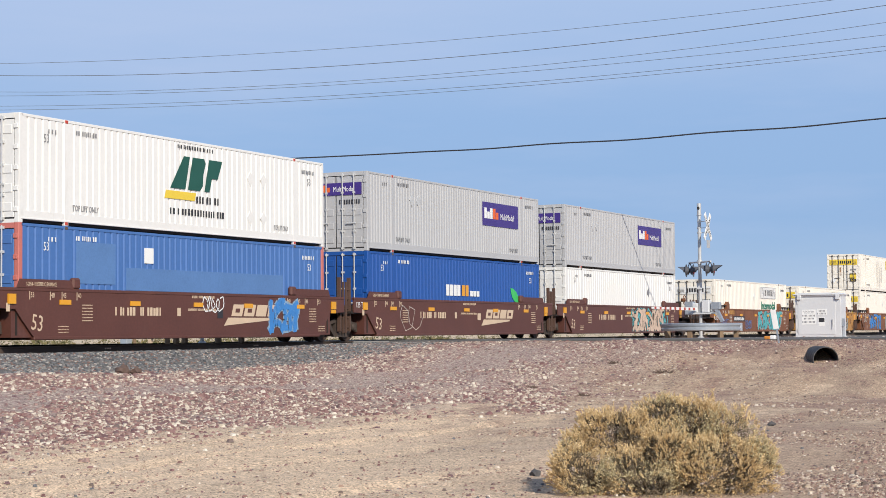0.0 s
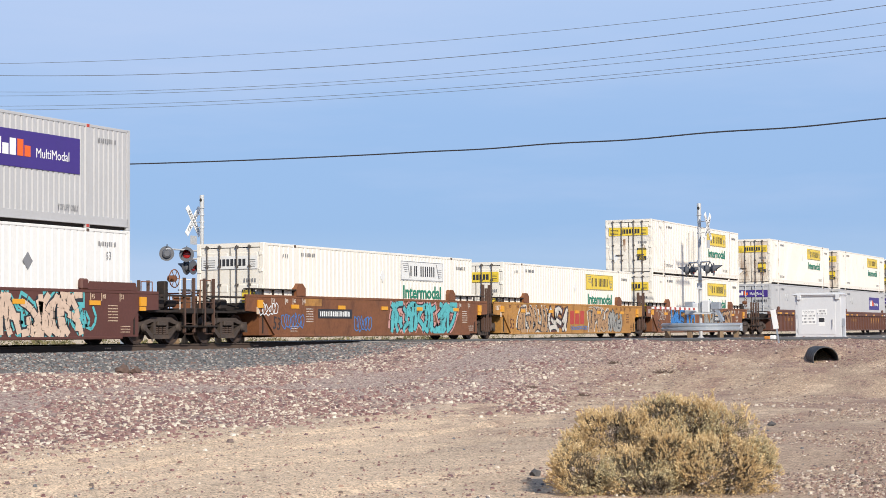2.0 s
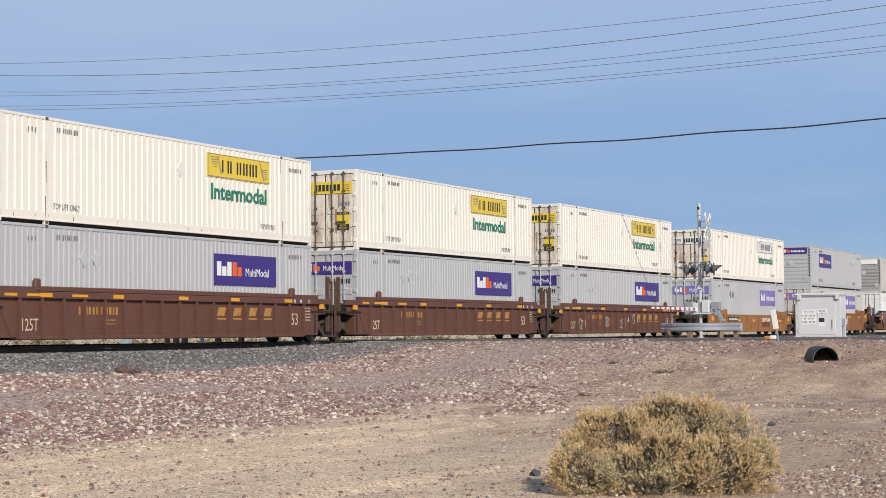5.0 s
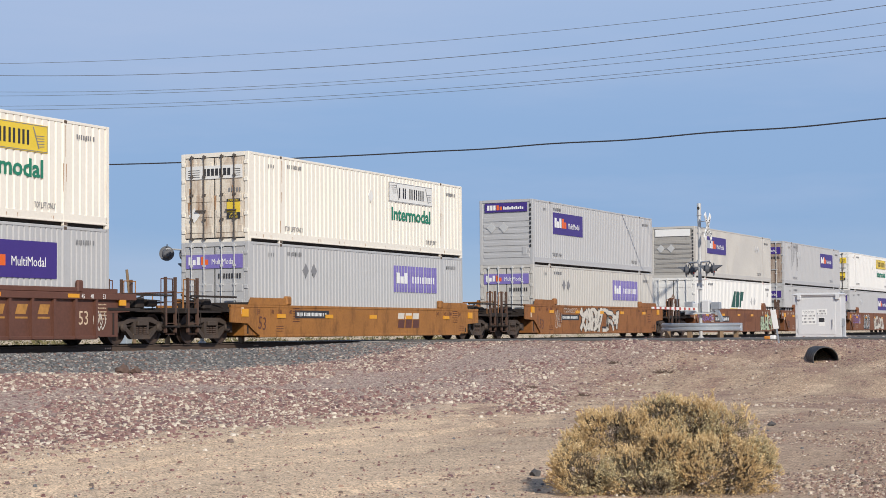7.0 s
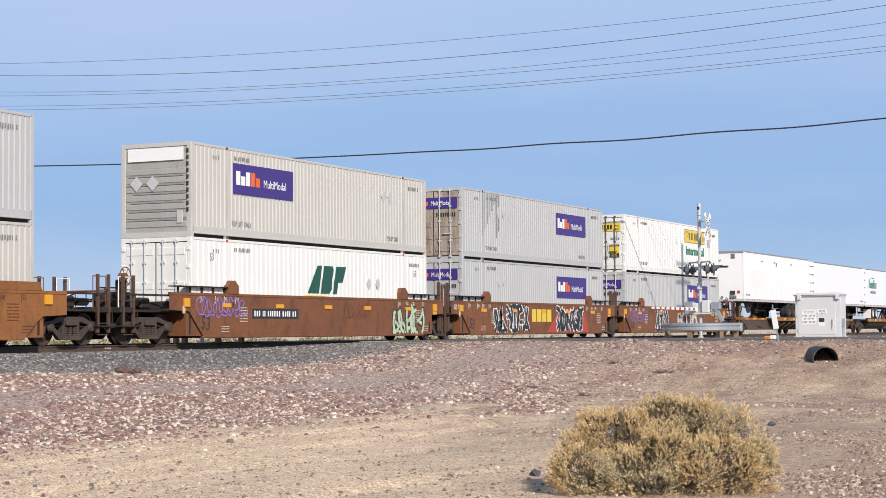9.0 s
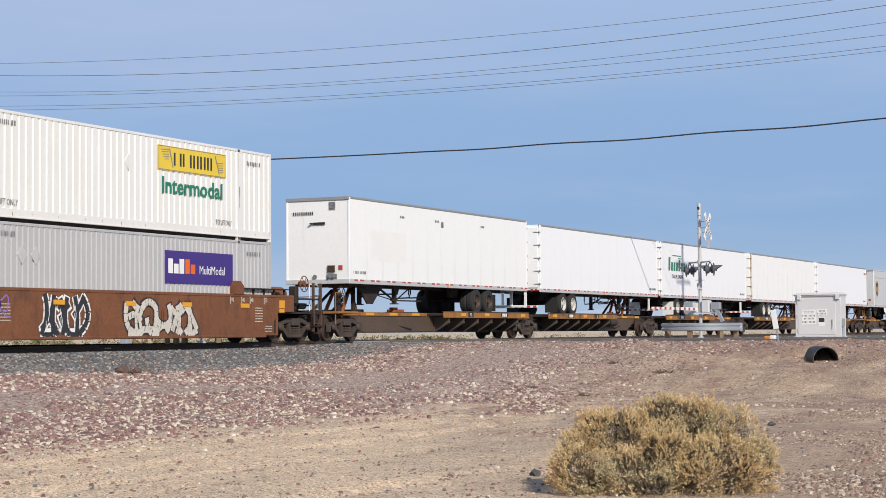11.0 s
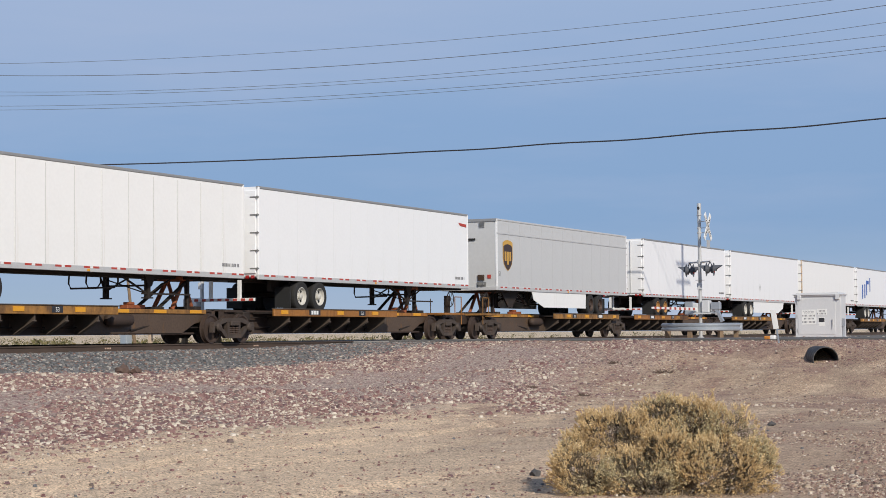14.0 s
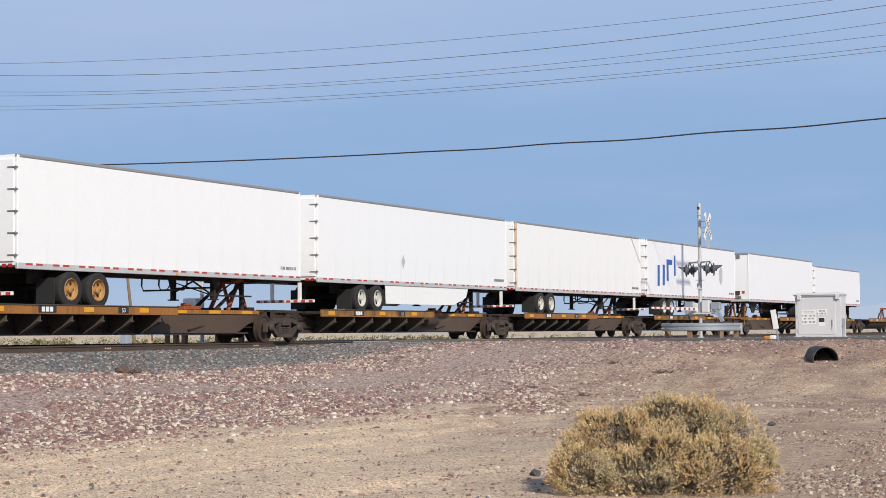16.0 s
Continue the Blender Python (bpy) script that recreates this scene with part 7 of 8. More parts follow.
def loose_rocks():
    rnd = random.Random(31)
    for x, y, r, tone in ((35.45, -5.35, 0.17, 0), (35.68, -5.56, 0.13, 0), (18.4, -23.4, 0.06, 1), (29.3, -23.2, 0.06, 1)):
        bm = bmesh.new()
        bmesh.ops.create_icosphere(bm, subdivisions=2, radius=r)
        k = rnd.uniform(0, 50)
        for v in bm.verts:
            v.co *= 1 + 0.75 * noise.noise(v.co * (3.0 / r) * 0.5 + Vector((k, 0, 0)))
            v.co.z *= 0.8
        me = bpy.data.meshes.new("rock")
        bm.to_mesh(me)
        bm.free()
        me.materials.append(surface("brown_rock", (0.13, 0.085, 0.068), 0.9, var=0.25, size=6, bump=0.3) if tone == 0 else surface("dark_rock", (0.085, 0.080, 0.08), 0.9, var=0.25, size=6, bump=0.3))
        ob = tagged(new("rock", me), "brown weathered rock lying on the gravel" if tone == 0 else "dark weathered rock lying on the ground", "rock", "loose rocks")
        ob.matrix_basis = pose(x, y, ground_height(x, y) + r * 0.45, 0, 0, rnd.uniform(0, 360))


loose_rocks()


def dead_weeds():
    rnd = random.Random(32)
    mat = surface("dead_weed", (0.11, 0.075, 0.055), 0.95, var=0.3, size=6)
    for x, y, w in ((48.6, -13.3, 0.34), (47.6, -15.2, 0.45), (40.6, -15.4, 0.22), (44.0, -12.6, 0.2)):
        th = thing("dead_weed", "dark dead weed clump on the gravel bank", "weed", "dead weeds", at=pose(x, y, ground_height(x, y)))
        s = Shape()
        for _ in range(46):
            a = rnd.uniform(0, 6.28)
            b = Vector((rnd.gauss(0, w * 0.4), rnd.gauss(0, w * 0.4), 0))
            s.rod(b, b + Vector((math.cos(a) * w * 0.35, math.sin(a) * w * 0.35, rnd.uniform(0.0, 0.10))), 0.011, 3, 0.004)
        me = s.mesh("stems")
        me.materials.append(mat)
        ob = new("stems", me)
        ob.parent = th
        tagged(ob, kind="stuff")


dead_weeds()


def far_shrubs():
    """Low creosote scrub over the plain beyond the track, as one mass of leaf tufts."""
    rnd = random.Random(8)
    vs, fs = [], []
    for _ in range(1000):
        d = 62 * (9.0) ** rnd.random()
        a = radians(YAW + rnd.uniform(-16, 16))
        x, y = d * math.sin(a), EYE[1] + d * math.cos(a)
        if y < 11 or (52 < x < 70):
            continue
        h = rnd.uniform(0.35, 0.95)
        w = h * rnd.uniform(0.7, 1.2)
        z = ground_height(x, y)
        for _ in range(46 if d < 250 else 16):
            e = Vector((rnd.gauss(0, 0.5), rnd.gauss(0, 0.5), rnd.uniform(0.05, 1.0)))
            p = Vector((x, y, z)) + Vector((e.x * w, e.y * w, e.z * h * (1 - 0.35 * (e.x ** 2 + e.y ** 2))))
            k = len(vs)
            s = h * rnd.uniform(0.08, 0.2)
            for _ in range(4):
                vs.append((p.x + rnd.uniform(-s, s), p.y + rnd.uniform(-s, s), p.z + rnd.uniform(-s, s)))
            fs += [(k, k + 1, k + 2), (k, k + 2, k + 3), (k, k + 3, k + 1)]
    me = bpy.data.meshes.new("desert_scrub")
    me.from_pydata(vs, [], fs)
    me.materials.append(surface("scrub_leaf", (0.15, 0.13, 0.06), 0.9, islands=[(0.075, 0.078, 0.03), (0.13, 0.12, 0.048), (0.20, 0.165, 0.08)]))
    tagged(new("desert_scrub", me), "low olive desert scrub over the plain", "shrubs", kind="stuff")


far_shrubs()


def mountains():
    m = bpy.data.materials.new("haze_glow_mountain")
    m.use_nodes = True
    b = m.node_tree.nodes["Principled BSDF"]
    # distance haze is put into the colour: blue-grey base plus an added blue glow
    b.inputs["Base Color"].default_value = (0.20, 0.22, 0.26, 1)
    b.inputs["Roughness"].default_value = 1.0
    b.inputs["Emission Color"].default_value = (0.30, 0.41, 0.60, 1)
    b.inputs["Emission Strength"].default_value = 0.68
    vs, fs = [], []
    n = 160
    for i in range(n + 1):
        a = radians(20 + 90 * i / n)
        d = 4300
        h = 60 + 70 * noise.noise((i * 0.055, 1.0, 0)) + 25 * noise.noise((i * 0.23, 4.0, 0)) - 60 * smooth(0.60, 0.40, i / n)
        x, y = d * math.sin(a), EYE[1] + d * math.cos(a)
        vs += [(x, y, -30), (x, y, max(4.0, h))]
        if i:
            fs.append((2 * i - 2, 2 * i, 2 * i + 1, 2 * i - 1))
    me = bpy.data.meshes.new("backdrop")
    me.from_pydata(vs, [], fs)
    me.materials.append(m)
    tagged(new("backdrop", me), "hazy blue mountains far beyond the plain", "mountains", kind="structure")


mountains()


# ---- stencils and spray paint on the cars ----
FACE = -1.40


def letter_strokes(rnd):
    """The strokes of one made-up sprayed shape, in a unit square: never a readable character."""
    stem = [((0.12, 0.0), (0.22, 1.0)), ((0.80, 0.05), (0.88, 0.95)), ((0.5, 0.0), (0.45, 1.0))]
    cross = [((0.1, 0.92), (0.95, 0.84)), ((0.1, 0.08), (0.9, 0.14)), ((0.12, 0.55), (0.9, 0.42)), ((0.1, 0.95), (0.85, 0.1)), ((0.15, 0.1), (0.95, 0.9)), ((0.3, 0.5), (1.05, 1.05)), ((0.4, 0.5), (1.1, -0.05))]
    picked = rnd.sample(stem, rnd.choice((1, 2, 2))) + rnd.sample(cross, rnd.choice((2, 3)))
    return [((a + rnd.uniform(-.08, .08), b + rnd.uniform(-.06, .06)), (c + rnd.uniform(-.08, .08), d + rnd.uniform(-.06, .06))) for (a, b), (c, d) in picked]


def graffiti(th, x0, x1, z0, z1, n, fill, line, seed, glow=None, shine=None, y=FACE):
    state = []
    rnd = random.Random(seed)
    w = (x1 - x0) / n
    for i in range(n):
        state.append((x0 + i * w + 0.02, x0 + (i + 1) * w + w * 0.10, z0 + rnd.uniform(0, 0.10) * (z1 - z0), z1 - rnd.uniform(0, 0.18) * (z1 - z0), rnd.random()))

    def layer(grow, depth):
        def go(s):
            for a, b, c, d, k in state:
                wide = min(0.30 * (b - a), 0.22) + 2 * grow
                for q, ((px, pz), (qx, qz)) in enumerate(letter_strokes(random.Random(k))):
                    u, v = (a + px * (b - a), c + pz * (d - c)), (a + qx * (b - a), c + qz * (d - c))
                    ln = math.hypot(v[0] - u[0], v[1] - u[1]) or 1e-6
                    dx, dz = (v[0] - u[0]) / ln, (v[1] - u[1]) / ln
                    bow, ext = random.Random(k * 31 + q).uniform(-0.34, 0.34) * ln, 0.03 + grow
                    pts = []
                    for i in range(6):
                        e = i / 5 * (ln + 2 * ext) - ext
                        m = 4 * bow * (i / 5) * (1 - i / 5)
                        pts.append((u[0] + dx * e - dz * m, min(max(u[1] + dz * e + dx * m, 0.21 + wide / 2), 1.50 - wide / 2)))
                    stroke(s, pts, wide, y - depth - 0.0002 * q)
        return go
    if glow:
        part("spray_paint", None, layer(0.12, 0.004), glow, th)
    part("spray_paint", None, layer(0.04, 0.0065), line, th)
    part("spray_paint", None, layer(-0.012, 0.0105), fill, th)

    def strokes(s, m=2, thick=0.022):
        for a, b, c, d, k in state:
            r = random.Random(k * 77)
            for q in range(m):
                px, pz = a + (b - a) * (0.3 + 0.22 * q + r.uniform(-0.08, 0.08)), c + (d - c) * r.uniform(0.02, 0.35)
                qx, qz = px + (b - a) * r.uniform(-0.14, 0.14), pz + (d - c) * r.uniform(0.25, 0.62)
                stroke(s, [(px, pz), ((px + qx) / 2 + 0.04, (pz + qz) / 2), (qx, qz)], thick, y - 0.0115)
    part("spray_paint", None, strokes, line, th)
    if shine:
        part("spray_paint", None, lambda s: strokes(s, 1, 0.016), shine, th)


def stroke(s, pts, thick, y):
    for (a, b), (c, d) in zip(pts, pts[1:]):
        ln = math.hypot(c - a, d - b) or 1e-6
        nx, nz = -(d - b) / ln * thick / 2, (c - a) / ln * thick / 2
        s.add([(a + nx, y, b + nz), (c + nx, y, d + nz), (c - nx, y, d - nz), (a - nx, y, b - nz)], [(0, 1, 2, 3)])


def tag(th, x0, x1, z0, z1, ink, seed, thick=0.03, turns=7, y=FACE):
    rnd = random.Random(seed)

    def go(s):
        pts = []
        for i in range(turns):
            cx = x0 + (x1 - x0) * (i + 0.5) / turns
            w = (x1 - x0) / turns
            for k in range(7):
                a = k * 0.9 + rnd.uniform(-0.4, 0.4) + i
                pts.append((cx + w * 0.62 * math.cos(a) + w * 0.1 * k - 0.3 * w, (z0 + z1) / 2 + (z1 - z0) * 0.5 * math.sin(a) * rnd.uniform(0.6, 1.0)))
        stroke(s, pts, thick, y - 0.010)
    part("spray_paint", None, go, ink, th)


def number_plate(th, x0, x1, z0, z1, y=FACE, ink=None, seed=1):
    part("stencil_plate", None, lambda s: s.box(x0, x1, y - 0.006, y, z0, z1), BLACK_INK, th, "black plate behind the car mark")
    part("stencil_mark", None, lambda s: bars(s, x0 + 0.12, z0 + 0.07, x1 - x0 - 0.35, z1 - z0 - 0.14, y - 0.009, seed, 0.42), ink or WHITE_INK, th)


def wedge_logo(th, x, z, k, ink, y=FACE):
    """The railway's emblem: four slanted blocks over a long swoosh."""
    part("logo_mark", None, lambda s: [s.prism([(x + 0.16 * k + i * 0.62 * k, z + 0.26 * k), (x + 0.70 * k + i * 0.62 * k, z + 0.26 * k), (x + 0.82 * k + i * 0.62 * k, z + 0.58 * k), (x + 0.28 * k + i * 0.62 * k, z + 0.58 * k)], "y", y - 0.008, y - 0.006) for i in range(4)]
         + [s.prism([(x - 0.2 * k, z), (x + 2.3 * k, z + 0.16 * k), (x + 2.34 * k, z + 0.22 * k), (x, z + 0.22 * k)], "y", y - 0.008, y - 0.006)], ink, th)
    part("logo_mark", None, lambda s: [s.prism([(x + 0.36 * k + i * 0.62 * k, z + 0.36 * k), (x + 0.58 * k + i * 0.62 * k, z + 0.36 * k), (x + 0.61 * k + i * 0.62 * k, z + 0.47 * k), (x + 0.39 * k + i * 0.62 * k, z + 0.47 * k)], "y", y - 0.0105, y - 0.009) for i in (0, 1, 3)], BROWN, th)


def stencils(th, ink, y=FACE, big=None, drop=0.0):
    """The guide numbers and notices by each end."""
    lettering("lettering", "53", 0.44, big or ink, th, pose(0.35, y - 0.006, 0.46) @ pose(0, 0, 0, 0, 8, 0), squeeze=0.85)
    for ends in (0, 1):
        for w, gx in (("53", 0.0), ("48", 0.85), ("45", 1.35), ("40", 2.0)):
            gx = gx + 0.35 if ends == 0 else LONG - gx - 0.6
            lettering("lettering", w, 0.14, ink, th, pose(gx, y - 0.006, 1.30 - drop), squeeze=0.8)
            part("guide_mark", ("gm", ink.name), lambda s: s.box(-0.045, -0.02, y - 0.006, y, 1.24, 1.46), ink, th, at=pose(gx, 0, -drop))
        a = 0.0 if ends == 0 else LONG - 2.1

        def notices(s):
            for r in range(6):
                bars(s, a + 2.55 if ends == 0 else a + 0.9, 1.10 - r * 0.085, 0.46, 0.03, y - 0.006, r + 3)
            for r in range(3):
                bars(s, a + 1.5, 0.52 - r * 0.08, 0.45, 0.024, y - 0.006, r + 13)
        part("small_print", ("st", ink.name, ends, y), notices, ink, th)
    part("tag_plate", ("tpl", y), lambda s: s.box(-0.62, -0.48, y - 0.008, y, 0.92, 1.14), CREAM_INK, th, "small pale identification plate")


def dress_cars():
    c = CARS
    for i in (0, 1, 2):
        stencils(c[i], CREAM_INK)
        part("stencil_mark", None, lambda s: (bars(s, 4.05, 0.84, 0.85, 0.24, FACE - 0.006, 31, 0.25), bars(s, 5.25, 0.84, 1.05, 0.24, FACE - 0.006, 32, 0.25), s.box(7.12, 7.3, FACE - 0.008, FACE - 0.004, 0.84, 1.08), bars(s, 7.7, 1.0, 1.5, 0.07, FACE - 0.006, 33), bars(s, 7.9, 1.38, 1.2, 0.08, FACE - 0.006, 34)), CREAM_INK, c[i])
        lettering("lettering", "S-2054-11 REEFER CLEARANCE", 0.11, CREAM_INK, c[i], pose(0.15, FACE - 0.028, 1.60), squeeze=0.62)
        if i < 2:
            wedge_logo(c[i], 9.9, 0.55, 1.15, CREAM_INK)
        part("top_chord_notice", None, lambda s: s.box(9.3, 9.6, FACE - 0.008, FACE, 0.78, 1.05), CREAM_INK if i else BLACK_INK, c[i])
    graffiti(c[0], 12.3, 14.1, 0.24, 1.38, 2, SKYBLUE, surface("washed_blue_spray", (0.22, 0.34, 0.47), 0.6, var=0.25, size=5), 41, None, ORANGE_INK)
    tag(c[0], 8.5, 9.6, 0.9, 1.5, WHITE_INK, 42, 0.04, 4)
    tag(c[1], 2.4, 3.9, 0.3, 1.4, PALE, 43, 0.02, 2)
    graffiti(c[2], 8.7, 13.6, 0.24, 1.48, 6, surface("peach_spray_paint", (0.62, 0.46, 0.35), 0.6, var=0.2, size=4), BLACK_INK, 44, TEAL, PALE)
    tag(c[2], 13.3, 14.3, 0.4, 1.1, TEAL, 45, 0.09, 3)
    for i in (3, 5, 11, 12, 13):
        stencils(c[i], PALE, big=BLACK_INK)
    lettering("lettering", "125 T", 0.2, WHITE_INK, c[4], pose(-1.1, FACE - 0.006, 1.2), squeeze=0.8)
    lettering("lettering", "125 T", 0.2, WHITE_INK, c[5], pose(-1.1, FACE - 0.006, 1.2), squeeze=0.8)
    lettering("lettering", "125 T", 0.2, WHITE_INK, c[1], pose(-1.1, FACE - 0.006, 1.2), squeeze=0.8)
    lettering("lettering", "125 T", 0.2, WHITE_INK, c[12], pose(-1.1, FACE - 0.006, 1.2), squeeze=0.8)
    number_plate(c[3], 3.35, 5.75, 0.80, 1.12, seed=51)
    graffiti(c[3], 8.7, 14.3, 0.24, 1.46, 6, TEAL, BLACK_INK, 52, PINK, WHITE_INK)
    tag(c[3], -0.5, 0.7, 0.85, 1.35, WHITE_INK, 53, 0.035, 5)
    tag(c[3], 0.9, 2.4, 0.42, 1.0, SKYBLUE, 54, 0.03, 6)
    tag(c[3], 5.9, 7.2, 0.3, 0.95, SKYBLUE, 55, 0.035, 5)
    part("repaint_patch", None, lambda s: s.box(2.45, 3.6, FACE - 0.004, FACE, 1.22, 1.5), OCHRE, c[3], "patch of ochre paint")
    stencils(c[4], BROWN)
    graffiti(c[4], 1.2, 4.6, 0.24, 1.42, 4, surface("tan_spray_paint", (0.44, 0.26, 0.13), 0.6, var=0.2, size=4), BLACK_INK, 61, PALE)
    graffiti(c[4], 4.9, 6.9, 0.22, 1.36, 3, PALE, BLACK_INK, 62, BROWN)
    part("logo_mark", None, lambda s: [s.prism([(7.35 + i * 0.64, 0.62), (7.85 + i * 0.64, 0.62), (7.9 + i * 0.64, 1.24), (7.38 + i * 0.64, 1.24)], "y", FACE - 0.008, FACE - 0.004) for i in range(3)], RED, c[4], "red emblem blocks")
    tag(c[4], 7.4, 9.6, 0.36, 0.55, SKYBLUE, 63, 0.03, 8)
    graffiti(c[4], 9.7, 12.3, 0.24, 1.36, 4, surface("tan_spray_paint", (0.44, 0.26, 0.13), 0.6), BLACK_INK, 64, PALE)
    graffiti(c[4], 12.35, 14.1, 0.24, 1.25, 3, surface("grey_spray_paint", (0.33, 0.32, 0.29), 0.6, var=0.2, size=4), BLACK_INK, 65)
    tag(c[4], 9.8, 11.6, 1.38, 1.5, PALE, 66, 0.02, 8)
    graffiti(c[5], 2.3, 6.7, 0.24, 1.46, 5, SKYBLUE, BLACK_INK, 71, OCHRE, surface("light_blue_spray", (0.16, 0.42, 0.70), 0.6))
    graffiti(c[5], 8.6, 12.2, 0.24, 1.44, 4, surface("grey_spray_paint", (0.33, 0.32, 0.29), 0.6), BLACK_INK, 72, OCHRE)
    graffiti(c[5], 12.4, 14.1, 0.62, 1.40, 3, surface("tan_spray_paint", (0.44, 0.26, 0.13), 0.6), BLACK_INK, 73)
    number_plate(c[5], 10.5, 12.7, 0.78, 1.10, y=FACE - 0.010, seed=74)
    tag(c[5], 0.6, 1.7, 0.8, 1.4, PALE, 75, 0.03, 4)
    for i in (6, 7, 8):
        y = -1.345
        lettering("lettering", "53", 0.40, CREAM_INK, c[i], pose(14.68, y - 0.006, 0.58), squeeze=0.85)
        for k in range(4):
            part("logo_mark", ("rbn", k), lambda s: (s.prism([(10.2 + k * 0.915, 0.86), (10.62 + k * 0.915, 0.86), (10.72 + k * 0.915, 1.12), (10.3 + k * 0.915, 1.12)], "y", y - 0.006, y - 0.004), s.box(10.2 + k * 0.915, 10.7 + k * 0.915, y - 0.006, y - 0.004, 0.74, 0.79)), OCHRE, c[i])
        part("small_print", ("rsp",), lambda s: [bars(s, 15.5, 1.12 - r * 0.1, 0.45, 0.04, y - 0.006, 80 + r) for r in range(5)], CREAM_INK, c[i])
        for w, gx in (("45", 15.0), ("48", 15.4), ("53", 15.95)):
            lettering("lettering", w, 0.13, WHITE_INK, c[i], pose(gx - 0.3, -1.448, 1.30), squeeze=0.8)
        lettering("lettering", "125T", 0.34, CREAM_INK, c[i], pose(0.85, y - 0.006, 0.42), squeeze=0.75)
        part("stencil_mark", ("rrm",), lambda s: (bars(s, 3.3, 0.86, 0.8, 0.22, y - 0.006, 301), bars(s, 4.3, 0.86, 0.8, 0.22, y - 0.006, 302), [bars(s, 4.4, 0.68 - r * 0.1, 0.6, 0.05, y - 0.006, 303 + r) for r in range(2)]), OCHRE, c[i])
        for gx, gw in ((0.1, 0.5), (1.0, 0.9), (2.9, 0.7)):
            part("guide_plate", ("rgp", gw), lambda s: s.box(0, gw, -1.448, -1.442, 1.33, 1.40), AMBER, c[i], "amber strip on the top chord", at=pose(gx, 0, 0))
    lettering("lettering", "A", 0.3, WHITE_INK, c[8], pose(8.75, -1.351, 0.7), squeeze=0.8)
    for q, (gx, gz, gw) in enumerate(((2.1, 0.34, 0.7), (5.35, 0.45, 0.8), (7.6, 0.36, 0.8), (9.5, 0.6, 0.7), (15.35, 0.4, 0.5))):
        tag(c[8], gx, gx + gw, gz, gz + 0.6, PALE, 310 + q, 0.03, 3, -1.35)
    part("repaint_patch", None, lambda s: s.box(6.15, 6.6, -1.352, -1.345, 0.62, 0.92), ORANGE, c[8], "small patch of orange primer")
    number_plate(c[9], 2.7, 5.0, 0.80, 1.06, seed=91)
    number_plate(c[10], 3.0, 5.2, 0.80, 1.06, seed=92)
    tag(c[10], 2.2, 2.9, 0.32, 1.34, PALE, 191, 0.02, 3)
    tag(c[10], 3.3, 5.0, 1.12, 1.38, PALE, 192, 0.02, 6)
    for i in (9, 10):
        stencils(c[i], BROWN, drop=0.36 if i == 9 else 0.08)
    part("logo_mark", None, lambda s: block_word(s, 10.2, 0.80, [(0, 1)] * 3, 0.22, 0.5, FACE - 0.006, 0.2), PALE, c[9])
    part("logo_mark", None, lambda s: block_word(s, 10.2, 0.47, [(0, 1)] * 3, 0.30, 0.5, FACE - 0.006, 0.2), BROWN, c[9])
    graffiti(c[10], 5.3, 10.4, 0.24, 1.40, 7, PALE, BLACK_INK, 93, None, WHITE_INK)
    number_plate(c[11], 3.3, 6.2, 0.78, 1.10, seed=94)
    violet = surface("violet_spray_paint", (0.25, 0.17, 0.48), 0.6, var=0.2, size=4)
    tag(c[11], 0.1, 2.9, 0.75, 1.5, violet, 95, 0.045, 8)
    graffiti(c[11], 13.0, 15.5, 0.22, 1.25, 5, LIME, BLACK_INK, 96)
    tag(c[11], 9.4, 11.2, 0.7, 1.4, BROWN, 97, 0.02, 6)
    graffiti(c[12], 2.8, 6.4, 0.24, 1.42, 6, BLACK_INK, WHITE_INK, 98)
    part("logo_mark", None, lambda s: block_word(s, 6.9, 0.72, [(0, 1)] * 4, 0.55, 0.48, FACE - 0.006), YELLOW, c[12])
    part("repaint_patch", None, lambda s: s.prism([(8.6, 0.25), (13.9, 0.25), (13.2, 1.3), (10.2, 1.3)], "y", FACE - 0.004, FACE - 0.002), RED, c[12], "patch of red spray paint")
    graffiti(c[12], 9.7, 13.0, 0.26, 1.38, 5, BLACK_INK, WHITE_INK, 99, y=FACE - 0.004)
    tag(c[13], 0.4, 3.0, 0.7, 1.45, violet, 100, 0.045, 7)
    graffiti(c[13], 4.2, 6.0, 0.24, 1.4, 3, BLACK_INK, WHITE_INK, 101)
    graffiti(c[13], 8.0, 11.6, 0.24, 1.3, 5, PALE, BLACK_INK, 102)


dress_cars()


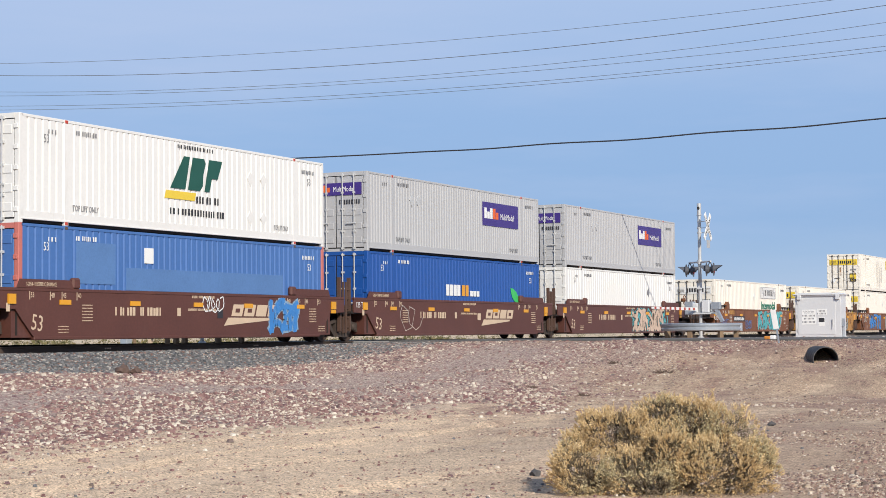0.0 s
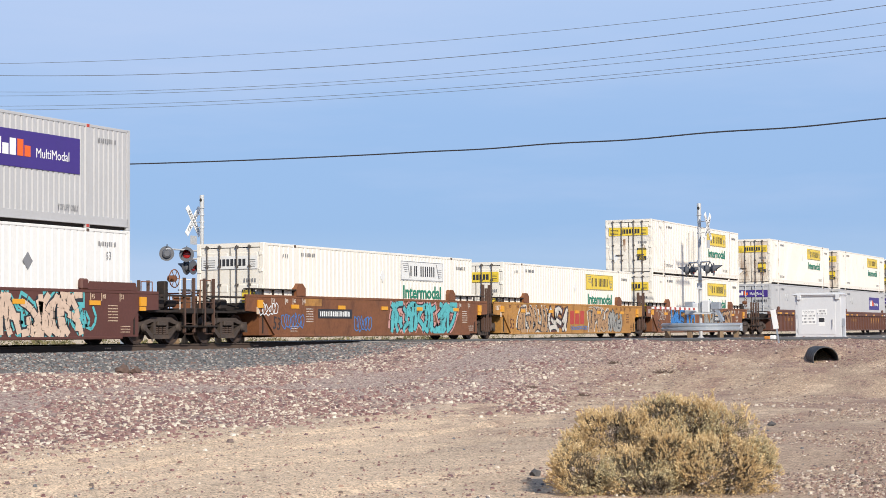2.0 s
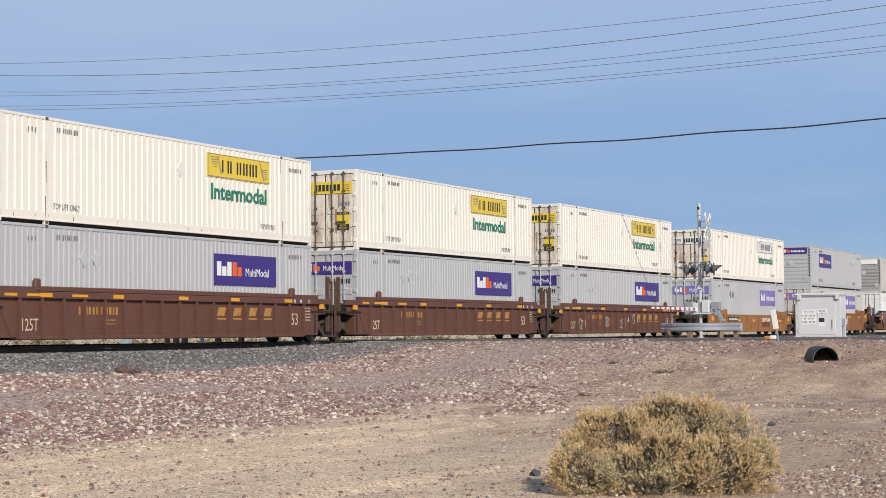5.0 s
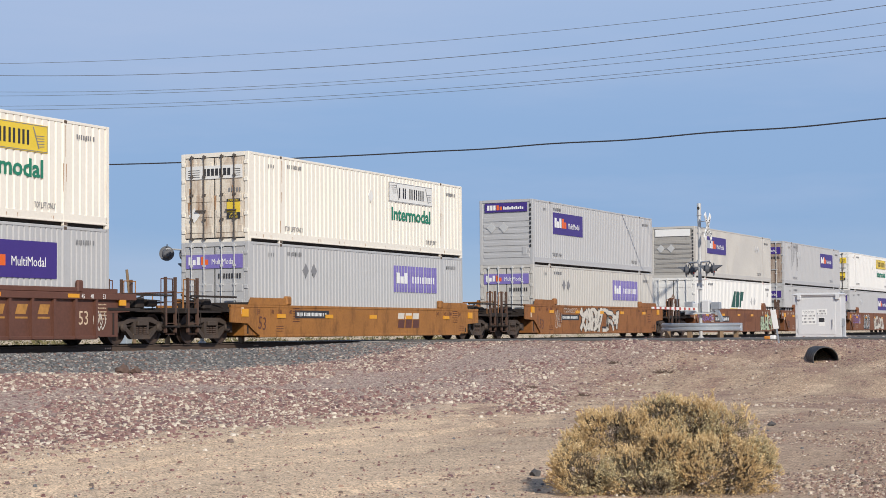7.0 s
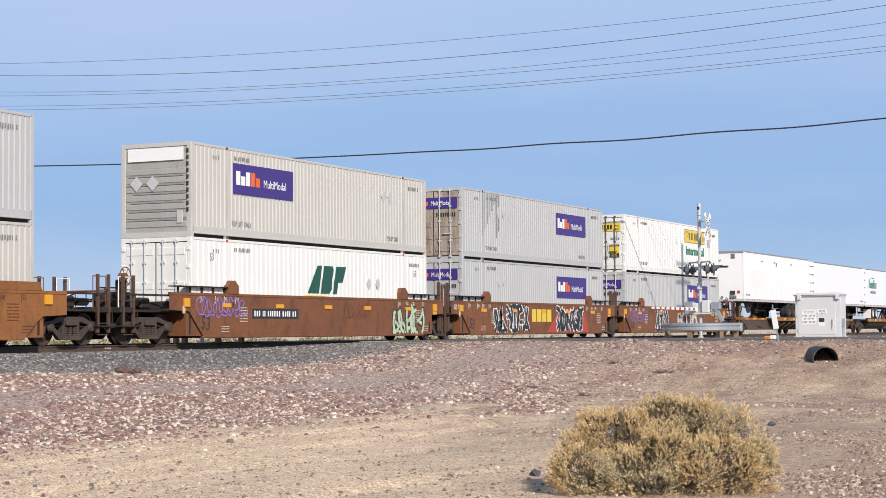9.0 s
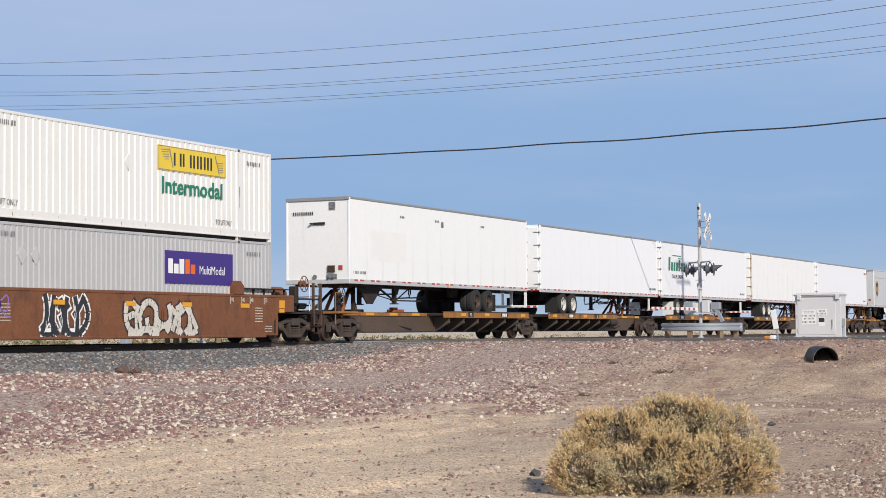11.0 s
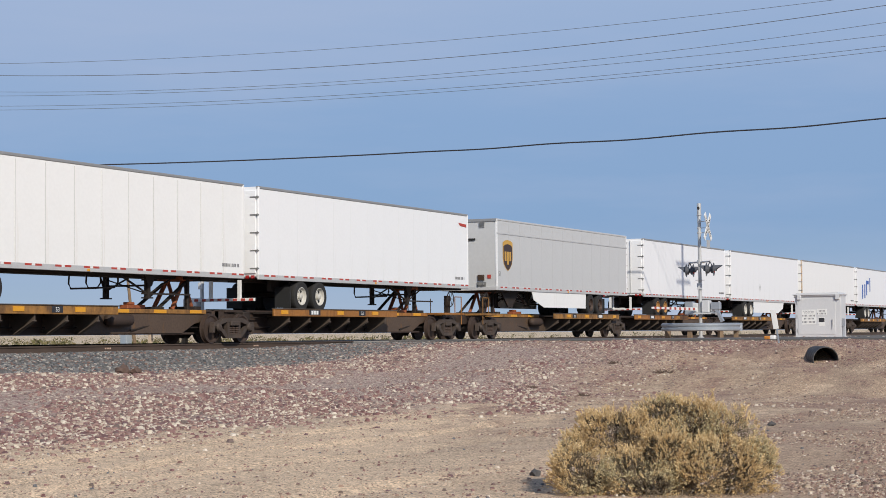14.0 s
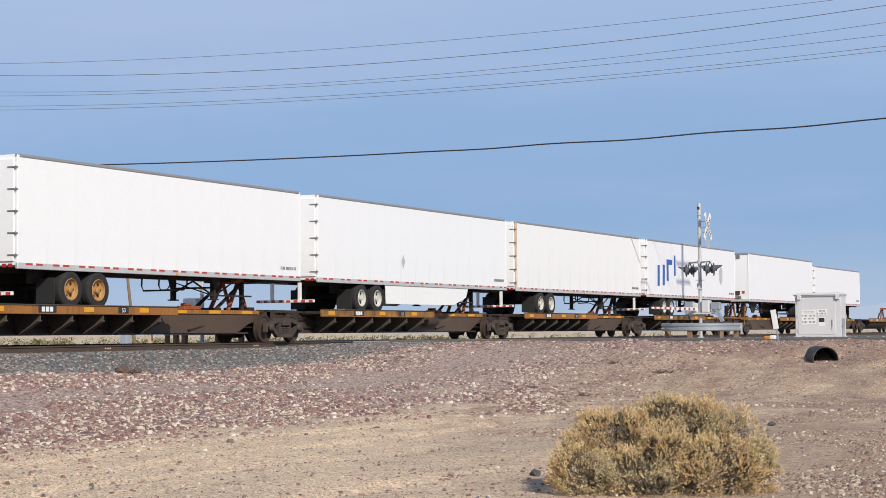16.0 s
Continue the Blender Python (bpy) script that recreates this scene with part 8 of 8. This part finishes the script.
def dress_trailers():
    y = -1.306
    for i in range(1, 13):
        part("seam", "seam", lambda s: s.box(-0.011, 0.011, -1.304, -1.296, 2.34, 5.02), SEAM, TRAILERS[3], at=pose(i * 1.242, 0, 0))
    t = TRAILERS
    # green name in plain blocks, and a dark line of small words under it
    part("logo_mark", None, lambda s: [s.prism([(1.2 + i * 0.43, 3.62), (1.5 + i * 0.43, 3.62), (1.56 + i * 0.43, 3.62 + h), (1.26 + i * 0.43, 3.62 + h)], "y", y - 0.003, y) for i, h in enumerate((0.72, 0.46, 0.46, 0.46, 0.62, 0.46, 0.46))] + [s.box(1.9, 3.4, y - 0.003, y, 4.42, 4.47), s.box(2.9, 3.5, y - 0.003, y, 4.28, 4.33)], GREEN, t[2])
    lettering("lettering", "TRAILER LEASING", 0.21, BLACK_INK, t[2], pose(1.75, y - 0.003, 3.22), squeeze=0.88)
    # blue letters as blocks
    part("logo_mark", None, lambda s: (s.prism([(1.65, 2.75), (2.0, 2.75), (2.05, 3.85), (1.7, 3.85)], "y", y - 0.003, y), s.prism([(2.5, 2.8), (2.85, 2.8), (2.9, 3.9), (2.55, 3.9)], "y", y - 0.003, y), s.box(3.2, 3.52, y - 0.003, y, 3.05, 4.2), s.box(3.52, 4.15, y - 0.003, y, 3.92, 4.2), s.box(4.45, 4.72, y - 0.003, y, 3.35, 4.45)), BLUE_INK, t[9])
    part("emblem", None, lambda s: s.prism([(12.9, 3.9), (13.2, 4.15), (13.5, 3.9), (13.5, 3.3), (13.2, 3.0), (12.9, 3.3)], "y", y - 0.003, y), ALUM, t[9])
    # the shield
    sh = [(0.62, 4.18), (0.85, 4.27), (1.14, 4.30), (1.43, 4.27), (1.66, 4.18), (1.66, 3.5), (1.56, 3.25), (1.36, 3.08), (1.14, 2.97), (0.92, 3.08), (0.72, 3.25), (0.62, 3.5)]
    part("shield_emblem", None, lambda s: s.prism(sh, "y", y - 0.003, y), surface("gold_vinyl", (0.58, 0.33, 0.05), 0.4, var=0.1), t[5], "gold and brown shield emblem")
    part("shield_field", None, lambda s: s.prism([(1.14 + (a - 1.14) * 0.88, 3.55 + (b - 3.62) * 0.84) for a, b in sh], "y", y - 0.006, y - 0.003), surface("brown_vinyl", (0.045, 0.022, 0.012), 0.4, var=0.1), t[5])
    part("shield_mark", None, lambda s: [s.box(0.8 + i * 0.25, 0.98 + i * 0.25, y - 0.009, y - 0.006, 3.4 - (0.15 if i == 1 else 0), 3.8) for i in range(3)], surface("gold_vinyl", (0.58, 0.33, 0.05), 0.4), t[5])
    part("side_band", None, lambda s: s.box(0.0, 16.15, y - 0.012, y, 4.52, 4.58, 0.004), ALUM, t[5])
    lettering("lettering", "53", 0.2, GREY_INK, t[5], pose(0.15, y - 0.003, 2.75), squeeze=0.8)
    # unit marks and small prints by the front corner
    for i, tr in enumerate(t):
        L = TR[i][1]
        if i not in (5, 10):
            part("small_print", ("tsp", i), lambda s: bars(s, L - 1.3 if i else 0.3, 2.5, 0.95, 0.105, y, 200 + i, 0.3), GREY_INK, tr)
        part("amber_lamp", ("tal",), lambda s: s.box(-0.06, 0.06, -1.318, -1.30, 2.16, 2.23), AMBER, tr, at=pose(L / 2, 0, 0))
    for i in (0, 10, 5):
        part("front_label", ("tfl", i), lambda s: (bars_end(s, 4.62, 0.12, i)), BLACK_INK, t[i], "row of dark characters on the front")
    part("side_vent", ("tsv",), lambda s: s.box(7.5, 7.70, y - 0.01, y, 4.50, 4.72, 0.004), HINGE, t[0])
    for vx in (4.0, 7.0, 11.3):
        part("vent_holes", ("tvh",), lambda s: [s.lathe([(0.05, -0.004), (0.05, 0.0)], (q * 0.13, y, 4.72), "y", 10) for q in range(3)], HINGE, t[0], "row of small grey vents", at=pose(vx, 0, 0))
    for k, (a, b, z0, z1) in enumerate(((1.6, 4.4, 3.0, 4.1), (1.9, 3.0, 3.3, 3.95))):
        part("patch_panel", ("tpp", k), lambda s: s.box(a, b, y + 0.006 - 0.001 * k, y + 0.012, z0, z1), surface("faded_removed_lettering", (0.845, 0.83, 0.795), 0.42, var=0.04, size=2), t[0], "faint patch where lettering was taken off")
    part("placard", ("tpd",), lambda s: s.prism([(6.3, 3.05), (6.45, 2.8), (6.6, 3.05), (6.45, 3.3)], "y", y - 0.004, y), ALUM, t[7], "small diamond placard holder")
    part("corner_emblem", None, lambda s: s.prism([(15.2, 4.78), (15.95, 4.74), (15.95, 4.62), (15.35, 4.66)], "y", y - 0.003, y), RED, t[4], "small red emblem")


def bars_end(s, z, h, seed):
    rnd = random.Random(seed)
    e = 1.0
    while e > 0.2:
        w = h * rnd.uniform(0.22, 0.42)
        s.box(-0.012, -0.002, e - w, e, z, z + h)
        e -= w + h * 0.4


dress_trailers()


# ---- what moves ----
def motions():
    times = [i * 0.5 for i in range(33)]
    for ob, x, y, z, turned in MOVERS:
        walk(ob, [(t, pose(x - rolled(t), y, z, 0, 0, 180 if turned else 0)) for t in times])


motions()
